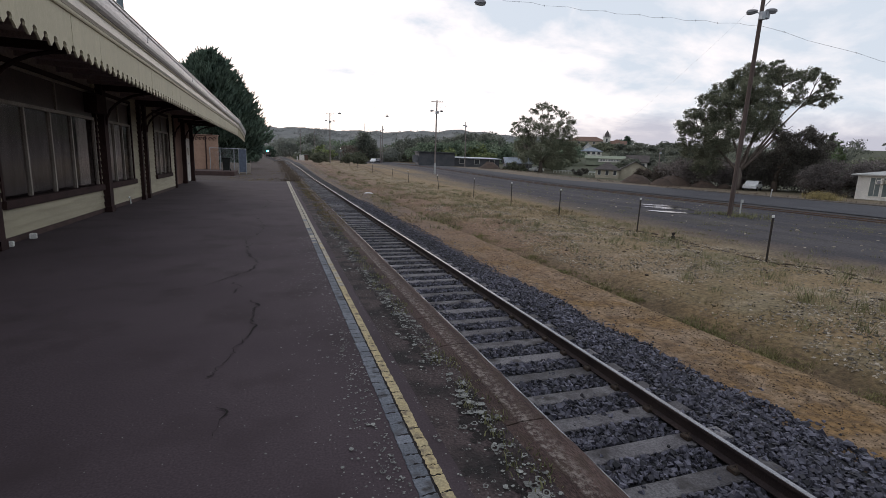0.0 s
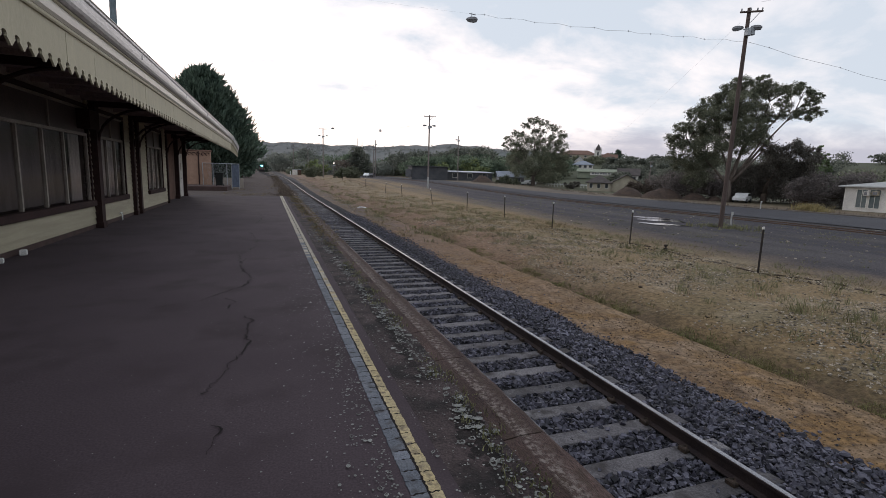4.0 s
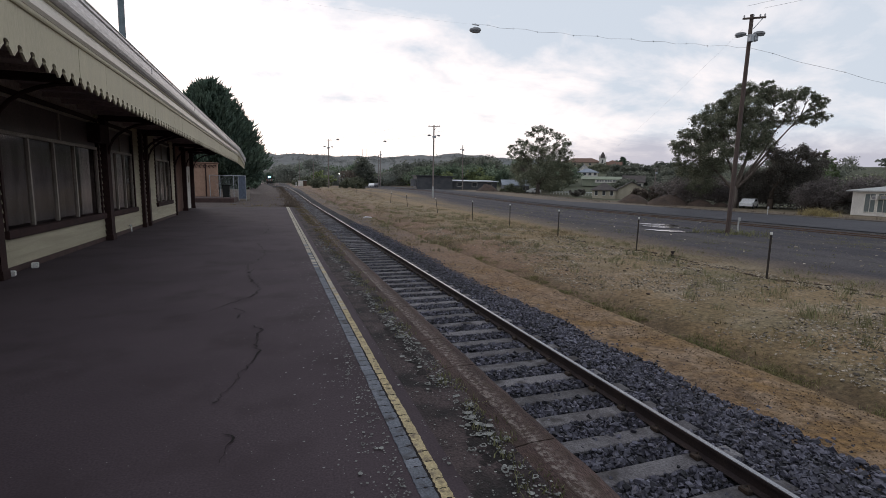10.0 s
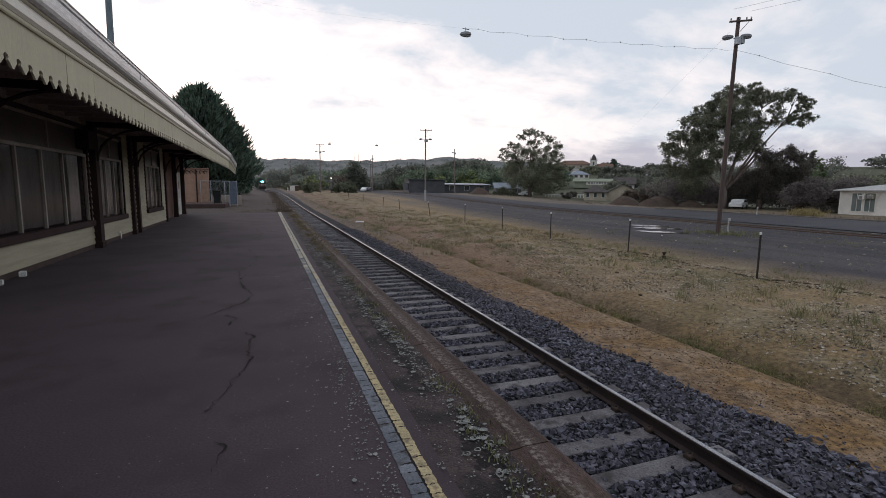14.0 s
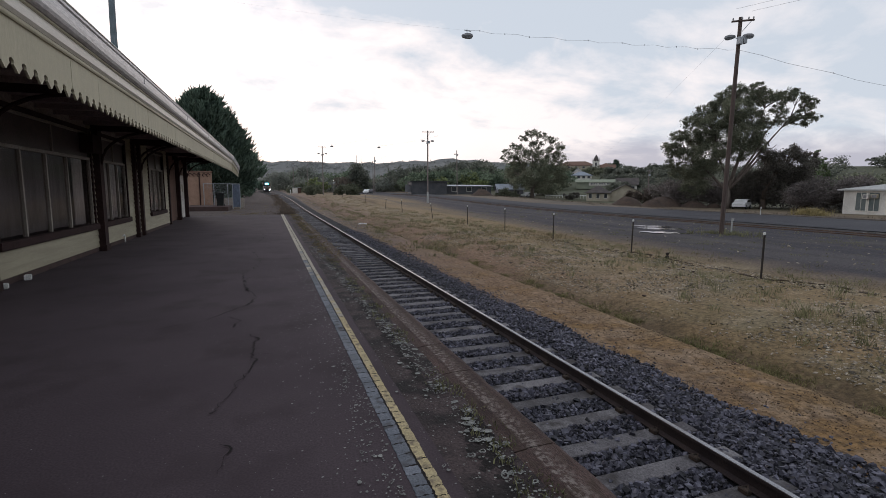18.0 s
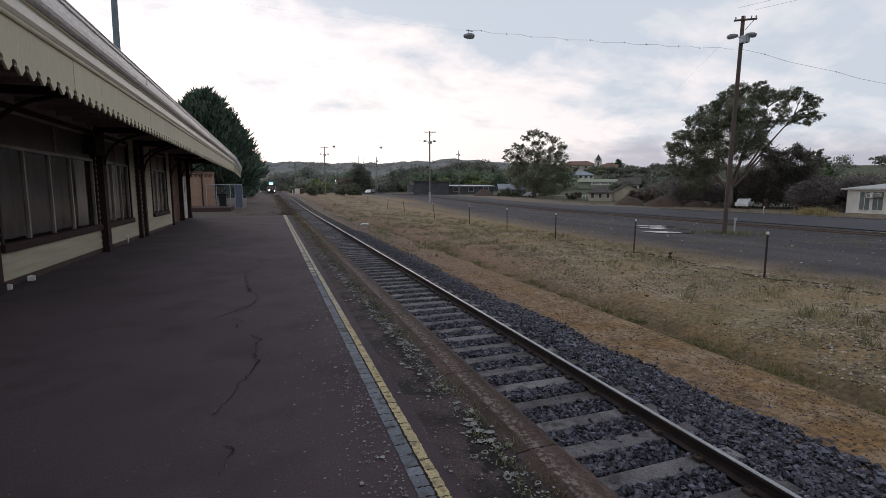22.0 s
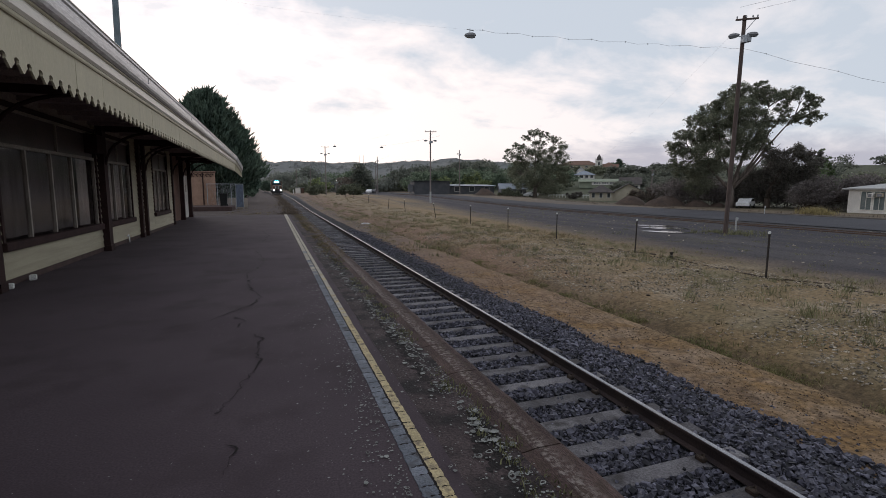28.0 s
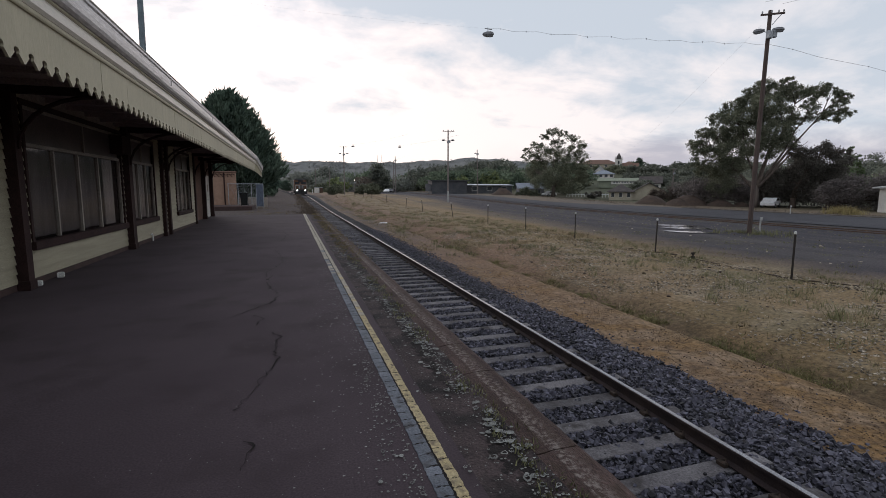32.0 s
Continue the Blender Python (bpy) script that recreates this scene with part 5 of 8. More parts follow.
for a, b, n_m in WINDOWS:
    w = part("window", Shape().box(WALL - 0.10, WALL + 0.05, a - 0.07, a, SILL, HEAD, 0.01).box(WALL - 0.10, WALL + 0.05, b, b + 0.07, SILL, HEAD, 0.01).box(WALL - 0.10, WALL + 0.05, a - 0.07, b + 0.07, HEAD, HEAD + 0.09, 0.01), M["dark_timber"], station, "tall timber window with pale mullions and curtains")
    part("window_sill", Shape().box(WALL - 0.10, WALL + 0.10, a - 0.1, b + 0.1, SILL - 0.05, SILL + 0.10, 0.015), M["dark_timber"], w)
    part("transom", Shape().box(WALL - 0.06, WALL + 0.015, a, b, TRANSOM - 0.03, TRANSOM + 0.04, 0.008), M["sash"], w)
    part("head_rail", Shape().box(WALL - 0.06, WALL + 0.015, a, b, HEAD - 0.06, HEAD - 0.004, 0.008), M["sash"], w)
    rows_m = [a + 0.03 + (b - a - 0.06) * i / (n_m + 1) for i in range(n_m + 2)] if a != 9.95 else [9.98, 11.03, 12.13, 13.22, 14.69]
    for i in range(n_m + 2):
        y = rows_m[i]
        part("mullion", Shape().box(WALL - 0.06, WALL + 0.012, y - 0.028, y + 0.028, SILL + 0.10, TRANSOM - 0.03, 0.008), M["sash"], w)
        if i <= n_m:
            y2 = rows_m[i + 1]
            pane = part("pane", Shape().box(WALL - 0.035, WALL - 0.028, y + 0.03, y2 - 0.03, SILL + 0.1, TRANSOM - 0.03), M["pane"], w)
            pane.visible_shadow = False
    # flat dark brown pane in place of clear glass
    pane = part("pane", Shape().box(WALL - 0.035, WALL - 0.028, a + 0.01, b - 0.01, TRANSOM + 0.04, HEAD - 0.06), M["opaque_glass"], w, "dark opaque upper pane")
    y = a + (b - a) * 0.535
    part("mullion", Shape().box(WALL - 0.06, WALL + 0.012, y - 0.028, y + 0.028, TRANSOM + 0.04, HEAD - 0.06, 0.008), M["sash"], w)
    s = Shape()
    k = 60
    for j, z in enumerate((SILL + 0.12, TRANSOM + 0.02)):
        s.v += [(WALL - 0.20 + 0.012 * math.sin(i * 1.9) + 0.018 * math.sin(i * 0.7 + j), a + 0.06 + (b - a - 0.35) * i / k, z) for i in range(k + 1)]
    s.f += [(i, i + 1, k + 2 + i, k + 1 + i) for i in range(k)]
    if a == 9.95:
        drape = Shape()
        for j, z in enumerate((SILL + 0.12, TRANSOM + 0.02)):
            drape.v += [(WALL - 0.13 + 0.02 * math.sin(i * 2.3) + 0.006 * j, 13.85 + 0.054 * i, z) for i in range(14)]
        drape.f += [(i, i + 1, 15 + i, 14 + i) for i in range(13)]
        part("curtain", drape, M["drape"], w, "pale curtain gathered at the side", smooth=True).modifiers.new("thick", 'SOLIDIFY').thickness = 0.006
    cur = part("curtain", s, M["curtain" if a < 12 else "drape"], w, "thin pale curtain behind the glass", smooth=True)
    so = cur.modifiers.new("thick", 'SOLIDIFY')
    so.thickness = 0.006
# door beside the last window bay and a recessed red-brown section
door = part("door", Shape().box(WALL - 0.1, WALL - 0.04, 6.6, 7.6, 0.02, 2.2, 0.01), M["dark_timber"], station, "dark panelled timber door")
part("door_panel", Shape().box(WALL - 0.04, WALL - 0.028, 6.75, 7.45, 0.25, 1.0, 0.01).box(WALL - 0.04, WALL - 0.028, 6.75, 7.45, 1.15, 2.0, 0.01), M["dark_timber"], door)
part("end_wall", Shape().box(-4.85, -4.62, 24.6, 31.7, 0.0, 3.5), M["tile_roof"], station, "red-brown end section of the wall")
part("return_wall", Shape().box(-4.66, WALL - 0.16, 24.48, 24.6, 0.0, 3.5), M["interior"], station)
wd = part("side_door", Shape().box(-4.62, -4.56, 30.2, 31.2, 0.02, 2.35, 0.01), M["white_trim"], station, "white painted door in a red-brown wall")
part("door_notice", Shape().box(-4.56, -4.552, 30.45, 30.75, 1.45, 1.85), M["house_cream"], wd)
part("door_handle", Shape().tube([(-4.55, 30.3, 1.0), (-4.50, 30.3, 1.0), (-4.50, 30.4, 1.0)], 0.012, 6), M["galv"], wd)
# rooms behind the glass
room = Shape().box(-9.2, -9.0, -32, 24.6, 0, 3.5).box(-9.0, WALL - 0.16, -32, 24.6, 3.42, 3.5).box(-9.0, WALL - 0.16, -32.2, -32.0, 0, 3.5).box(-9, -4.85, 24.6, 24.75, 0, 3.5)
part("room_wall", room, M["interior"], station)
part("room_floor", Shape().box(-9.0, WALL - 0.16, -32, 24.6, 0.012, 0.03), M["dark_timber"], station)
# posts with curved brackets
for px, py in ((-4.17, -1.2), (-4.17, 4.2), (-4.17, 9.42), (-4.22, 15.05), (-4.22, 18.8), (-4.22, 19.5), (-4.33, 25.1), (-4.44, 28.6), (-4.46, 31.3)):
    t = 0.14 if 14 < py < 18.5 else 0.095
    po = part("post", Shape().box(px - t, px + t, py - t, py + t, 0.0, 3.3, 0.015), M["dark_timber"], station)
    part("post_foot", Shape().box(px - t - 0.02, px + t + 0.02, py - t - 0.02, py + t + 0.02, 0.0, 0.16, 0.012), M["dark_timber"], po)
    arc = [(px + t + 1.15 * (1 - math.cos(a)), py, 2.25 + 0.85 * math.sin(a)) for a in np.linspace(0, math.pi / 2, 8)]
    part("bracket", Shape().tube(arc, 0.034, 6), M["dark_timber"], po)
    part("beam", Shape().box(px - 0.2, -2.2, py - 0.05, py + 0.05, 3.1, 3.28, 0.01), M["dark_timber"], po)
part("wall_box", Shape().box(-4.30, -4.0, 14.2, 14.75, 2.5, 2.95, 0.02), M["dark_timber"], station, "dark box fixed high on the wall")
# awning; its unseen run behind the viewpoint is added to cut sky light
VAL = -2.12
part("soffit", Shape().box(-4.6, VAL - 0.03, -32, END_Y - 0.1, 3.29, 3.34), M["soffit"], station)
for y in np.arange(-11.5, END_Y, 0.9):
    part("rafter", Shape().box(-4.3, VAL - 0.03, y - 0.03, y + 0.03, 3.2, 3.29), M["soffit"], station)
s = Shape()
s.add([(-10.5, -32, 6.2), (-2.02, -32, 3.52), (-2.02, -32, 3.46), (-10.5, -32, 6.14), (-10.5, END_Y, 6.2), (-2.02, END_Y, 3.52), (-2.02, END_Y, 3.46), (-10.5, END_Y, 6.14)],
      [(0, 1, 5, 4), (3, 7, 6, 2), (0, 3, 2, 1), (4, 5, 6, 7), (1, 2, 6, 5), (0, 4, 7, 3)])
part("roof", s, M["roof_iron"], station, "corrugated iron roof over the awning")
PITCH_V = 0.240


def valance_board(height, teeth):
    """Painted board whose lower edge is cut into rounded lobes with spade-shaped notches between them."""
    half = [(0.0, 0.0), (0.014, 0.002), (0.028, 0.018), (0.048, 0.036), (0.068, 0.052), (0.080, 0.060), (0.081, 0.068), (0.075, 0.078), (0.074, 0.092), (0.084, 0.106), (0.100, 0.113), (0.118, 0.116)]
    w = teeth * PITCH_V / 2 - 0.001
    low = []
    for k in range(teeth):
        c = (k - (teeth - 1) / 2) * PITCH_V
        low += [(c - y, -height + z) for y, z in reversed(half)] + [(c + y, -height + z) for y, z in half[1:]]
    pts = [(-w, 0)] + low + [(w, 0)]
    n = len(pts)
    s = Shape()
    s.v = [(0.011, y, z) for y, z in pts] + [(-0.011, y, z) for y, z in pts]
    s.f = [tuple(range(n)), tuple(range(2 * n - 1, n - 1, -1))] + [(i, n + i, n + (i + 1) % n, (i + 1) % n) for i in range(n)]
    return s.mesh("valance_board", M["cream"])


vb = valance_board(0.47, 4)
y = -31.95
while y < END_Y - 0.45:
    ob = part("valance_board", vb, None, station)
    ob.matrix_basis = pose(VAL + RND.uniform(-0.002, 0.002), y, 3.145 + RND.uniform(-0.003, 0.003))
    y += PITCH_V * 4
run = [(VAL, -32, 0), (VAL, 10, 0), (VAL, END_Y, 0), (VAL + 0.10, END_Y + 0.14, -0.13), (VAL + 0.34, END_Y + 0.36, -0.60)]
part("valance_moulding", Shape().profile([(-0.03, 3.13), (0.028, 3.13), (0.036, 3.145), (0.036, 3.17), (0.024, 3.185), (-0.03, 3.185)], run), M["cream"], station)
part("fascia", Shape().profile([(-0.03, 3.186), (0.030, 3.186), (0.052, 3.22), (0.056, 3.30), (0.045, 3.33), (-0.03, 3.33)], run), M["fascia_paint"], station, "pale painted fascia board under the gutter")
part("fascia_bead", Shape().profile([(-0.03, 3.331), (0.050, 3.331), (0.062, 3.345), (0.062, 3.36), (-0.03, 3.362)], run), M["cream"], station)
gut = part("gutter", Shape().profile([(-0.02, 3.364), (0.078, 3.364), (0.112, 3.385), (0.130, 3.42), (0.139, 3.47), (0.143, 3.545), (0.160, 3.56), (0.160, 3.59), (0.138, 3.595), (0.130, 3.55), (0.12, 3.47), (0.09, 3.41), (0.05, 3.376), (-0.02, 3.376)], run), M["gutter"], station, "weathered grey gutter")
part("gutter_rim", Shape().profile([(0.139, 3.5955), (0.160, 3.591), (0.172, 3.60), (0.168, 3.612), (0.145, 3.612)], run), M["white_trim"], gut)
for y in np.arange(-9.2, END_Y, 4.8):
    part("gutter_clip", Shape().box(VAL + 0.13, VAL + 0.150, y - 0.008, y + 0.008, 3.45, 3.60, 0.003), M["gutter"], gut)
# far end of the awning: the valance and gutter turn down across a splayed corner
endp = Shape()
tip = [(VAL - 0.01, END_Y - 0.3, 2.70, 3.14), (VAL - 0.01, END_Y, 2.68, 3.14), (VAL + 0.09, END_Y + 0.14, 2.60, 3.01), (VAL + 0.33, END_Y + 0.36, 2.36, 2.54)]
endp.v = [(x + dx, y, z) for x, y, z0, z1 in tip for dx in (-0.012, 0.012) for z in (z0, z1)]
for i in range(3):
    k = 4 * i
    endp.f += [(k, k + 1, k + 5, k + 4), (k + 2, k + 6, k + 7, k + 3), (k, k + 4, k + 6, k + 2), (k + 1, k + 3, k + 7, k + 5)]
endp.f += [(0, 2, 3, 1), (12, 13, 15, 14)]
part("awning_end", endp, M["cream"], station)
# small things at the foot of the wall
for y, h in ((9.72, 0.09), (10.55, 0.10)):
    v = part("wall_block", Shape().box(-0.05, 0.05, -0.05, 0.05, 0, h, 0.012), M["cap_white"])
    v.matrix_basis = pose(WALL + 0.13, y, 0.004, 0, 0, 12)
    tagged(v, "small white painted block at the foot of the wall", "block", "blocks along the wall")
tap = part("tap", Shape().tube([(WALL + 0.05, 17.2, 0.0), (WALL + 0.05, 17.2, 0.20), (WALL + 0.06, 17.1, 0.23), (WALL + 0.06, 16.95, 0.21)], 0.018, 6), M["cap_white"])
tagged(tap, "white pipe standing at the foot of the wall", "pipe")

# brick annex, wire fence, gate and bin past the platform end
annex = thing("brick_annex", "low tan brick outbuilding with iron scrollwork beyond the station", "building")
part("wall", Shape().box(-11, -4.68, 47.0, 47.4, -0.2, 3.02), M["brick"], annex)
part("roof", Shape().box(-11.2, -4.62, 46.9, 47.6, 3.02, 3.12, 0.03), M["tile_roof"], annex)
part("downpipe", Shape().tube([(-5.62, 46.93, -0.1), (-5.62, 46.93, 3.0)], 0.05, 8), M["dark_timber"], annex)
part("low_wall", Shape().box(-4.66, -2.2, 49.0, 49.25, -0.3, 0.78, 0.03), M["mortar"], annex, "low pale plastered wall")
part("ledge", Shape().box(-6.4, -3.1, 42.4, 46.5, -0.3, 0.2, 0.03), M["plinth"], annex, "low dark concrete step")
for i in range(5):
    a0 = -6.3 + i * 0.32 + (0.1 if i > 2 else 0)
    part("iron_scroll", Shape().tube([(a0 + 0.13 * math.cos(a), 46.93, 2.78 + 0.12 * math.sin(a)) for a in np.linspace(0, 4.6, 9)], 0.03, 5), M["dark_timber"], annex)
fence = thing("wire_fence", "chain wire fence with galvanised pipe posts", "fence")
FY = 46.75
for x in (-5.3, -4.5, -3.4, -3.0, -2.42):
    part("fence_post", Shape().tube([(x, FY, -0.3), (x, FY, 2.06)], 0.03, 8), M["galv"], fence)
part("top_rail", Shape().tube([(-5.35, FY, 2.03), (-2.39, FY, 2.03)], 0.025, 8), M["galv"], fence)
s = Shape()
for i in range(47):
    for dirn in (1, -1):
        x = -5.3 + i * 0.06
        s.tube([(x, FY, 0.0 if dirn > 0 else 2.0), (min(x + 1.0, -2.42), FY, (min(x + 1.0, -2.42) - x) * 2 if dirn > 0 else 2.0 - (min(x + 1.0, -2.42) - x) * 2)], 0.0022, 3, False)
part("wire_mesh", s, M["galv"], fence)
part("gate_panel", Shape().box(-2.99, -2.43, FY - 0.03, FY - 0.005, 0.02, 1.98, 0.005), M["shade_cloth"], fence, "blue-grey shade cloth over the end panel")
wbin = thing("wheelie_bin", "dark wheelie bin standing beside the fence", "bin", pose(-3.72, 43.2, 0.2))
s = Shape()
s.add([(-0.22, -0.25, 0.06), (0.22, -0.25, 0.06), (0.22, 0.25, 0.06), (-0.22, 0.25, 0.06), (-0.29, -0.33, 0.98), (0.29, -0.33, 0.98), (0.29, 0.33, 0.98), (-0.29, 0.33, 0.98)],
      [(0, 3, 2, 1), (4, 5, 6, 7), (0, 1, 5, 4), (1, 2, 6, 5), (2, 3, 7, 6), (3, 0, 4, 7)])
part("body", s, M["bin_green"], wbin)
part("lid", Shape().box(-0.31, 0.31, -0.36, 0.36, 0.985, 1.06, 0.03), M["bin_green"], wbin)
for x in (-0.25, 0.25):
    part("wheel", Shape().tube([(x - 0.03, 0.27, 0.1), (x + 0.03, 0.27, 0.1)], 0.1, 12), M["rubber"], wbin)
spole = thing("light_mast", "tall grey-green steel light mast behind the station", "mast", pose(-9.3, 38.5, -0.2, 0, 0.6, 0))
part("shaft", Shape().tube([(0, 0, 0), (0, 0, 8), (0, 0, 16)], [0.26, 0.22, 0.17], 10), M["steel_pole"], spole)
part("base_flange", Shape().tube([(0, 0, 0), (0, 0, 0.05)], 0.4, 12), M["steel_pole"], spole)


# ---- poles, hanging lamps and wires ----
def lamp_head(parent, x, y, z, turn, tilt=0):
    """Street lantern: upper shell, lower lens and an arm stub."""
    m = pose(x, y, z, 0, tilt, turn) @ Matrix.Diagonal((0.70, 0.78, 1.05, 1))
    s = Shape()
    prof = [(-0.42, 0.05, 0.02), (-0.36, 0.13, 0.07), (-0.1, 0.19, 0.12), (0.2, 0.2, 0.13), (0.40, 0.15, 0.09), (0.46, 0.06, 0.03)]
    for px, w, h in prof:
        s.v += [(px, -w, 0), (px, -w * 0.7, h), (px, 0, h * 1.25), (px, w * 0.7, h), (px, w, 0)]
    for i in range(5):
        for k in range(4):
            s.f.append((i * 5 + k, i * 5 + k + 1, i * 5 + 5 + k + 1, i * 5 + 5 + k))
    s.f += [(0, 1, 2, 3, 4), (29, 28, 27, 26, 25)] + [(i * 5, i * 5 + 4, i * 5 + 9, i * 5 + 5) for i in range(5)]
    head = part("lantern", s, M["lamp_shell"], parent, at=m)
    s = Shape()
    for px, w, h in prof[1:5]:
        s.v += [(px, -w * 0.85, -0.004), (px, -w * 0.5, -h * 0.9), (px, w * 0.5, -h * 0.9), (px, w * 0.85, -0.004)]
    for i in range(3):
        for k in range(3):
            s.f.append((i * 4 + k, i * 4 + 4 + k, i * 4 + 5 + k, i * 4 + 1 + k))
    s.f += [(0, 1, 2, 3), (15, 14, 13, 12)]
    part("lens", s, M["lamp_lens"], head)
    return head


def yard_pole(x, y, h, lean, lamps, turn, arm=True, drop=1.02, span=0.60, reach=0.47, mat="hazy_pole"):
    z = ground_z(x, y) - 0.1
    p = thing("yard_light_pole", "tall weathered timber pole with crossarm and lanterns", "light pole", pose(x, y, z, 0, lean, 0), "timber poles in the yard")
    part("shaft", Shape().tube([(0, 0, 0), (0, 0, h * 0.5), (0, 0, h)], [0.138, 0.126, 0.106], 12), M[mat], p)
    c, s_ = math.cos(radians(turn)), math.sin(radians(turn))
    if arm:
        ca = part("crossarm", Shape().box(-span, span, -0.045, 0.045, -0.05, 0.05, 0.01), M[mat], p, at=pose(0, -0.17, h - 0.25, 0, 0, turn))
        for u in (-0.87 * span, -0.07 * span, 0.5 * span, 0.9 * span):
            part("insulator", Shape().tube([(u, 0, 0.06), (u, 0, 0.12), (u, 0, 0.2)], [0.02, 0.05, 0.035], 8), M["insulator"], ca)
        part("brace", Shape().box(-0.02, 0.02, -0.02, 0.02, 0, 0.75), M["galv"], p, at=pose(0.02, -0.17, h - 0.85, 0, 38, turn))
    part("switch_box", Shape().box(-0.28, 0.0, -0.32, -0.1, h - drop - 0.52, h - drop - 0.07, 0.03), M["galv"], p)
    part("switch_box", Shape().box(0.06, 0.34, -0.30, -0.08, h - drop - 0.42, h - drop - 0.0, 0.03), M["galv"], p)
    for sd in lamps:
        part("lamp_arm", Shape().tube([(0, 0, h - drop - 0.12), (sd * (reach - 0.19) * c, sd * (reach - 0.19) * s_, h - drop)], 0.025, 6), M["galv"], p)
        lamp_head(p, sd * reach * c, sd * reach * s_, h - drop, turn if sd > 0 else turn + 180, 6)
    return p


yard_pole(26.8, 22.9, 13.2, 1.25, (-1, 1), -40, True, 1.13, mat="timber_pole")
mid_pole = yard_pole(26.0, 81.0, 12.4, 0, (-1, 1), -15, True, 1.75, 1.0, 0.78)
part("foot_band", Shape().tube([(0, 0, 0), (0, 0, 2.0)], [0.163, 0.158], 12), M["post_grey"], mid_pole, "pale painted band round the foot")
yard_pole(13.1, 128.0, 12.4, 0, (-1, 1), -10, True, 1.9, 1.0, 0.9)
p4 = yard_pole(49.8, 128.0, 12.4, -1.2, (-1,), -20, False)
yard_pole(31.0, 150.0, 11.5, 0, (), -20, False)
yard_pole(9.5, 205, 12, 0, (-1, 1), 0)
yard_pole(3.9 + 10, 190, 11, 0, (1,), 0, False)
yard_pole(33.5, 165, 11, 0, (-1,), 0, False)
yard_pole(92.0, 101.0, 8.0, 0, (), -40)


lit = yard_pole(20.9, 170, 5.0, 0, (), 0, False)
part("lit_lamp", Shape().tube([(0, -0.2, 4.45), (0, -0.2, 4.65)], 0.10, 8), M["town_light"], lit, "lit white lamp")


def hung_wire(name, a, b, sag, r=0.012, beads=0, label="thin overhead wire"):
    a, b = Vector(a), Vector(b)
    pts = [a.lerp(b, i / 24) - Vector((0, 0, 4 * sag * (i / 24) * (1 - i / 24))) for i in range(25)]
    if beads:
        pts = [p + Vector((0, 0, 0.05 * math.sin(i * 2.1))) for i, p in enumerate(pts)]
    s = Shape().tube(pts, r, 4, False)
    ob = thing(name, label, "wire")
    part("strand", s, M["wire"], ob)
    for i in range(beads):
        p = pts[1 + int(i * 22 / max(beads, 1))]
        part("tie", Shape().tube([p - Vector((0, 0, 0.04)), p + Vector((0, 0, 0.04))], 0.017, 6), M["wire"], ob)
    return ob


def hanging_lamp(x, y, z, turn):
    p = thing("hanging_lamp", "grey lantern hung on a span wire over the tracks", "lamp", pose(x, y, z), "hanging lanterns")
    lamp_head(p, 0, 0, -0.30, turn)
    part("hanger", Shape().tube([(0, 0, -0.22), (0, 0, 0.06)], 0.02, 6).tube([(-0.16, 0, 0), (0.22, 0, -0.03)], 0.022, 6), M["galv"], p)


LAMP = (10.25, 25.1, 10.05)
hanging_lamp(*LAMP, -15)
TOP = (27.05, 22.9, 10.1)
hung_wire("span_wire", LAMP, TOP, 0.12, 0.006, 9, "span wire with cable ties carrying a lantern")
hung_wire("span_wire", LAMP, (-9.0, 38.5, 15.0), 0.3, 0.0015, 0, "fine span wire over the tracks")
hung_wire("service_wire", (26.5, 22.9, 11.1), (75.0, 100, 9.0), 0.6, 0.004, 0, "thin service wire from pole to the town")
hung_wire("service_wire", TOP, (62, 12, 4.2), 0.6, 0.008, 6, "service wire with ties from the pole")
hung_wire("power_line", (26.4, 22.7, 12.3), (60, -30, 17), 0.4, 0.006, 0, "thin power line leaving the pole top")
hung_wire("power_line", (27.6, 22.6, 12.3), (62, -30, 17), 0.4, 0.006, 0, "thin power line leaving the pole top")
for lx, ly in ((20.5, 95.0), (11.6, 96.0), (24.0, 150.0)):
    hanging_lamp(lx, ly, 9.95 if ly < 100 else 8.0, -20)
    hung_wire("span_wire", (lx, ly, 9.95 if ly < 100 else 8.0), (lx + 8, ly - 12, 11.0), 0.2, 0.006, 0, "fine span wire to a pole")

# ---- star pickets of the old fence ----
picket = thing("fence_picket", "dark steel picket with a white cap", "fence picket", pose(14.62, 10.93, ground_z(14.62, 10.93)), "pickets of the old fence")
s = Shape()
for k in range(3):
    a = math.radians(90 + 120 * k)
    c, d = math.cos(a), math.sin(a)
    s.add([(-d * 0.006, c * 0.006, -0.2), (c * 0.03 - d * 0.006, d * 0.03 + c * 0.006, -0.2), (c * 0.03 + d * 0.006, d * 0.03 - c * 0.006, -0.2), (d * 0.006, -c * 0.006, -0.2),
           (-d * 0.006, c * 0.006, 1.42), (c * 0.03 - d * 0.006, d * 0.03 + c * 0.006, 1.42), (c * 0.03 + d * 0.006, d * 0.03 - c * 0.006, 1.42), (d * 0.006, -c * 0.006, 1.42)],
          [(0, 3, 2, 1), (4, 5, 6, 7), (0, 1, 5, 4), (1, 2, 6, 5), (2, 3, 7, 6), (3, 0, 4, 7)])
part("stem", s, M["picket"], picket)
part("cap", Shape().tube([(0, 0, 1.40), (0, 0, 1.47), (0, 0, 1.485)], [0.036, 0.036, 0.025], 8), M["cap_white"], picket)
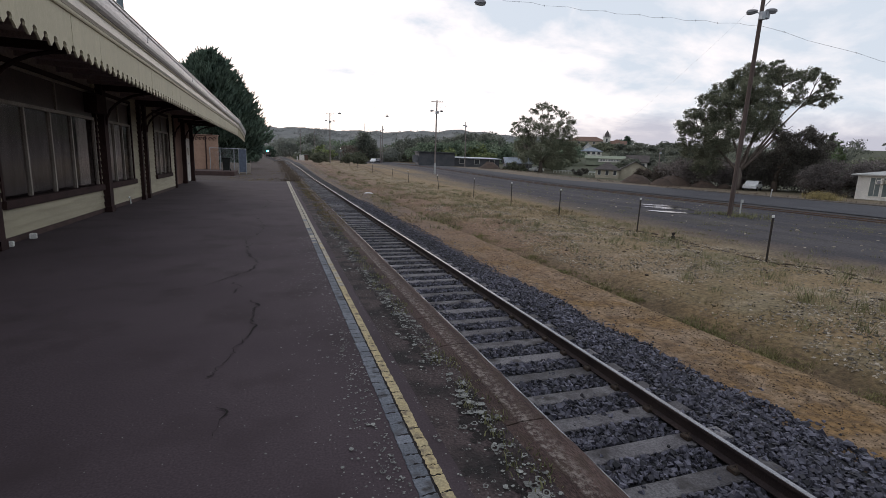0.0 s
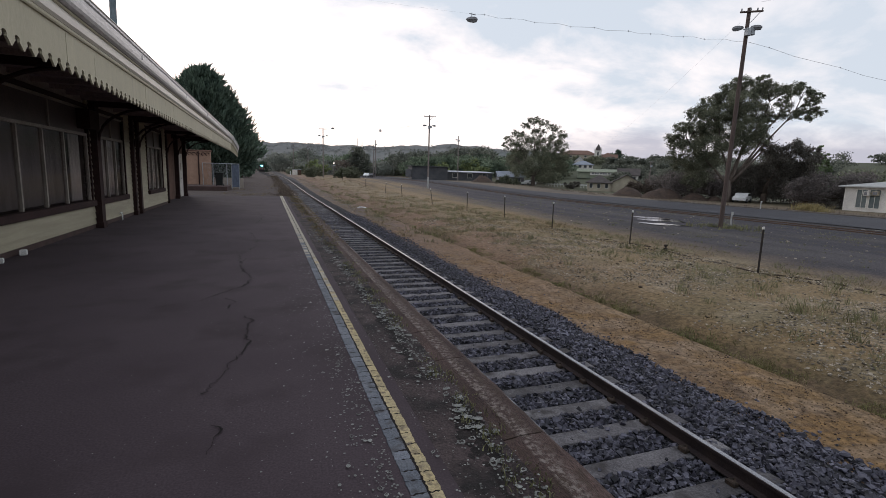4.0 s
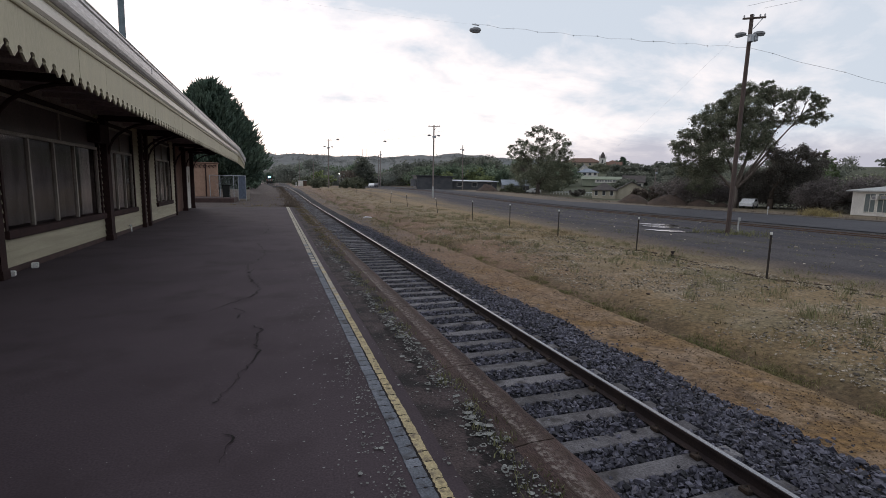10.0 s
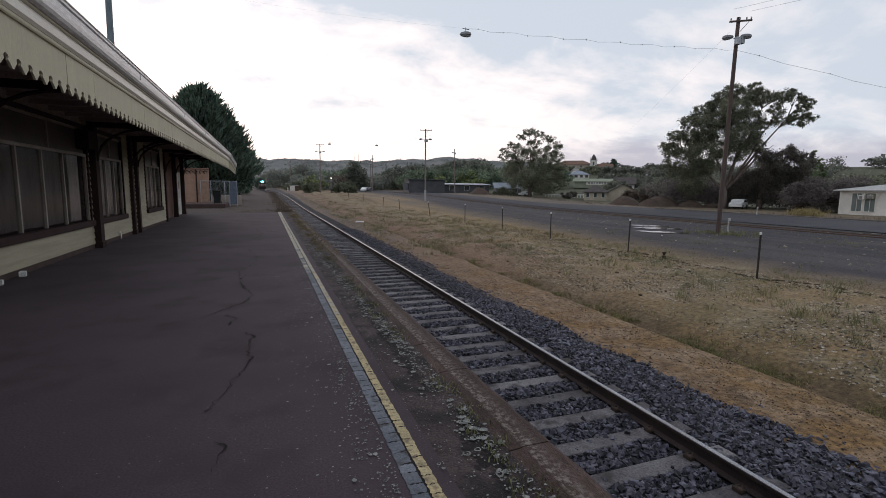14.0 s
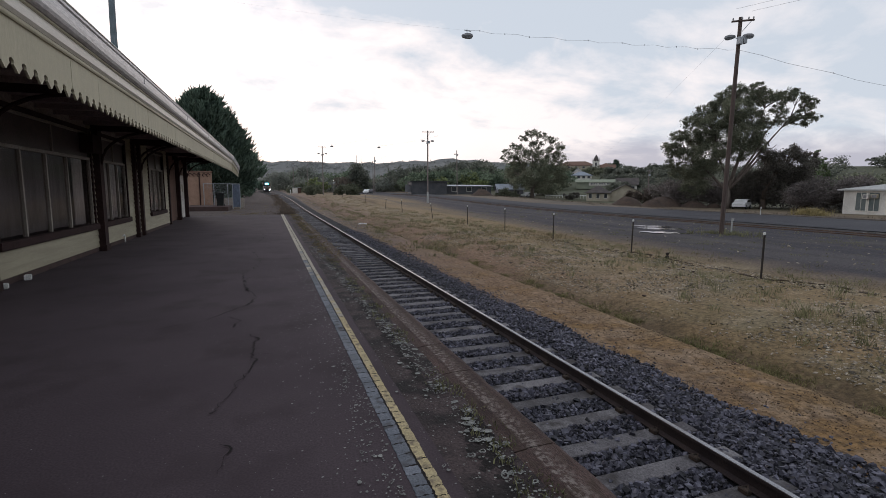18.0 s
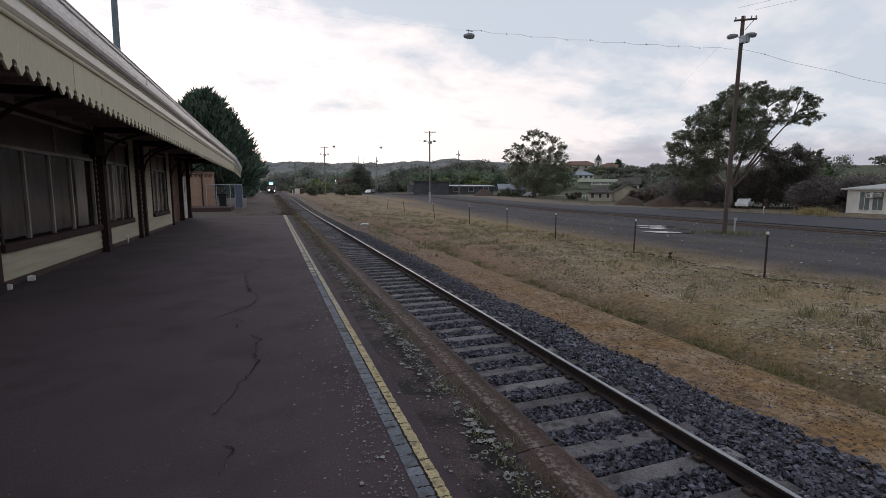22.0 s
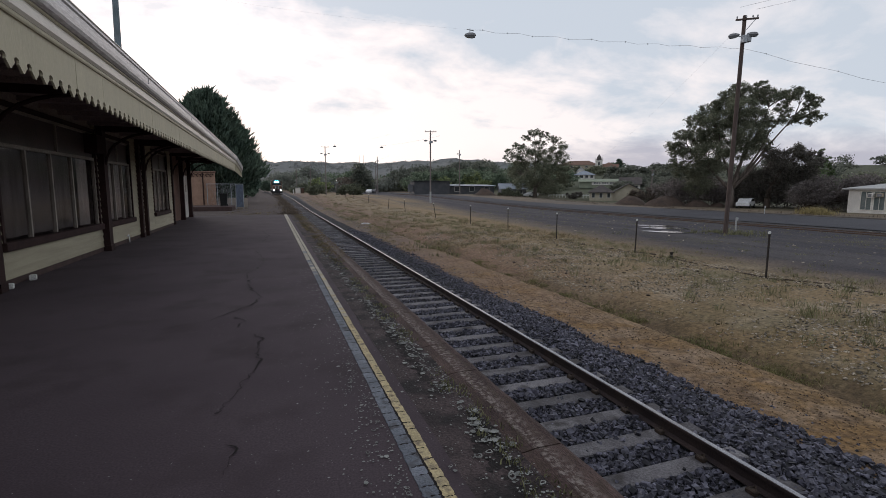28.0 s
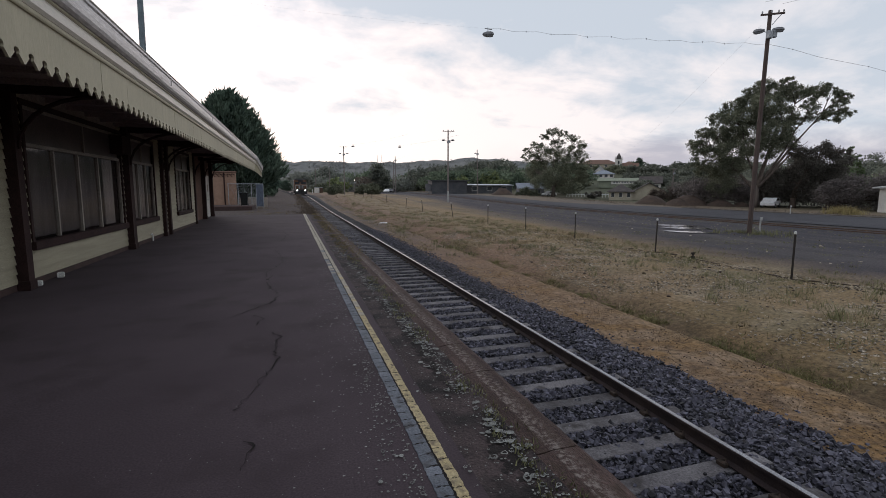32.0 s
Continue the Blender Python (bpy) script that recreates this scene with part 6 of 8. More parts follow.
for i, (x, y) in enumerate(((14.75, 17.0), (14.67, 23.1), (15.0, 29.6), (14.65, 35.4), (14.5, 43.6), (14.7, 55.5), (14.7, 64.4), (14.9, 79.6), (15, 95.5), (15, 107))):
    copy_thing(picket, pose(x, y, ground_z(x, y), RND.uniform(-2, 2), (0, 0, 0, 0, -8, -6, 5, 0, 0, 0)[i], 0))

# broken dark timber rail lying along the old fence line
fallen = thing("fallen_fence_rail", "dark rotten timber rail lying broken along the fence line", "fence rail")
lie = [(14.9, 19.0), (15.05, 15.4), (14.95, 13.4), (14.72, 11.9), (14.62, 10.9), (15.0, 10.2), (15.25, 9.2), (15.12, 7.9), (15.2, 6.4), (15.0, 5.0)]
for (x0, y0), (x1, y1) in zip(lie, lie[1:]):
    L = math.hypot(x1 - x0, y1 - y0)
    u = RND.uniform(0.0, 0.15)
    while u < L - 0.15:
        ln = min(RND.uniform(0.10, 0.45), L - u)
        q = (u + ln / 2) / L
        x, y = x0 + (x1 - x0) * q, y0 + (y1 - y0) * q
        s = Shape().box(-0.028, 0.028, -ln / 2, ln / 2, -0.03, RND.uniform(0.008, 0.032), 0.008)
        s.v = [(a + RND.uniform(-0.015, 0.015), b + RND.uniform(-0.03, 0.03), c + RND.uniform(-0.01, 0.012)) for a, b, c in s.v]
        part("rail_piece", s, M["bark_dark"], fallen, at=pose(x, y, ground_z(x, y) + 0.01, RND.uniform(-3, 3), RND.uniform(-12, 12), -math.degrees(math.atan2(x1 - x0, y1 - y0)) + RND.uniform(-6, 6)))
        u += ln + RND.uniform(0.02, 0.40)

# ---- yard, street, kerb ----
road = new("road")
tagged(road, "wide dark asphalt street beyond the yard", "road", kind="structure")
v, f = [], []
ry = list(np.arange(-300, 420, 6.0))
for y in ry:
    for q in np.linspace(0, 1, 8):
        x = 38.5 + q * (14.0 - 7.2 * smooth01((y - 60) / 16))
        v.append((x, y, ground_z(x, y) + 0.05 + 0.10 * (1 - (2 * q - 1) ** 2)))
f = [(j * 8 + i, j * 8 + i + 1, j * 8 + 9 + i, j * 8 + 8 + i) for j in range(len(ry) - 1) for i in range(7)]
part("road_surface", raw("road_surface", v, f, M["road"], True), None, road)
kerb = thing("kerb", "pale worn concrete kerb along the street", "kerb", kind="structure")
for y in np.arange(-40, 56, 8.0):
    s = Shape().profile([(-0.18, -0.25), (-0.18, 0.12), (-0.14, 0.16), (0.16, 0.16), (0.16, -0.25)], [(53.0, y, ground_z(53, y)), (53.0, y + 7.97, ground_z(53, y + 7.97))])
    part("kerb_stone", s, M["kerb"], kerb)
siding = thing("old_siding", "disused rusty siding rails sunk in the yard", "railway track", kind="structure")
for x in (34.4, 35.9):
    pts = [(x, y, ground_z(x, y) + 0.07) for y in np.arange(-40, 150, 8.0)]
    part("rail", Shape().profile([(-0.035, -0.16), (-0.035, 0), (0.035, 0), (0.035, -0.16)], pts), M["rust"], siding)
p = np.array([(x, y, ground_z(x, y)) for x, y in zip(rng.normal(35.1, 0.9, 450), rng.uniform(-5, 90, 450))])
g = new("siding_grass", blades("siding_grass", p, rng.uniform(0.04, 0.18, len(p)), M["bank_grass"], 7, 0.12, 0.5, 0.012))
tagged(g, "dry grass along the disused siding", "grass", kind="stuff")
p = np.array([(x, y, ground_z(x, y)) for x, y in zip(rng.normal(56.0, 1.6, 420), rng.uniform(0, 130, 420))])
g = new("verge_grass", blades("verge_grass", p, rng.uniform(0.10, 0.35, len(p)), M["bank_grass"], 8, 0.25, 0.5, 0.02))
tagged(g, "dry straw grass on the verge past the street", "grass", kind="stuff")
# puddles: still water lying in hollows of the yard
pm = bpy.data.materials.new("water")
pm.use_nodes = True
pb = pm.node_tree.nodes["Principled BSDF"]
pb.inputs["Base Color"].default_value, pb.inputs["Roughness"].default_value, pb.inputs["IOR"].default_value = (0.05, 0.05, 0.05, 1), 0.06, 1.33
pb.inputs["Specular IOR Level"].default_value = 1.0
puddle = thing("puddle", "shallow rain puddle reflecting the sky in the yard", "puddle", kind="structure")
rt = math.sqrt(0.5)
for cx, cy, ra, rb in ((27.35, 29.4, 1.7, 0.95), (26.3, 27.4, 1.7, 1.1), (23.9, 24.5, 1.5, 0.75), (37.6, 20.4, 1.2, 0.4)):
    step, v, f, at = 0.11, [], [], {}
    zz = max(ground_z(cx + u, cy + w) for u in (-1, 0, 1) for w in (-1, 0, 1)) + 0.012

    def wet(u, w):
        """Water where the hollow is deep enough: an oval with a ragged rim and dry islands."""
        x, y = cx + u, cy + w
        a, b = (u - w) * rt / ra, (u + w) * rt / rb
        return 1 - a * a - b * b + 0.75 * noise.noise(Vector((x * 1.1, y * 1.1, 2))) + 0.55 * noise.noise(Vector((x * 2.7, y * 2.7, 5))) > 0.28

    def corner(i, j):
        if (i, j) not in at:
            at[i, j] = len(v)
            v.append((cx + i * step + 0.04 * noise.noise(Vector((i, j, 1.5))), cy + j * step + 0.04 * noise.noise(Vector((i, j, 7.5))), zz))
        return at[i, j]

    k = int(2.4 / step)
    for i in range(-k, k):
        for j in range(-k, k):
            if wet(i * step, j * step):
                f.append((corner(i, j), corner(i + 1, j), corner(i + 1, j + 1), corner(i, j + 1)))
    part("water", raw("water", v, f, pm), None, puddle)
for x, y, h in ((28.5, 23.6, 0.95), (52.0, 39.6, 0.95)):
    mp = thing("marker_post", "short white marker post beside the yard", "marker post", pose(x, y, ground_z(x, y)), "white marker posts")
    part("stem", Shape().box(-0.038, 0.038, -0.03, 0.03, -0.1, h, 0.01), M["post_grey"], mp)
    part("plate", Shape().box(-0.10, 0.10, -0.06, -0.042, h - 0.2, h, 0.005), M["post_grey"], mp)
st = part("steel_stump", Shape().box(-0.05, 0.05, -0.05, 0.05, -0.05, 0.12).add([(-0.12, 0, 0.26), (0.12, 0, 0.26), (0.05, 0.05, 0.06), (-0.05, -0.05, 0.06)], [(0, 1, 2, 3)]), M["picket"])
st.matrix_basis = pose(15.0, 15.2, ground_z(15.0, 15.2))
tagged(st, "dark bent steel stump in the field", "stump")
bg = part("plastic_bag", Shape().tube([(0, 0, 0.0), (0.25, 0.1, 0.10), (0.6, 0.05, 0.12), (0.95, -0.1, 0.08), (1.15, -0.12, 0.0)], [0.05, 0.13, 0.10, 0.13, 0.04], 8), M["bag_white"])
bg.matrix_basis = pose(6.75, 39.5, ground_z(7.2, 39.5) + 0.10, 0, 0, -25) @ Matrix.Diagonal((0.66, 0.5, 0.42, 1))
tagged(bg, "scrap of white plastic lying on the bank", "litter")


# ---- trees ----
def foliage(name, blobs, leaves, size, mat, sub=10, tight=0.28, droop=0.0):
    """Leaf sprays: each blob (x, y, z, rx, ry, rz) holds smaller clumps set mostly near its skin, with gaps between them."""
    vs = []
    vol = [b[3] * b[4] * b[5] for b in blobs]
    total = sum(v ** 0.75 for v in vol)
    for b, v in zip(blobs, vol):
        n = int(leaves * v ** 0.75 / total)
        k = max(3, int(sub * v ** 0.45))
        d = rng.standard_normal((k, 3))
        d /= np.linalg.norm(d, axis=1, keepdims=True)
        c = np.array(b[:3]) + d * (rng.uniform(0.45, 1.0, (k, 1)) ** 0.6) * np.array(b[3:])
        r = tight * (v ** (1 / 3)) * rng.uniform(0.6, 1.3, k)
        w = rng.integers(0, k, n)
        off = rng.standard_normal((n, 3)) * np.array([0.62, 0.62, 0.42])
        p = c[w] + off * r[w][:, None]
        p[:, 2] -= droop * np.abs(rng.standard_normal(n)) * r[w]
        vs.append(p)
    p = np.concatenate(vs)
    n = len(p)
    a = rng.standard_normal((n, 3))
    a /= np.linalg.norm(a, axis=1, keepdims=True)
    b = np.cross(a, rng.standard_normal((n, 3)))
    b /= np.linalg.norm(b, axis=1, keepdims=True)
    s = (size * rng.uniform(0.55, 1.4, n))[:, None]
    a, b = a * s, b * s * 0.55
    v = np.stack([p - a, p - b * 0.9 + a * 0.1, p + a, p + b + a * 0.1], 1)
    return raw(name, v.reshape(-1, 3), np.arange(4 * n).reshape(n, 4), mat)


def limbs(s, base, tips, r0, bend=0.15, sides=7, rnd=RND):
    for tip in tips:
        a, b = Vector(base), Vector(tip)
        L = (b - a).length
        mid = a.lerp(b, 0.45) + Vector((rnd.uniform(-1, 1), rnd.uniform(-1, 1), rnd.uniform(0, 1))) * bend * L
        pts = [a, a.lerp(mid, 0.5) + Vector((0, 0, 0.03 * L)), mid, mid.lerp(b, 0.55), b]
        s.tube(pts, [r0, r0 * 0.85, r0 * 0.62, r0 * 0.4, r0 * 0.12], sides)


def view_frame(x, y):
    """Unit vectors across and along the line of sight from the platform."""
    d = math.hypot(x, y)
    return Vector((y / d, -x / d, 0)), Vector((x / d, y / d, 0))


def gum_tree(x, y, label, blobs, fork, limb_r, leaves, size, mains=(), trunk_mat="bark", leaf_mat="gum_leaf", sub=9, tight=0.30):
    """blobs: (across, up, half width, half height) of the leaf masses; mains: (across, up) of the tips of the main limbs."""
    z = ground_z(x, y) - 0.1
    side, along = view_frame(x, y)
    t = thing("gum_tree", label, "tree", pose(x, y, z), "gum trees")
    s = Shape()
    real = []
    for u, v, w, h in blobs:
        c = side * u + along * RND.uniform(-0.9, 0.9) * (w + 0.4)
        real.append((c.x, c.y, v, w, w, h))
    s.tube([(0, 0, 0), (0.1, 0, fork * 0.5), (0, 0, fork)], [limb_r * 1.3, limb_r, limb_r * 0.9], 10)
    nodes = [Vector((0, 0, fork))]
    for u, v in mains or [(b[0], b[1]) for b in blobs[:5]]:
        tip = side * u + along * RND.uniform(-1.5, 1.5) + Vector((0, 0, v))
        a = Vector((0, 0, fork * 0.8))
        pts = [a]
        for q in (0.25, 0.5, 0.75, 1.0):
            pts.append(a.lerp(tip, q) + Vector((RND.uniform(-0.35, 0.35), RND.uniform(-0.35, 0.35), 0.6 * math.sin(math.pi * q) * RND.uniform(-0.2, 1.0))))
        s.tube(pts, [limb_r * 0.5, limb_r * 0.36, limb_r * 0.26, limb_r * 0.16, limb_r * 0.05], 7)
        nodes += [pts[2], pts[3], pts[2].lerp(pts[3], 0.5), pts[3].lerp(pts[4], 0.5)]
    for b in real:
        c = Vector(b[:3])
        low = [n for n in nodes if n.z < c.z + 0.3] or nodes
        root = min(low, key=lambda n: (n - c).length)
        limbs(s, root, [c], limb_r * 0.17, 0.08, 5)
        limbs(s, root.lerp(c, 0.55), [c + Vector((RND.uniform(-0.9, 0.9) * b[3], RND.uniform(-0.9, 0.9) * b[4], RND.uniform(-0.1, 0.8) * b[5])) for _ in range(4)], limb_r * 0.09, 0.1, 4)
    part("trunk", s, M[trunk_mat], t, smooth=True)
    part("crown", foliage("crown", real, leaves, size, M[leaf_mat], sub, tight, 0.6), None, t)
    return t


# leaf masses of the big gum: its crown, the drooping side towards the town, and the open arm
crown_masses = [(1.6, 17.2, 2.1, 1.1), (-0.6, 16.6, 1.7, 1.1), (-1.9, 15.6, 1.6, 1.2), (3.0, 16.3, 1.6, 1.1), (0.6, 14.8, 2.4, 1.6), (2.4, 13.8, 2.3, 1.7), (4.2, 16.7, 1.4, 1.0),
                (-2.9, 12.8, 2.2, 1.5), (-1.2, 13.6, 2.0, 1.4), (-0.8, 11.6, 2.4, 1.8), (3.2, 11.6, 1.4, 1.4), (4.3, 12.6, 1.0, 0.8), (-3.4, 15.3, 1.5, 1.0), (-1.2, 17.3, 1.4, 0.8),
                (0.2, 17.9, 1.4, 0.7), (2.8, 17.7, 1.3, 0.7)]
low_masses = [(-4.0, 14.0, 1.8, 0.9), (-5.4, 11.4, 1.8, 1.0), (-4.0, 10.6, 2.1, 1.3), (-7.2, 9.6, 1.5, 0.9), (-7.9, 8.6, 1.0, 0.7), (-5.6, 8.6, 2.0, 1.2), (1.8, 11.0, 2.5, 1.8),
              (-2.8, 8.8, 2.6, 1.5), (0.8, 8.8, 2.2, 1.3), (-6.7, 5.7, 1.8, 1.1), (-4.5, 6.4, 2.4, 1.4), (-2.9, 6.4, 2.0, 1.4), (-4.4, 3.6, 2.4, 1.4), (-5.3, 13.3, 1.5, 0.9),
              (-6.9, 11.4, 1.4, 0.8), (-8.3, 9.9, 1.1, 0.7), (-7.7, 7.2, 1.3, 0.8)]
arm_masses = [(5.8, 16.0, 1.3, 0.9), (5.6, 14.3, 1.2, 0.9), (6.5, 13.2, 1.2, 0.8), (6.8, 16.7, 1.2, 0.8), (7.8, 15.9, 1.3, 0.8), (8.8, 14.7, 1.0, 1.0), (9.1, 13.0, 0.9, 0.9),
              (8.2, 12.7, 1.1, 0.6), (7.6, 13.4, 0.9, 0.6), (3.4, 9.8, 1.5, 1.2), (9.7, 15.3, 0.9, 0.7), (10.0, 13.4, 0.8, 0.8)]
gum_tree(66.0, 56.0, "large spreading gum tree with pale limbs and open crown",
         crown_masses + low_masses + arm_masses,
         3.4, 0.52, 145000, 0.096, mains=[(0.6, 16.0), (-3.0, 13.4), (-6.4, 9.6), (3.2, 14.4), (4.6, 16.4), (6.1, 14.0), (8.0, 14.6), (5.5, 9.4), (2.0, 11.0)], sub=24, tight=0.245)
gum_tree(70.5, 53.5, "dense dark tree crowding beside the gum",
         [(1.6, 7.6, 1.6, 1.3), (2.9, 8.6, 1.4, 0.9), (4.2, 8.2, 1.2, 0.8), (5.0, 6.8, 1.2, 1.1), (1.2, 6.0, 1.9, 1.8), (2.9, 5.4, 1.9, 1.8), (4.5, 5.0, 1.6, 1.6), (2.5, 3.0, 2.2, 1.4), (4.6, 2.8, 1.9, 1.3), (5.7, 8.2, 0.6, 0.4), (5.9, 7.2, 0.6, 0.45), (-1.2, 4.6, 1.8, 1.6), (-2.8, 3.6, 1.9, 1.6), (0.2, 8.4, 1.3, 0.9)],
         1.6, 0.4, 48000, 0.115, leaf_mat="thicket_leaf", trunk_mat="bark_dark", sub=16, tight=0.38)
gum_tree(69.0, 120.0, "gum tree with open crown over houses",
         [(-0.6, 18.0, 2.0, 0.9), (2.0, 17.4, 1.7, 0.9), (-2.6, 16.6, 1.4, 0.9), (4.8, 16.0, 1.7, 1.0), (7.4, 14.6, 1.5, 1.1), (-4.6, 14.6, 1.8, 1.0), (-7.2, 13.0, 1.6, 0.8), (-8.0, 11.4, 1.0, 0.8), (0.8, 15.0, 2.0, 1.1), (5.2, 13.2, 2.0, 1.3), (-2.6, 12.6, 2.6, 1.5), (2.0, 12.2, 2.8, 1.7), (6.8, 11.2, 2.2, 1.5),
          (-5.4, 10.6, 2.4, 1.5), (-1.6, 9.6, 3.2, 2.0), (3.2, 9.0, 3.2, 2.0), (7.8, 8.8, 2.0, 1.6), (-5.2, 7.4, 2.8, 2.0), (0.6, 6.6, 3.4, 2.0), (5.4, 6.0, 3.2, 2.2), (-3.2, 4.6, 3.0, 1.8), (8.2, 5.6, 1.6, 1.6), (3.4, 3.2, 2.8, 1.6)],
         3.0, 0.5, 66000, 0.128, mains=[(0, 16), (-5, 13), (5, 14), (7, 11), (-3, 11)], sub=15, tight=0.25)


def conifer(x, y, h, r, label, dense=1.0):
    """Broad conifer: a tapered stem, rising limbs all round it, and upswept sprays with ragged tips."""
    z = ground_z(x, y) - 0.1
    t = thing("conifer_tree", label, "tree", pose(x, y, z), "conifers")
    s = Shape().tube([(0, 0, 0), (0, 0, h * 0.5), (0, 0, h * 0.97)], [h * 0.035, h * 0.02, 0.03], 8)
    prof = [(0.0, 0.36), (0.1, 0.55), (0.2, 0.70), (0.28, 0.90), (0.35, 1.0), (0.45, 0.90), (0.60, 0.69), (0.75, 0.50), (0.88, 0.31), (0.95, 0.20), (1.0, 0.06)]
    q = (np.arange(int(520 * dense)) + rng.random(int(520 * dense))) / int(520 * dense)
    rad = np.interp(q, [a for a, b in prof], [b for a, b in prof]) * r * rng.uniform(0.70, 1.16, len(q))
    ang = rng.uniform(0, 2 * math.pi, len(q))
    for k in range(0, len(q), 4):
        zz = h * q[k]
        tip = (math.cos(ang[k]) * rad[k] * 0.9, math.sin(ang[k]) * rad[k] * 0.9, zz)
        s.tube([(0, 0, max(0.2, zz - 0.35 * rad[k])), tip], [0.07, 0.02], 4, False)
    part("trunk", s, M["bark_dark"], t)
    per = 120
    n = len(q) * per
    f = rng.uniform(0.25, 1.0, n) ** 0.5
    A, Rr, Z = np.repeat(ang, per), np.repeat(rad, per), np.repeat(q * h, per)
    p = np.c_[np.cos(A) * Rr * f, np.sin(A) * Rr * f, Z - 0.35 * Rr * (1 - f)] + rng.normal(0, 1, (n, 3)).clip(-1.8, 1.8) * np.array([0.26, 0.26, 0.24])
    d = np.c_[np.cos(A), np.sin(A), 0.9 + 0.4 * np.repeat(q, per)] + rng.normal(0, 0.45, (n, 3))
    d /= np.linalg.norm(d, axis=1, keepdims=True)
    b = np.cross(d, rng.standard_normal(d.shape))
    b /= np.linalg.norm(b, axis=1, keepdims=True)
    L = (rng.uniform(0.25, 0.6, n) + rng.uniform(0.1, 0.75, n) * (f > 0.93))[:, None]
    v = np.stack([p - b * 0.05, p + d * L * 0.5 - b * 0.11, p + d * L + np.array([0, 0, 0.08]), p + d * L * 0.5 + b * 0.11], 1)
    part("crown", raw("crown", v.reshape(-1, 3), np.arange(4 * n).reshape(-1, 4), M["cypress_leaf"]), None, t)
    return t


conifer(-7.8, 72, 14.1, 6.9, "big dense dark green conifer with upswept branch tips")
conifer(-13.5, 84, 12.0, 6.0, "dark conifer behind the larger one", 0.4)


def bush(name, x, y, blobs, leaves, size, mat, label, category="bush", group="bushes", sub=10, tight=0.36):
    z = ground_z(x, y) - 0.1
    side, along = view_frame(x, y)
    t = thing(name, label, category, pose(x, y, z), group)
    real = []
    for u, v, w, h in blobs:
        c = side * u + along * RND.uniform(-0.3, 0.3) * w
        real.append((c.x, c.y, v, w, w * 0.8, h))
    s = Shape()
    limbs(s, (0, 0, 0), [(b[0], b[1], b[2]) for b in real], 0.06 + 0.02 * max(b[5] for b in real), 0.08, 5)
    part("trunk", s, M["bark_dark"], t)
    part("crown", foliage("crown", real, leaves, size, M[mat], sub, tight), None, t)
    return t


bush("tree", -5.6, 118, [(-1, 4.6, 2.6, 2.2), (0.8, 3.4, 2.2, 1.8), (-3, 3, 3.0, 2.4), (0.5, 1.6, 2.2, 1.4)], 6000, 0.28, "cypress_leaf", "dark leafy tree beside the line", "tree", "trees")
bush("bush", -3.0, 346, [(-0.5, 4.6, 3.2, 2.4), (2.6, 3.4, 2.6, 2.2), (-3.0, 3.4, 2.4, 2.2), (0.5, 2.0, 4.2, 1.8)], 9000, 0.26, "cypress_leaf", "dark bushy trees where the line bends out of sight")
bush("bush", 12.2, 205, [(0, 1.6, 3.4, 1.8), (3.0, 1.2, 2.6, 1.4), (-3, 1.0, 2.4, 1.2)], 3500, 0.3, "bush_leaf", "rounded grey-green bush beside the line")
for x, y, w, h in ((59.8, 119, 1.6, 1.2), (62.0, 118, 1.3, 1.0), (10.2, 130, 0.9, 1.7), (17.6, 133, 0.95, 2.0), (20.4, 131, 0.9, 1.8), (22.0, 133, 1.0, 1.9), (24.6, 170, 2.6, 1.9), (13.5, 155, 2.4, 2.2), (28, 180, 3, 2.2)):
    bush("bush", x, y, [(0, h * 0.75, w, h * 0.8), (w * 0.7, h * 0.5, w * 0.7, h * 0.55), (-w * 0.7, h * 0.5, w * 0.7, h * 0.55)], 2200, 0.2, "bush_leaf", "dense low green bush")
bush("bush", 73.0, 72.0, [(-2.0, 2.6, 2.4, 2.0), (1.2, 3.2, 2.4, 2.0), (4.0, 3.0, 2.6, 2.4), (6.8, 2.4, 2.4, 2.0)], 24000, 0.122, "thicket_leaf", "dark brown-green thicket under the gum tree")
bush("bush", 69.5, 77.0, [(-2.2, 1.5, 1.8, 1.3), (0.2, 1.9, 1.9, 1.5), (2.2, 1.6, 1.7, 1.3)], 20000, 0.10, "brown_bush", "dry brown shrubs behind the earth mounds")
bush("bush", 77.0, 112.0, [(-1.5, 0.9, 1.3, 0.8), (0.4, 1.1, 1.2, 0.9)], 3000, 0.16, "thicket_leaf", "dark low bush before the cottage")
bush("bush", 67.0, 46.5, [(3.4, 2.4, 2.4, 2.0), (6.0, 2.6, 2.2, 1.8), (0.8, 2.2, 2.2, 1.8), (7.4, 1.8, 1.8, 1.6), (4.6, 1.2, 2.6, 1.1)], 30000, 0.112, "haze_leaf", "grey-brown thicket beside the white house")
bush("tree", 96, 50, [(3.5, 3.0, 2.4, 1.6), (7, 4.6, 3.0, 1.8), (11, 6.2, 3.4, 2.2), (15, 6.4, 3.6, 2.4), (6, 2.6, 3.4, 2), (12, 3, 5, 2.4)], 30000, 0.15, "gum_leaf", "broad green tree behind the white house", "tree", "trees")
for x, y, h in ((103.5, 68, 10.6), (110, 70.5, 9.4)):
    bush("poplar_tree", x, y, [(0, h * q, 1.5 * math.sin(math.pi * min(0.95, q + 0.12)) + 0.3, h * 0.11) for q in (0.25, 0.4, 0.55, 0.7, 0.83, 0.94)], 3500, 0.22, "poplar_leaf", "slim upright poplar with pale leaves", "tree", "trees", 12, 0.3)
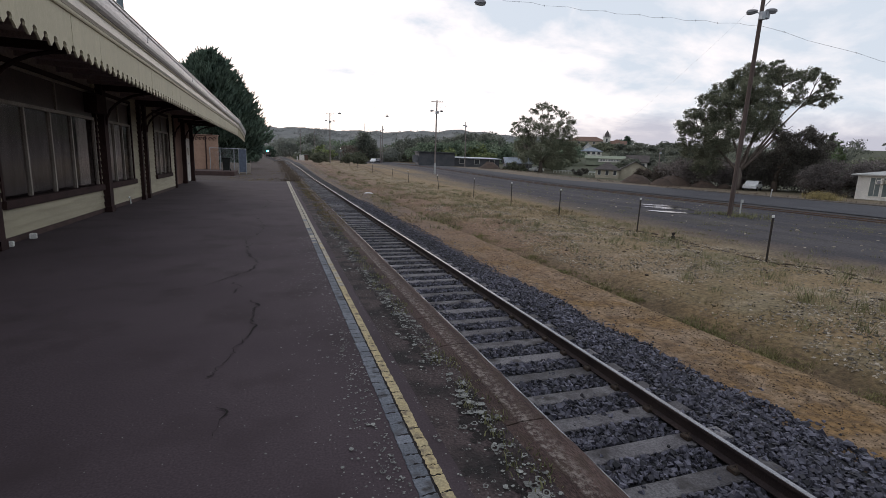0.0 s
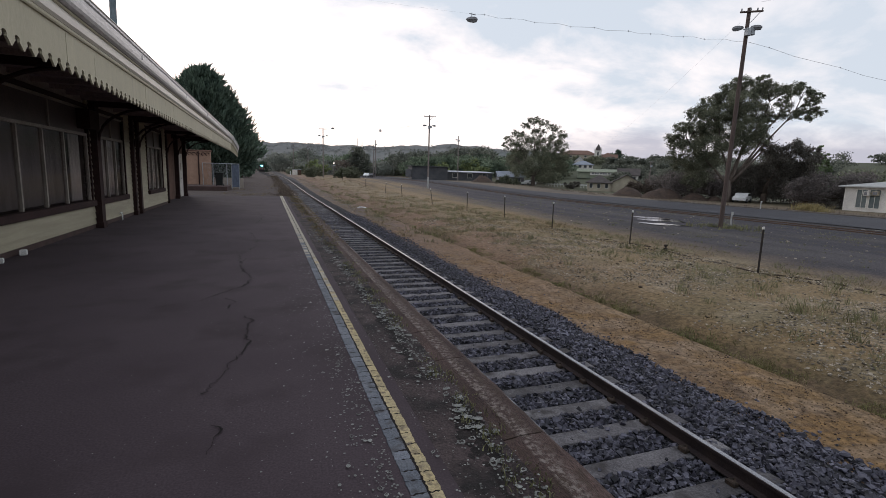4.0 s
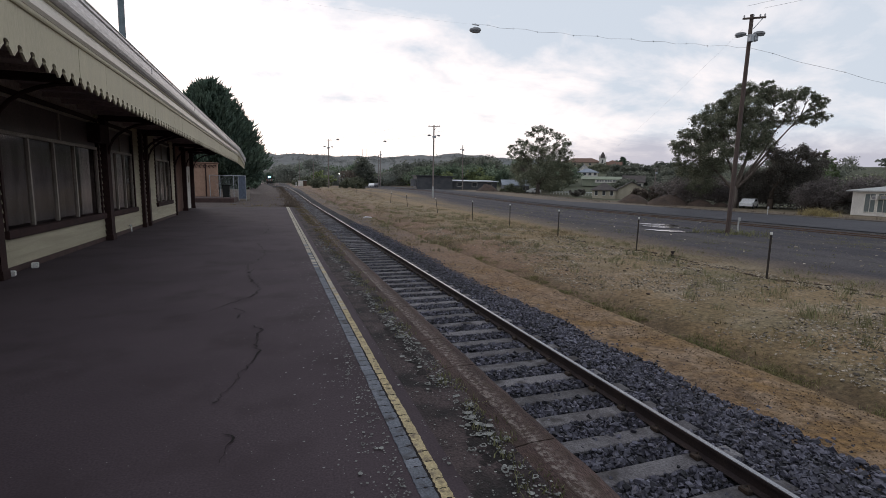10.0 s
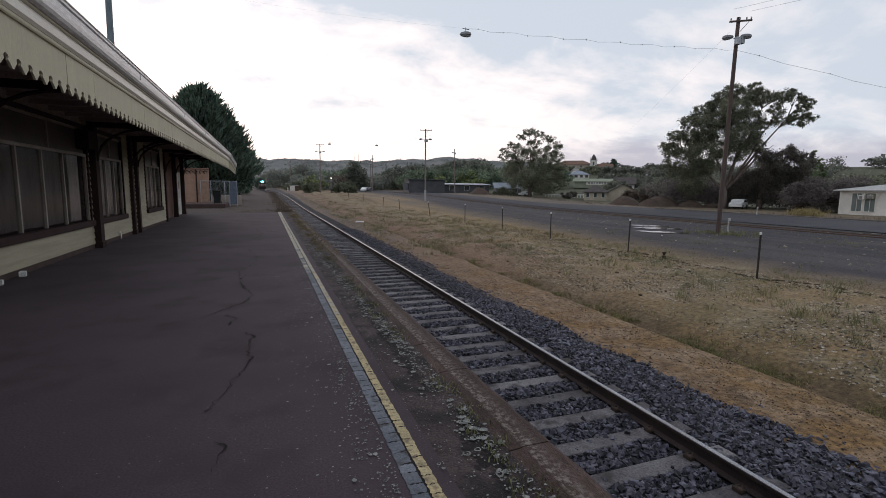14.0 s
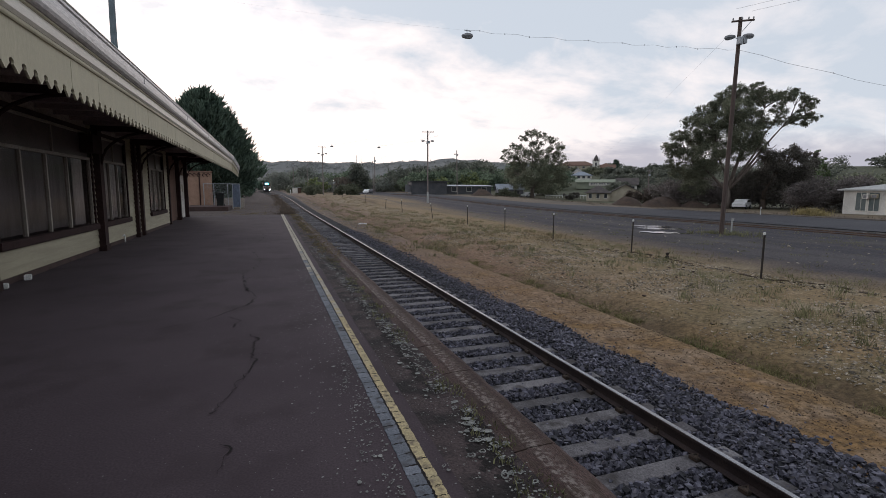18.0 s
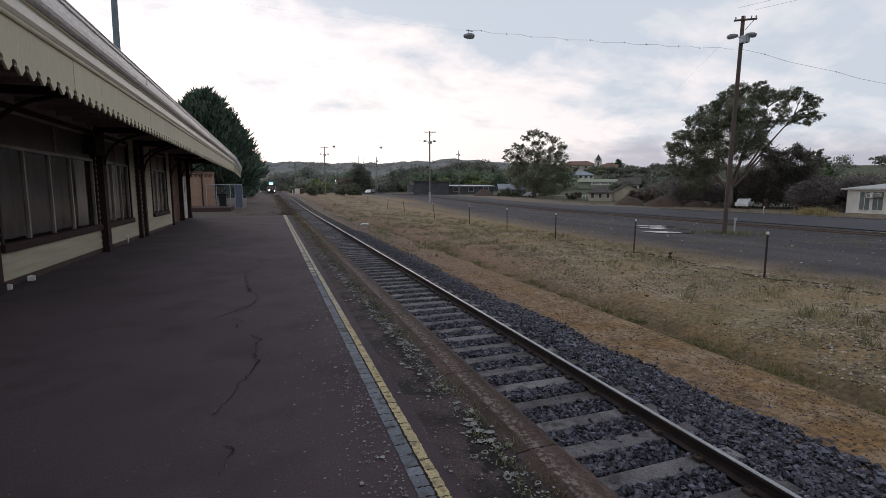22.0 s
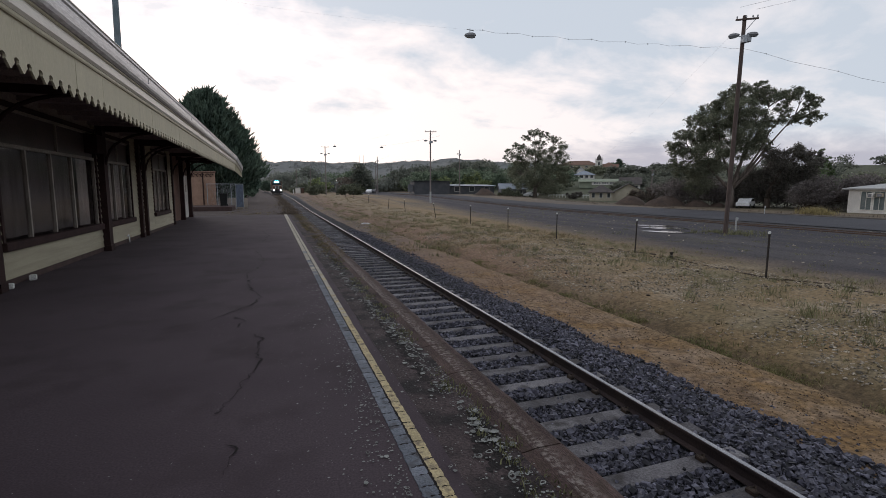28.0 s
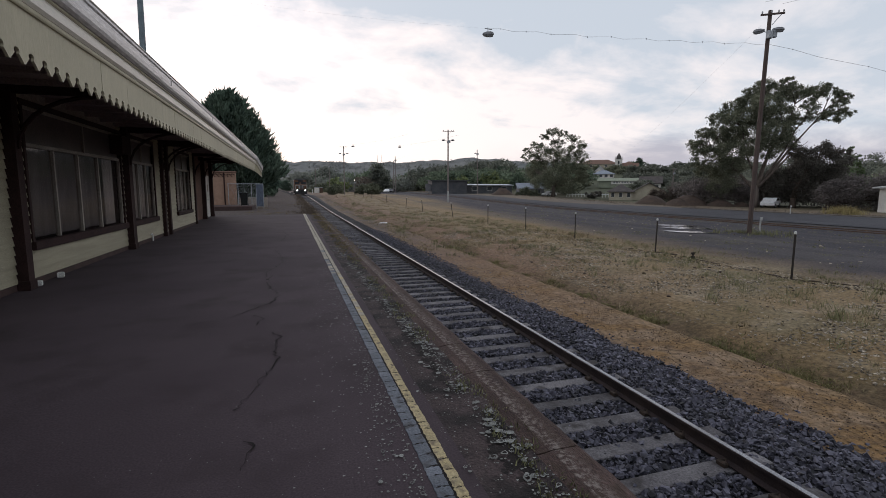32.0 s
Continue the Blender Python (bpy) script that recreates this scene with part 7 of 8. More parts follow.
for x, y, s_ in ((62.6, 65.0, 1.9), (59.0, 63.5, 1.3), (64.5, 60.5, 1.3), (58.5, 69, 1.7), (66.5, 58.5, 0.9), (54.2, 121, 2.0), (57.0, 123, 0.8)):
    n = 14
    v = [(x + s_ * 1.5 * math.cos(2 * math.pi * i / n) * q + RND.uniform(-.15, .15), y + s_ * 1.8 * math.sin(2 * math.pi * i / n) * q, ground_z(x, y) + s_ * (1 - q ** 1.5) * RND.uniform(0.8, 1.1) - 0.05) for q in (1.0, 0.75, 0.5, 0.25) for i in range(n)]
    f = [(k * n + i, k * n + (i + 1) % n, (k + 1) * n + (i + 1) % n, (k + 1) * n + i) for k in range(3) for i in range(n)] + [tuple(3 * n + i for i in range(n))]
    md = new("earth_mound", raw("earth_mound", v, f, M["earth"], True))
    tagged(md, "brown heap of dry earth beside the street", "mound", "earth mounds")


# woods between the line and the town, and on the slopes
def wood(name, spots, mat, label, leaves, size):
    blobs = []
    for x, y, h, w in spots:
        z = ground_z(x, y)
        for k in range(5):
            blobs.append((x + RND.uniform(-0.5, 0.5) * w, y + RND.uniform(-0.5, 0.5) * w, z + h * RND.uniform(0.25, 0.85), w * RND.uniform(0.4, 0.65), w * 0.6, h * RND.uniform(0.18, 0.32)))
        blobs.append((x, y, z + h * 0.8, w * 0.4, w * 0.4, h * 0.2))
    ob = new(name, foliage(name, blobs, int(leaves * 0.66), size * 1.34, M[mat], 12, 0.29))
    tagged(ob, label, "trees", kind="stuff")


def belt(n, k0, k1, y0, y1, h0, h1, w0, w1):
    out = []
    for i in range(n):
        k, y = RND.uniform(k0, k1), RND.uniform(y0, y1)
        out.append((k * y, y, RND.uniform(h0, h1), RND.uniform(w0, w1)))
    return out


wood("woodland", belt(60, 0.05, 0.40, 250, 330, 7, 11, 5, 8), "wood_leaf", "belt of mixed green trees beyond the yard", 46000, 0.40)
wood("woodland", belt(14, 0.018, 0.11, 250, 330, 9, 12.5, 5, 7.5), "far_haze_leaf", "tall hazy trees behind the bend of the line", 26000, 0.34)
wood("woodland", belt(34, 0.04, 0.34, 215, 260, 4, 8, 4, 7), "far_haze_leaf", "hazy low trees in the belt beyond the yard", 26000, 0.38)
wood("woodland", belt(9, 0.05, 0.36, 205, 240, 3, 6, 3, 5), "lime_leaf", "lighter young trees in the belt", 5000, 0.4)
wood("woodland", [(34.5, 210, 12.5, 5), (38, 214, 10, 5)], "dark_wood", "tall dark trees standing above the belt", 3500, 0.4)
wood("woodland", belt(7, 0.06, 0.56, 195, 260, 5, 9, 5, 8), "brown_bush", "brown dry trees among the belt", 6000, 0.35)
wood("woodland", belt(26, 0.28, 0.54, 172, 215, 6.5, 9.5, 5, 8), "wood_leaf", "leafy trees behind the low sheds", 44000, 0.34)
wood("woodland", belt(16, 0.25, 0.47, 200, 250, 9, 12.5, 6, 9), "dark_wood", "tall gums behind the low sheds", 46000, 0.36)
wood("woodland", belt(4, 0.33, 0.48, 165, 180, 4, 7, 3, 5), "lime_leaf", "light green trees behind the sheds", 4000, 0.35)
wood("woodland", belt(12, 0.56, 0.66, 128, 160, 2, 4, 3, 5), "bush_leaf", "low garden bushes behind the street", 9000, 0.3)
wood("woodland", belt(12, 0.60, 0.655, 165, 240, 4, 7, 4, 6), "wood_leaf", "garden trees between the town's houses", 12000, 0.32)
wood("woodland", belt(30, 0.78, 1.04, 150, 225, 2.2, 4.6, 3, 5), "dark_wood", "dark garden trees on the town's slope", 30000, 0.32)
wood("woodland", belt(30, 1.0, 1.7, 110, 190, 4, 7, 4, 7), "dark_wood", "trees behind the houses across the street", 28000, 0.28)
wood("woodland", belt(26, 1.72, 2.5, 60, 105, 4.5, 7, 4, 6), "gum_leaf", "trees on the rise behind the white house", 24000, 0.28)
spots = []
for i in range(26):
    az, d = radians(RND.uniform(44.0, 60.5)), RND.uniform(90, 101)
    spots.append((d * math.sin(az), d * math.cos(az), RND.uniform(3.2, 4.6) + 1.2 * smooth01((az - 0.85) / 0.12), RND.uniform(3.4, 4.8)))
wood("woodland", spots, "haze_leaf", "grey-brown thicket under and behind the gum trees", 72000, 0.115)
wood("woodland", belt(26, 1.78, 2.8, 120, 180, 4, 7, 6, 9), "dark_wood", "tall trees along the skyline behind the street", 20000, 0.45)
wood("woodland", belt(9, 0.795, 0.88, 122, 145, 2.6, 4.4, 3, 4.5), "dark_wood", "dark bushy trees beside the cottage", 12000, 0.24)
wood("woodland", belt(16, 0.89, 1.01, 112, 150, 2.6, 4.4, 3, 4.5), "dark_wood", "dark garden trees on the slope above the thicket", 20000, 0.24)
wood("woodland", belt(10, 0.68, 0.80, 205, 250, 2, 4, 3, 5), "bush_leaf", "low bushes between the houses on the slope", 5000, 0.35)
spots = []
for i in range(46):
    y = RND.uniform(95, 330)
    spots.append((-RND.uniform(9, 50) - 0.045 * y, y, RND.uniform(5, 10), RND.uniform(5, 8)))
wood("woodland", spots, "cypress_leaf", "dark trees beyond the station", 20000, 0.5)
spots = []
for i in range(34):
    y = RND.uniform(128, 300)
    spots.append((track_x(y) - 5.4 - 3.8 * (300 - y) / 172 - RND.uniform(0, 12), y, RND.uniform(6, 9.5), RND.uniform(3.5, 5)))
wood("woodland", spots, "cypress_leaf", "dark trees close beside the line", 12000, 0.4)
wood("woodland", belt(16, -0.09, 0.045, 440, 500, 10, 15, 8, 11), "far_haze_leaf", "trees across the end of the straight", 8000, 0.8)
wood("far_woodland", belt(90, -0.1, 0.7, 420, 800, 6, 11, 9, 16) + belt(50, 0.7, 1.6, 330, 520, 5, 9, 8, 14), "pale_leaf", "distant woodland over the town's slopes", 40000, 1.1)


# distant ranges
def ridge(name, dist, a0, a1, profile, mat, label):
    n = 130
    v, f = [], []
    for i in range(n + 1):
        a = a0 + (a1 - a0) * i / n
        top = profile(a)
        for q in (0.0, 0.35, 0.7, 0.92, 1.0):
            d = dist * (0.80 + 0.20 * q)
            hgt = top * dist * q ** 1.2 * (0.94 + 0.06 * noise.noise(Vector((a * 30, q * 5, 2)))) + (8 * noise.noise(Vector((a * 60, q * 9, 4))) if q > 0.9 else 0)
            v.append((d * math.sin(a), d * math.cos(a), hgt - 4))
    f = [(5 * i + k, 5 * i + 5 + k, 5 * i + 6 + k, 5 * i + 1 + k) for i in range(n) for k in range(4)]
    ob = new(name, raw(name, v, f, M[mat], True))
    tagged(ob, label, "hill", kind="structure")


def bump(a, c, w):
    return math.exp(-((a - c) / w) ** 2)


def far_top(a):
    return 0.045 * (1 - 0.6 * smooth01((a - 0.5) / 0.4)) + 0.012 * bump(a, 0.03, 0.10) + 0.011 * bump(a, 0.20, 0.12) + 0.018 * bump(a, 0.36, 0.10) + 0.012 * bump(a, 0.55, 0.14) + 0.0022 * noise.noise(Vector((a * 22, 0, 1)))


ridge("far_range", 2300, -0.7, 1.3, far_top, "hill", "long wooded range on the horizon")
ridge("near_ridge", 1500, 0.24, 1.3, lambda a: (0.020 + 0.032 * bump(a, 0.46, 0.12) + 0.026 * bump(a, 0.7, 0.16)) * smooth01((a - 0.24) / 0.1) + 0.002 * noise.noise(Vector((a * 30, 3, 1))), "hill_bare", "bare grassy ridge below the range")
def ridge_trees(dist, a0, a1, profile, count, size, label):
    """Scattered tree crowns over the upper slope and along the crest of a range."""
    n = count
    a = rng.uniform(a0, a1, n)
    q = 1 - 0.55 * rng.random(n)
    keep = np.array([noise.noise(Vector((x * 26, y * 9, 6))) > -0.05 for x, y in zip(a, q)])
    a, q = a[keep], q[keep]
    d = dist * (0.80 + 0.20 * q)
    z = np.array([profile(x) for x in a]) * dist * q ** 1.2 * 0.94 - 4 + size * 0.1
    blobs = [(dd * math.sin(x), dd * math.cos(x), zz, size * RND.uniform(0.7, 1.5), size, size * RND.uniform(0.5, 0.9)) for x, dd, zz in zip(a, d, z)]
    ob = new("ridge_trees", foliage("ridge_trees", blobs, 14 * len(blobs), size * 0.42, M["hill_haze_leaf"], 3, 0.5))
    tagged(ob, label, "trees", kind="stuff")


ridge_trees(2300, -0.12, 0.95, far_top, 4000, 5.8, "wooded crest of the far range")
for a in (0.168, 0.177):
    x, y = 2260 * math.sin(a), 2260 * math.cos(a)
    tm = thing("radio_mast", "thin radio mast on the far range", "mast", pose(x, y, 112), "radio masts")
    part("shaft", Shape().tube([(0, 0, -15), (0, 0, 40)], [1.3, 0.7], 6), M["galv"], tm)


# ---- houses and sheds ----
def house(name, label, x, y, w, d, h, turn, wall, roof, pitch=0.45, style="gable", windows=2, z=None, eave=0.5, category="house", win_h=1.2, door=False, low=0.38, win_w=0.75):
    """Walls with window openings on the face that looks to the railway, and a gable, hip or flat roof."""
    zz = (ground_z(x, y) if z is None else z) - 0.1
    t = thing(name, label, category, pose(x, y, zz, 0, 0, turn), "buildings of the town")
    s = Shape()
    wz0, wz1 = h * low, min(h - 0.25, h * low + win_h)
    edges = [-w / 2]
    cell = w / max(windows, 1)
    for i in range(windows):
        c = -w / 2 + cell * (i + 0.5)
        edges += [c - min(win_w, cell * 0.28), c + min(win_w, cell * 0.28)]
    edges.append(w / 2)
    for a, b in zip(edges[0::2], edges[1::2]):
        s.box(a, b, -d / 2, -d / 2 + 0.2, 0, h)
    for a, b in zip(edges[1:-1:2], edges[2:-1:2]):
        s.box(a, b, -d / 2, -d / 2 + 0.2, 0, wz0)
        s.box(a, b, -d / 2, -d / 2 + 0.2, wz1, h)
    s.box(-w / 2, w / 2, d / 2 - 0.2, d / 2, 0, h).box(-w / 2, -w / 2 + 0.2, -d / 2 + 0.2, d / 2 - 0.2, 0, h).box(w / 2 - 0.2, w / 2, -d / 2 + 0.2, d / 2 - 0.2, 0, h)
    top = pitch * d / 2
    if style == "gable":
        for ex in (-w / 2, w / 2 - 0.2):
            s.add([(ex, -d / 2, h), (ex + 0.2, -d / 2, h), (ex + 0.2, 0, h + top), (ex, 0, h + top), (ex, d / 2, h), (ex + 0.2, d / 2, h)], [(0, 3, 4), (1, 5, 2), (0, 1, 2, 3), (3, 2, 5, 4), (0, 4, 5, 1)])
    part("wall", s, M[wall], t)
    for a, b in zip(edges[1:-1:2], edges[2:-1:2]):
        wn_ = part("window", Shape().box(a, b, -d / 2 + 0.10, -d / 2 + 0.13, wz0, wz1), M["window_dark"], t)
        part("window_frame", Shape().box(a - 0.06, a, -d / 2 - 0.03, -d / 2 + 0.1, wz0 - 0.06, wz1 + 0.06).box(b, b + 0.06, -d / 2 - 0.03, -d / 2 + 0.1, wz0 - 0.06, wz1 + 0.06).box(a, b, -d / 2 - 0.03, -d / 2 + 0.1, wz1, wz1 + 0.06).box(a, b, -d / 2 - 0.05, -d / 2 + 0.1, wz0 - 0.07, wz0), M["white_trim"], wn_)
    r = Shape()
    W, D = w / 2 + eave, d / 2 + eave
    if style == "gable":
        e = -eave * pitch
        r.add([(-W, -D, h + e), (W, -D, h + e), (W, 0, h + top + 0.05), (-W, 0, h + top + 0.05), (-W, D, h + e), (W, D, h + e), (-W, -D, h + e + 0.14), (W, -D, h + e + 0.14), (W, 0, h + top + 0.2), (-W, 0, h + top + 0.2), (-W, D, h + e + 0.14), (W, D, h + e + 0.14)],
              [(0, 1, 2, 3), (3, 2, 5, 4), (6, 9, 8, 7), (9, 10, 11, 8), (0, 6, 7, 1), (4, 5, 11, 10), (0, 3, 9, 6), (3, 4, 10, 9), (1, 7, 8, 2), (2, 8, 11, 5)])
    elif style == "hip":
        k = max(W - D, 0.2)
        r.add([(-W, -D, h), (W, -D, h), (W, D, h), (-W, D, h), (-k, 0, h + top), (k, 0, h + top), (-W, -D, h - 0.14), (W, -D, h - 0.14), (W, D, h - 0.14), (-W, D, h - 0.14)],
              [(0, 1, 5, 4), (1, 2, 5), (2, 3, 4, 5), (3, 0, 4), (6, 7, 1, 0), (7, 8, 2, 1), (8, 9, 3, 2), (9, 6, 0, 3), (9, 8, 7, 6)])
    else:
        r.add([(-W, -D, h), (W, -D, h), (W, D, h + pitch), (-W, D, h + pitch), (-W, -D, h + 0.18), (W, -D, h + 0.18), (W, D, h + pitch + 0.18), (-W, D, h + pitch + 0.18)],
              [(3, 2, 1, 0), (4, 5, 6, 7), (0, 1, 5, 4), (1, 2, 6, 5), (2, 3, 7, 6), (3, 0, 4, 7)])
    part("roof", r, M[roof], t)
    if door:
        dr = part("door", Shape().box(w * 0.08, w * 0.08 + 0.9, -d / 2 - 0.06, -d / 2 - 0.02, 0.1, 2.1, 0.01), M["house_dark"], t)
        part("door_handle", Shape().box(w * 0.08 + 0.78, w * 0.08 + 0.84, -d / 2 - 0.1, -d / 2 - 0.06, 1.0, 1.06), M["galv"], dr)
    return t


# white fibro house across the street, with an air conditioner in its window
wh = house("fibro_house", "white fibro house with wide windows across the street", 70.5, 30.4, 19, 8.5, 3.05, -90, "house_white", "post_grey", 0.22, "hip", 0)
for a, b in ((-8.1, -7.05), (-6.75, -5.7), (-2.6, -0.4), (3.5, 5.6)):
    fw = part("window", Shape().box(a, b, -4.27, -4.255, 0.55, 2.65), M["house_window"], wh)
    part("window_frame", Shape().box(a - 0.07, a, -4.31, -4.252, 0.48, 2.72, 0.01).box(b, b + 0.07, -4.31, -4.252, 0.48, 2.72, 0.01).box(a, b, -4.31, -4.252, 2.65, 2.72, 0.01).box(a, b, -4.33, -4.252, 0.48, 0.55, 0.01).box((a + b) / 2 - 0.025, (a + b) / 2 + 0.025, -4.30, -4.272, 0.55, 2.65), M["white_trim"], fw)
ac = part("air_conditioner", Shape().box(-7.2, -6.62, -4.75, -4.2, 1.95, 2.45, 0.03), M["house_white"], wh, "window air conditioner")
ac2 = part("air_conditioner", Shape().box(-6.42, -5.80, -4.60, -4.28, 2.02, 2.52, 0.03), M["house_cream"], wh, "older yellowed window air conditioner")
part("grille", Shape().box(-6.34, -5.88, -4.62, -4.602, 2.08, 2.44, 0.005), M["house_grey"], ac2)
part("grille", Shape().box(-7.12, -6.8, -4.77, -4.752, 2.02, 2.38, 0.005), M["house_grey"], ac)
house("cottage", "cream cottage with a dark roof beside the street", 80.4, 106.0, 5.6, 6, 2.2, -37, "house_cream", "dark_roof", 0.62, "hip", 3, win_h=1.15, win_w=0.36)
house("cottage_wing", "cream gabled wing of the cottage", 86.8, 103.6, 7.0, 7.8, 2.1, 53, "house_cream", "dark_roof", 0.55, "gable", 2, win_h=0.9)
house("shed", "long dark flat-roofed workshop beyond the yard", 45.0, 141.0, 10.5, 9, 3.9, -8, "house_dark", "house_dark", 0.15, "flat", 0, category="shed")
house("shed", "low building with a pale iron roof and dark front", 58.0, 142.0, 14.0, 9, 2.5, -8, "house_dark", "pale_roof", 0.35, "flat", 3, category="shed", win_h=1.5)
house("cottage", "small dark cottage with a pale iron roof", 66.0, 128.0, 7.2, 7.5, 2.1, -20, "house_grey", "blue_roof", 0.36, "gable", 2)
sg = part("notice_board", Shape().box(-1.3, 1.3, -0.05, 0.05, 0.8, 2.9, 0.02).box(-1.2, -1.1, -0.04, 0.04, -0.1, 0.8).box(1.1, 1.2, -0.04, 0.04, -0.1, 0.8), M["house_grey"])
sg.matrix_basis = pose(39.0, 139.0, ground_z(39, 139))
tagged(sg, "grey notice board beside the workshop", "sign")
house("hall", "long green hall with a white sign on its front", 113, 150, 14, 8, 2.4, -37, "house_green", "house_green", 0.22, "gable", 0)
sb = part("sign_board", Shape().box(-4.2, 4.2, -0.08, 0.08, 0, 1.3, 0.02), M["house_white"])
sb.matrix_basis = pose(113 - 4.15 * 0.602 + 1.2, 150 - 4.15 * 0.799 - 0.9, ground_z(113, 150) + 1.1, 0, 0, -37)
tagged(sb, "white sign board with a dark line of lettering", "sign")
for i in range(8):
    part("lettering", Shape().box(-3.5 + i * 0.9, -2.85 + i * 0.9 - (0.2 if i in (2, 5) else 0), -0.1, -0.082, 0.4, 0.95), M["house_grey"], sb)
house("house", "house with a pale blue iron roof and white gable", 136, 192, 9, 7, 2.2, -36, "house_white", "blue_roof", 0.5, "hip", 4)
house("house", "white gabled house on the slope", 139, 199, 4, 4, 3.4, 54, "house_white", "pale_roof", 0.9, "gable", 1)
house("house", "long house with a red tiled roof on the hill", 199, 287, 24, 12, 3.0, -36, "house_cream", "tile_roof", 0.5, "hip", 5)
house("house", "house with a red tiled roof near the church", 221, 284, 9, 9, 2.4, -37, "house_cream", "tile_roof", 0.55, "hip", 4)
house("house", "cottage with a white veranda and arched front", 108, 128, 6, 6, 3.0, -40, "house_white", "dark_roof", 0.6, "gable", 2)
for x, y, w, wall, roof in ((30, 262, 10, "house_white", "tile_roof"), (52, 250, 10, "house_cream", "pale_roof"), (74, 232, 9, "house_white", "pale_roof")):
    house("house", "small single-storey house among garden trees", x, y, w, 8, 2.7, -math.degrees(math.atan2(x, y)), wall, roof, 0.5, RND.choice(("gable", "hip")), 3)
wf = thing("picket_fence", "low white fence beside the street", "fence", pose(79, 118, ground_z(79, 118), 0, 0, -37))
for i in range(16):
    part("paling", Shape().box(-6 + i * 0.8, -5.9 + i * 0.8, -0.03, 0.03, -0.1, 1.0), M["cap_white"], wf)
part("rail", Shape().box(-6, 6.2, -0.05, -0.031, 0.62, 0.85), M["cap_white"], wf)
# church with a spired tower
ch = thing("church", "pale church tower with a dark spire on the hill", "church", pose(196.2, 262, ground_z(196.2, 262) - 0.1, 0, 0, -37))
part("tower", Shape().box(-2.1, 2.1, -2.1, 2.1, -1, 5.6, 0.2), M["house_white"], ch)
part("parapet", Shape().box(-2.3, 2.3, -2.3, 2.3, 5.61, 6.0, 0.1), M["house_white"], ch)
part("spire", Shape().tube([(0, 0, 6.0), (0, 0, 7.9), (0, 0, 10.0)], [1.7, 1.35, 0.1], 8), M["dark_roof"], ch)
for sx in (-1.9, 1.9):
    for sy in (-1.9, 1.9):
        part("pinnacle", Shape().tube([(sx, sy, 6.0), (sx, sy, 8.0)], [0.4, 0.05], 6), M["house_white"], ch)
for zz in (0.2, 3.0):
    part("belfry_window", Shape().box(-0.5, 0.5, -2.16, -2.08, zz, zz + 2.0), M["window_dark"], ch)
part("nave", Shape().box(2.11, 12, 0, 7, -1, 1.6), M["house_cream"], ch)
part("nave_roof", Shape().add([(2.11, -0.4, 1.6), (12, -0.4, 1.6), (12, 3.5, 4), (2.11, 3.5, 4), (2.11, 7.4, 1.6), (12, 7.4, 1.6)], [(0, 1, 2, 3), (3, 2, 5, 4), (0, 3, 4), (1, 5, 2)]), M["tile_roof"], ch)
conifer(211.5, 262, 6.2, 3.4, "spreading dark pine on the town's slope", 0.10)


# ---- parked cars ----
def car(x, y, turn, paint, label):
    t = thing("car", label, "car", pose(x, y, ground_z(x, y) + 0.02, 0, 0, turn), "parked cars")
    side = [(-2.2, 0.35), (-2.25, 0.75), (-1.9, 0.92), (-1.1, 1.0), (-0.5, 1.42), (0.9, 1.46), (1.7, 1.02), (2.15, 0.95), (2.25, 0.6), (2.2, 0.35)]
    n = len(side)
    b = Shape().add([(px, -0.85, pz) for px, pz in side] + [(px, 0.85, pz) for px, pz in side], [tuple(range(n)), tuple(range(2 * n - 1, n - 1, -1))] + [(i, (i + 1) % n, n + (i + 1) % n, n + i) for i in range(n)])
    part("body", b, M[paint], t)
    for sy in (-0.86, 0.855):
        part("side_window", Shape().add([(-0.95, sy, 1.02), (-0.45, sy, 1.36), (0.85, sy, 1.38), (1.4, sy, 1.04), (-0.95, sy + 0.006, 1.02), (-0.45, sy + 0.006, 1.36), (0.85, sy + 0.006, 1.38), (1.4, sy + 0.006, 1.04)], [(0, 1, 2, 3), (7, 6, 5, 4), (0, 4, 5, 1), (2, 6, 7, 3)]), M["window_dark"], t)
        for px in (-1.4, 1.35):
            w = part("wheel", Shape().tube([(px, sy - 0.08, 0.31), (px, sy + 0.08, 0.31)], 0.31, 14), M["rubber"], t)
            part("rim", Shape().tube([(px, sy - 0.09, 0.31), (px, sy + 0.09, 0.31)], 0.18, 10), M["galv"], w)


car(31.5, 166, 65, "car_white", "white car parked beside the street")
car(33.3, 167, 60, "car_dark", "dark car parked beside the street")
car(69.5, 123.0, 20, "car_white", "pale car parked under the gum tree")
car(68.0, 54.9, 28, "car_white", "white car parked in the shade under the gum trees")
tnk = thing("line_side_hut", "small pale hut with a rusty side beside the line", "hut", pose(8.6, 176, ground_z(8.6, 176) - 0.05))
part("wall", Shape().box(-0.9, 0.7, -0.8, 0.8, 0, 1.8, 0.03), M["house_white"], tnk)
part("side_panel", Shape().box(0.705, 1.9, -0.8, 0.8, 0, 1.9, 0.03), M["rust"], tnk)
part("roof", Shape().box(-1.0, 2.0, -0.9, 0.9, 1.91, 2.0, 0.02), M["pale_roof"], tnk)
wp = part("white_post", Shape().box(-0.15, 0.15, -0.1, 0.1, -0.1, 1.3, 0.03), M["cap_white"])
wp.matrix_basis = pose(7.0, 176, ground_z(7.0, 176))
tagged(wp, "short white post beside the line", "marker post", "white marker posts")


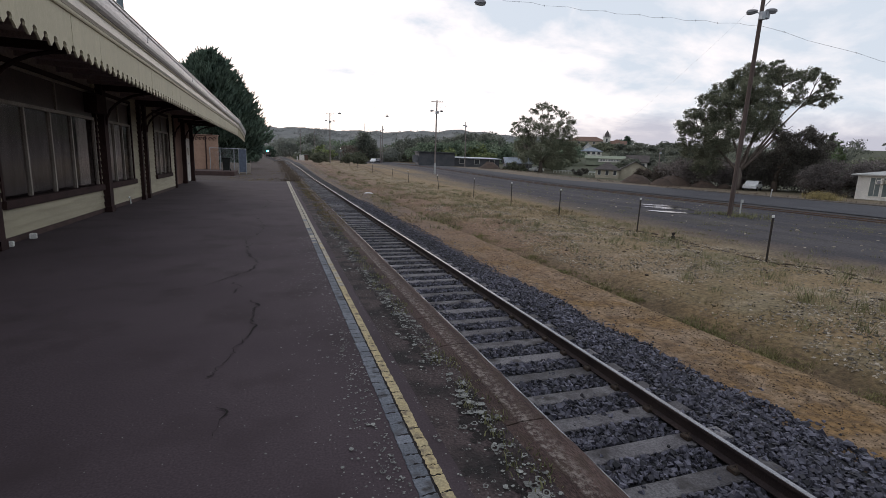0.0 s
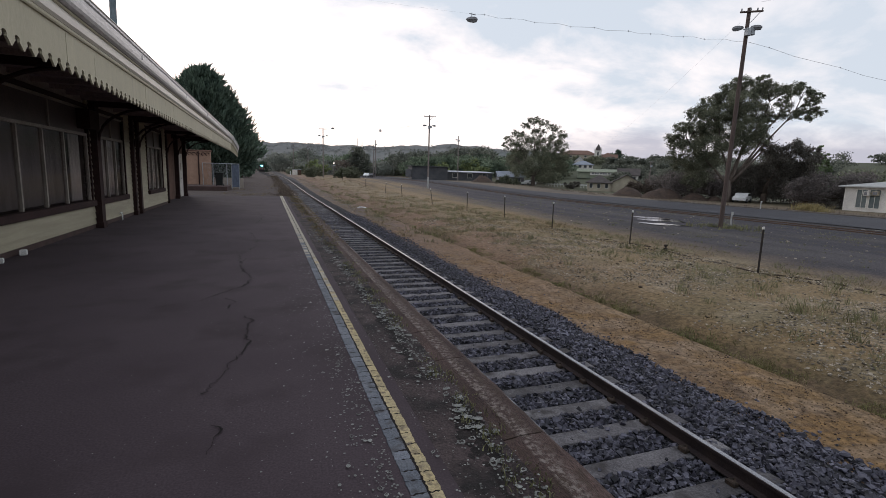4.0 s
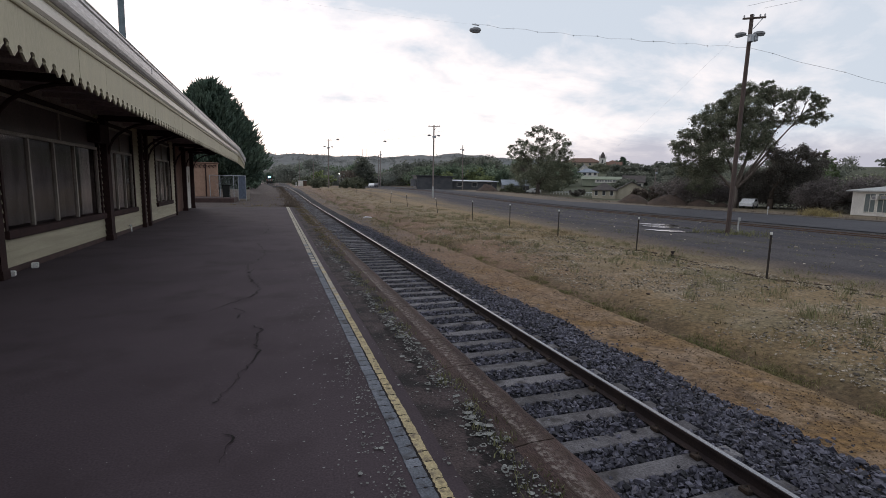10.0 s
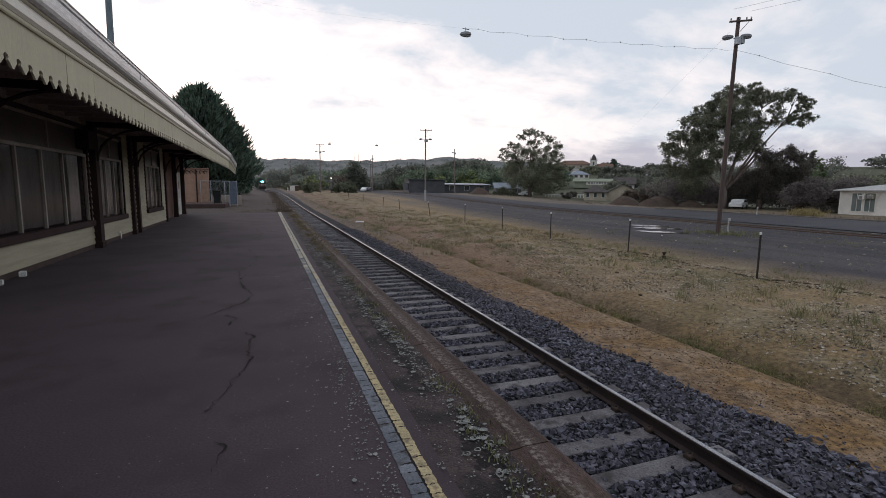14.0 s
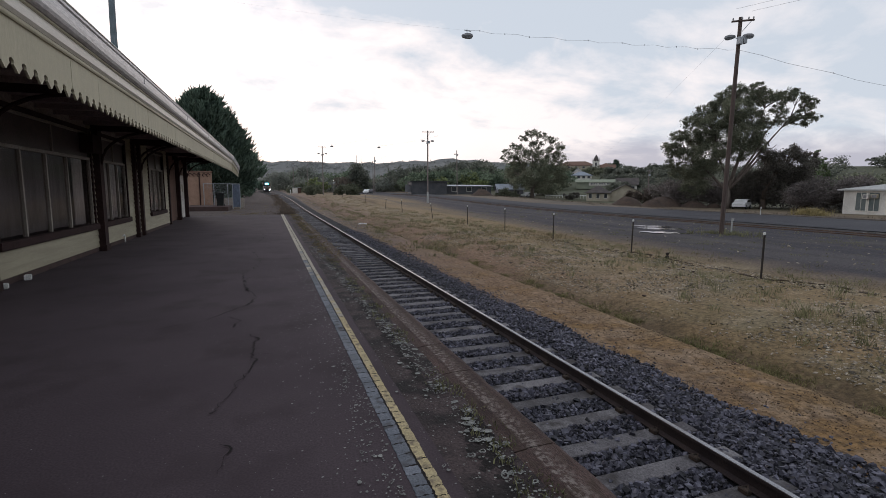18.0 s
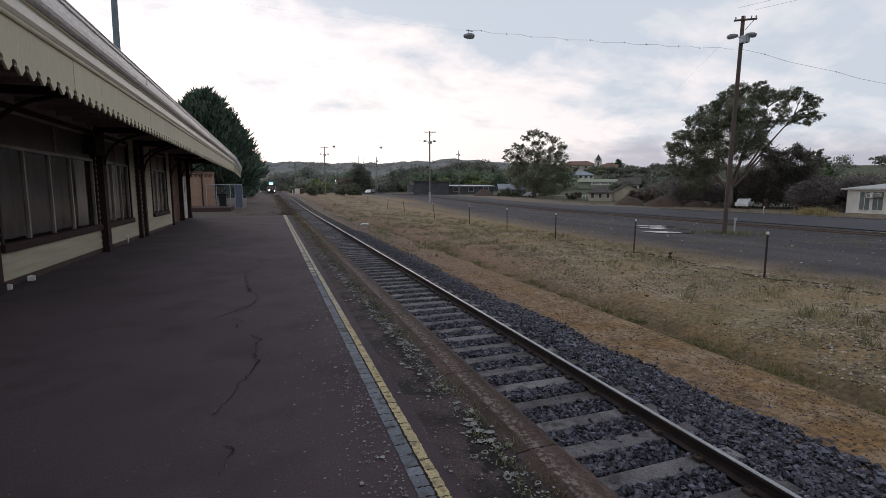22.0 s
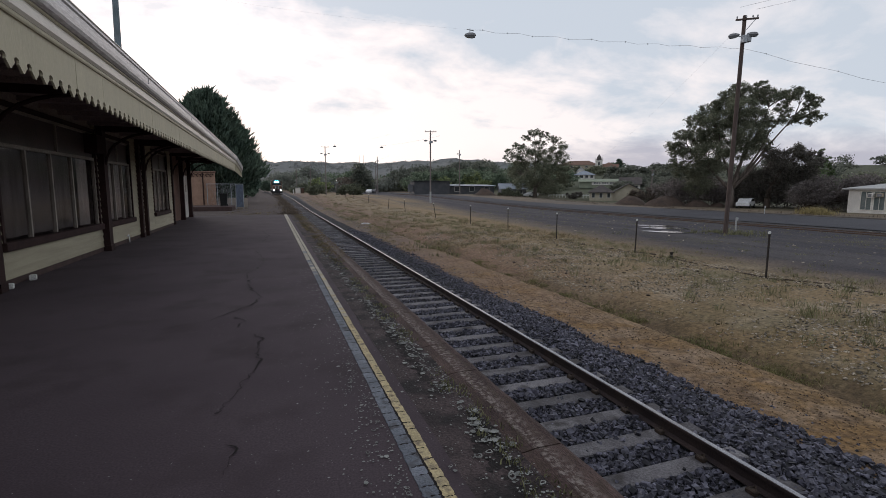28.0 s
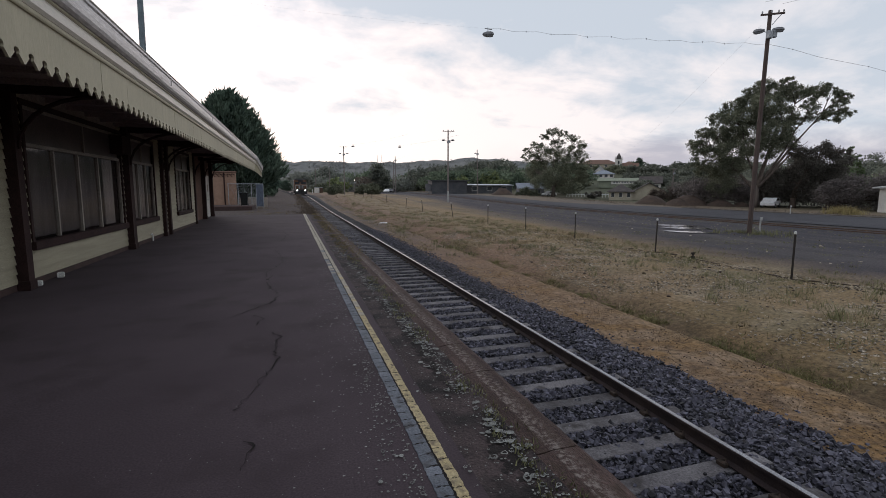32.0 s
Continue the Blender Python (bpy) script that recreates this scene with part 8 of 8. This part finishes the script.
# ---- the locomotive ----
# ballast thick between the sleepers on the stretch behind as well
p = scatter_bed(13000, -5.0, 1.65)
st = new("ballast_stones", stones("ballast_stones", p, 0.014 + 0.030 * rng.random(len(p)) ** 1.8, M["stone"], CUBE, CUBE_F, 0.9))
tagged(st, "loose angular blue-grey ballast stones", "ballast", kind="stuff")


def locomotive():
    """Diesel locomotive, its front at the origin and looking towards -y, rails at z = 0."""
    t = thing("locomotive", "orange and grey diesel locomotive with lit lamps", "locomotive")
    part("underframe", Shape().box(-1.40, 1.40, 0.1, 17.5, 0.95, 1.30, 0.05), M["loco_dark"], t)
    nose = part("nose", Shape().box(-1.05, 1.05, 0.9, 2.8, 1.30, 2.45, 0.12), M["loco_orange"], t)
    part("nose_panel", Shape().box(-0.6, 0.6, 0.86, 0.898, 1.5, 2.2, 0.02), M["loco_grey"], nose)
    cab = part("cab", Shape().box(-1.42, 1.42, 2.8, 5.4, 1.30, 3.55, 0.10), M["loco_orange"], t)
    part("cab_roof", Shape().box(-1.36, 1.36, 2.7, 5.5, 3.555, 3.80, 0.10), M["loco_grey"], cab)
    for x in (-0.72, 0.72):
        part("windscreen", Shape().box(x - 0.52, x + 0.52, 2.765, 2.798, 2.52, 3.02, 0.01), M["loco_glass"], cab)
    for x in (-1.43, 1.424):
        part("side_window", Shape().box(x, x + 0.006, 3.3, 4.7, 2.4, 3.15), M["loco_glass"], cab)
    part("hood", Shape().box(-1.1, 1.1, 5.4, 17.0, 1.30, 3.6, 0.10), M["loco_grey"], t)
    part("hood_stripe", Shape().box(-1.12, 1.12, 5.42, 16.9, 1.9, 2.5, 0.005), M["loco_orange"], t)
    part("pilot", Shape().box(-1.35, 1.35, -0.05, 0.10, 0.20, 1.28, 0.03), M["loco_dark"], t)
    part("walkway_beam", Shape().box(-1.42, 1.42, 0.02, 0.9, 1.18, 1.34, 0.02), M["loco_orange"], t)
    part("coupler", Shape().box(-0.16, 0.16, -0.55, 0.0, 0.75, 1.0, 0.03), M["loco_dark"], t)
    for x in (-1.3, -0.4, 0.4, 1.3):
        part("handrail", Shape().tube([(x, 0.06, 1.3), (x, 0.06, 2.25)], 0.03, 6), M["cap_white"], t)
    part("handrail", Shape().tube([(-1.3, 0.06, 2.25), (-0.4, 0.06, 2.25)], 0.03, 6), M["cap_white"], t)
    part("handrail", Shape().tube([(0.4, 0.06, 2.25), (1.3, 0.06, 2.25)], 0.03, 6), M["cap_white"], t)
    for y0 in (1.6, 12.0):
        bogie = part("bogie", Shape().box(-1.15, -1.0, y0, y0 + 4.2, 0.35, 0.85, 0.05).box(1.0, 1.15, y0, y0 + 4.2, 0.35, 0.85, 0.05).box(-1.0, 1.0, y0 + 1.9, y0 + 2.3, 0.4, 0.8), M["loco_dark"], t)
        for k in range(3):
            for x in (-0.82, 0.70):
                part("wheel", Shape().tube([(x, y0 + 0.5 + 1.6 * k, 0.52), (x + 0.12, y0 + 0.5 + 1.6 * k, 0.52)], 0.52, 16), M["rust"], bogie)
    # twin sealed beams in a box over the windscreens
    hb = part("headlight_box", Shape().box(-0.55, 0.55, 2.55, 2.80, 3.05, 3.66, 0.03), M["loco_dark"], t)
    # discs larger than real lenses, to carry some of the lamp's glare
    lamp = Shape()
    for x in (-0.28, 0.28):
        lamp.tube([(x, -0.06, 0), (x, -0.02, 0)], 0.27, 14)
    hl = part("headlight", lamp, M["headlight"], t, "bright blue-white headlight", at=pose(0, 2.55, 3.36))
    ditch = []
    for x in (-0.94, 0.94):
        ring = part("ditch_lamp_box", Shape().box(x - 0.2, x + 0.2, -0.08, 0.25, 0.86, 1.22, 0.03), M["loco_dark"], t)
        ditch.append(part("ditch_light", Shape().tube([(0, -0.05, 0), (0, 0.0, 0)], 0.15, 14), M["ditch_light"], ring, "lit white marker lamp", at=pose(x, -0.08, 1.04)))
    return t, hl, ditch


loco, headlight, ditch_lights = locomotive()
tagged(loco, group="train")


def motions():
    """The train rolls slowly down the line towards the platform; its headlight slides into its box at the end to look
    put out.
    """
    rows = []
    for k in range(17):
        t = 2.0 * k
        y = 312 - 6.0 * t
        slope = (track_x(y + 8) - track_x(y + 2)) / 6
        rows.append((t, pose(track_x(y), y, rail_z(y), 0, 0, -math.degrees(math.atan(slope)))))
    walk(loco, rows)
    # marker lamps stay hidden inside their boxes until they should be lit
    for lamp, x in zip(ditch_lights, (-0.94, 0.94)):
        walk(lamp, [(0.0, pose(x, 0.12, 1.04)), (13.6, pose(x, 0.12, 1.04)), (14.2, pose(x, -0.08, 1.04)), (32.0, pose(x, -0.08, 1.04))])
    # drawn back into the closed box, which stands in for switching off
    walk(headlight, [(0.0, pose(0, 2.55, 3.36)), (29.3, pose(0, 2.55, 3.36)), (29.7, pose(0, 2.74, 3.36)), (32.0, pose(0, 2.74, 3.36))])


motions()
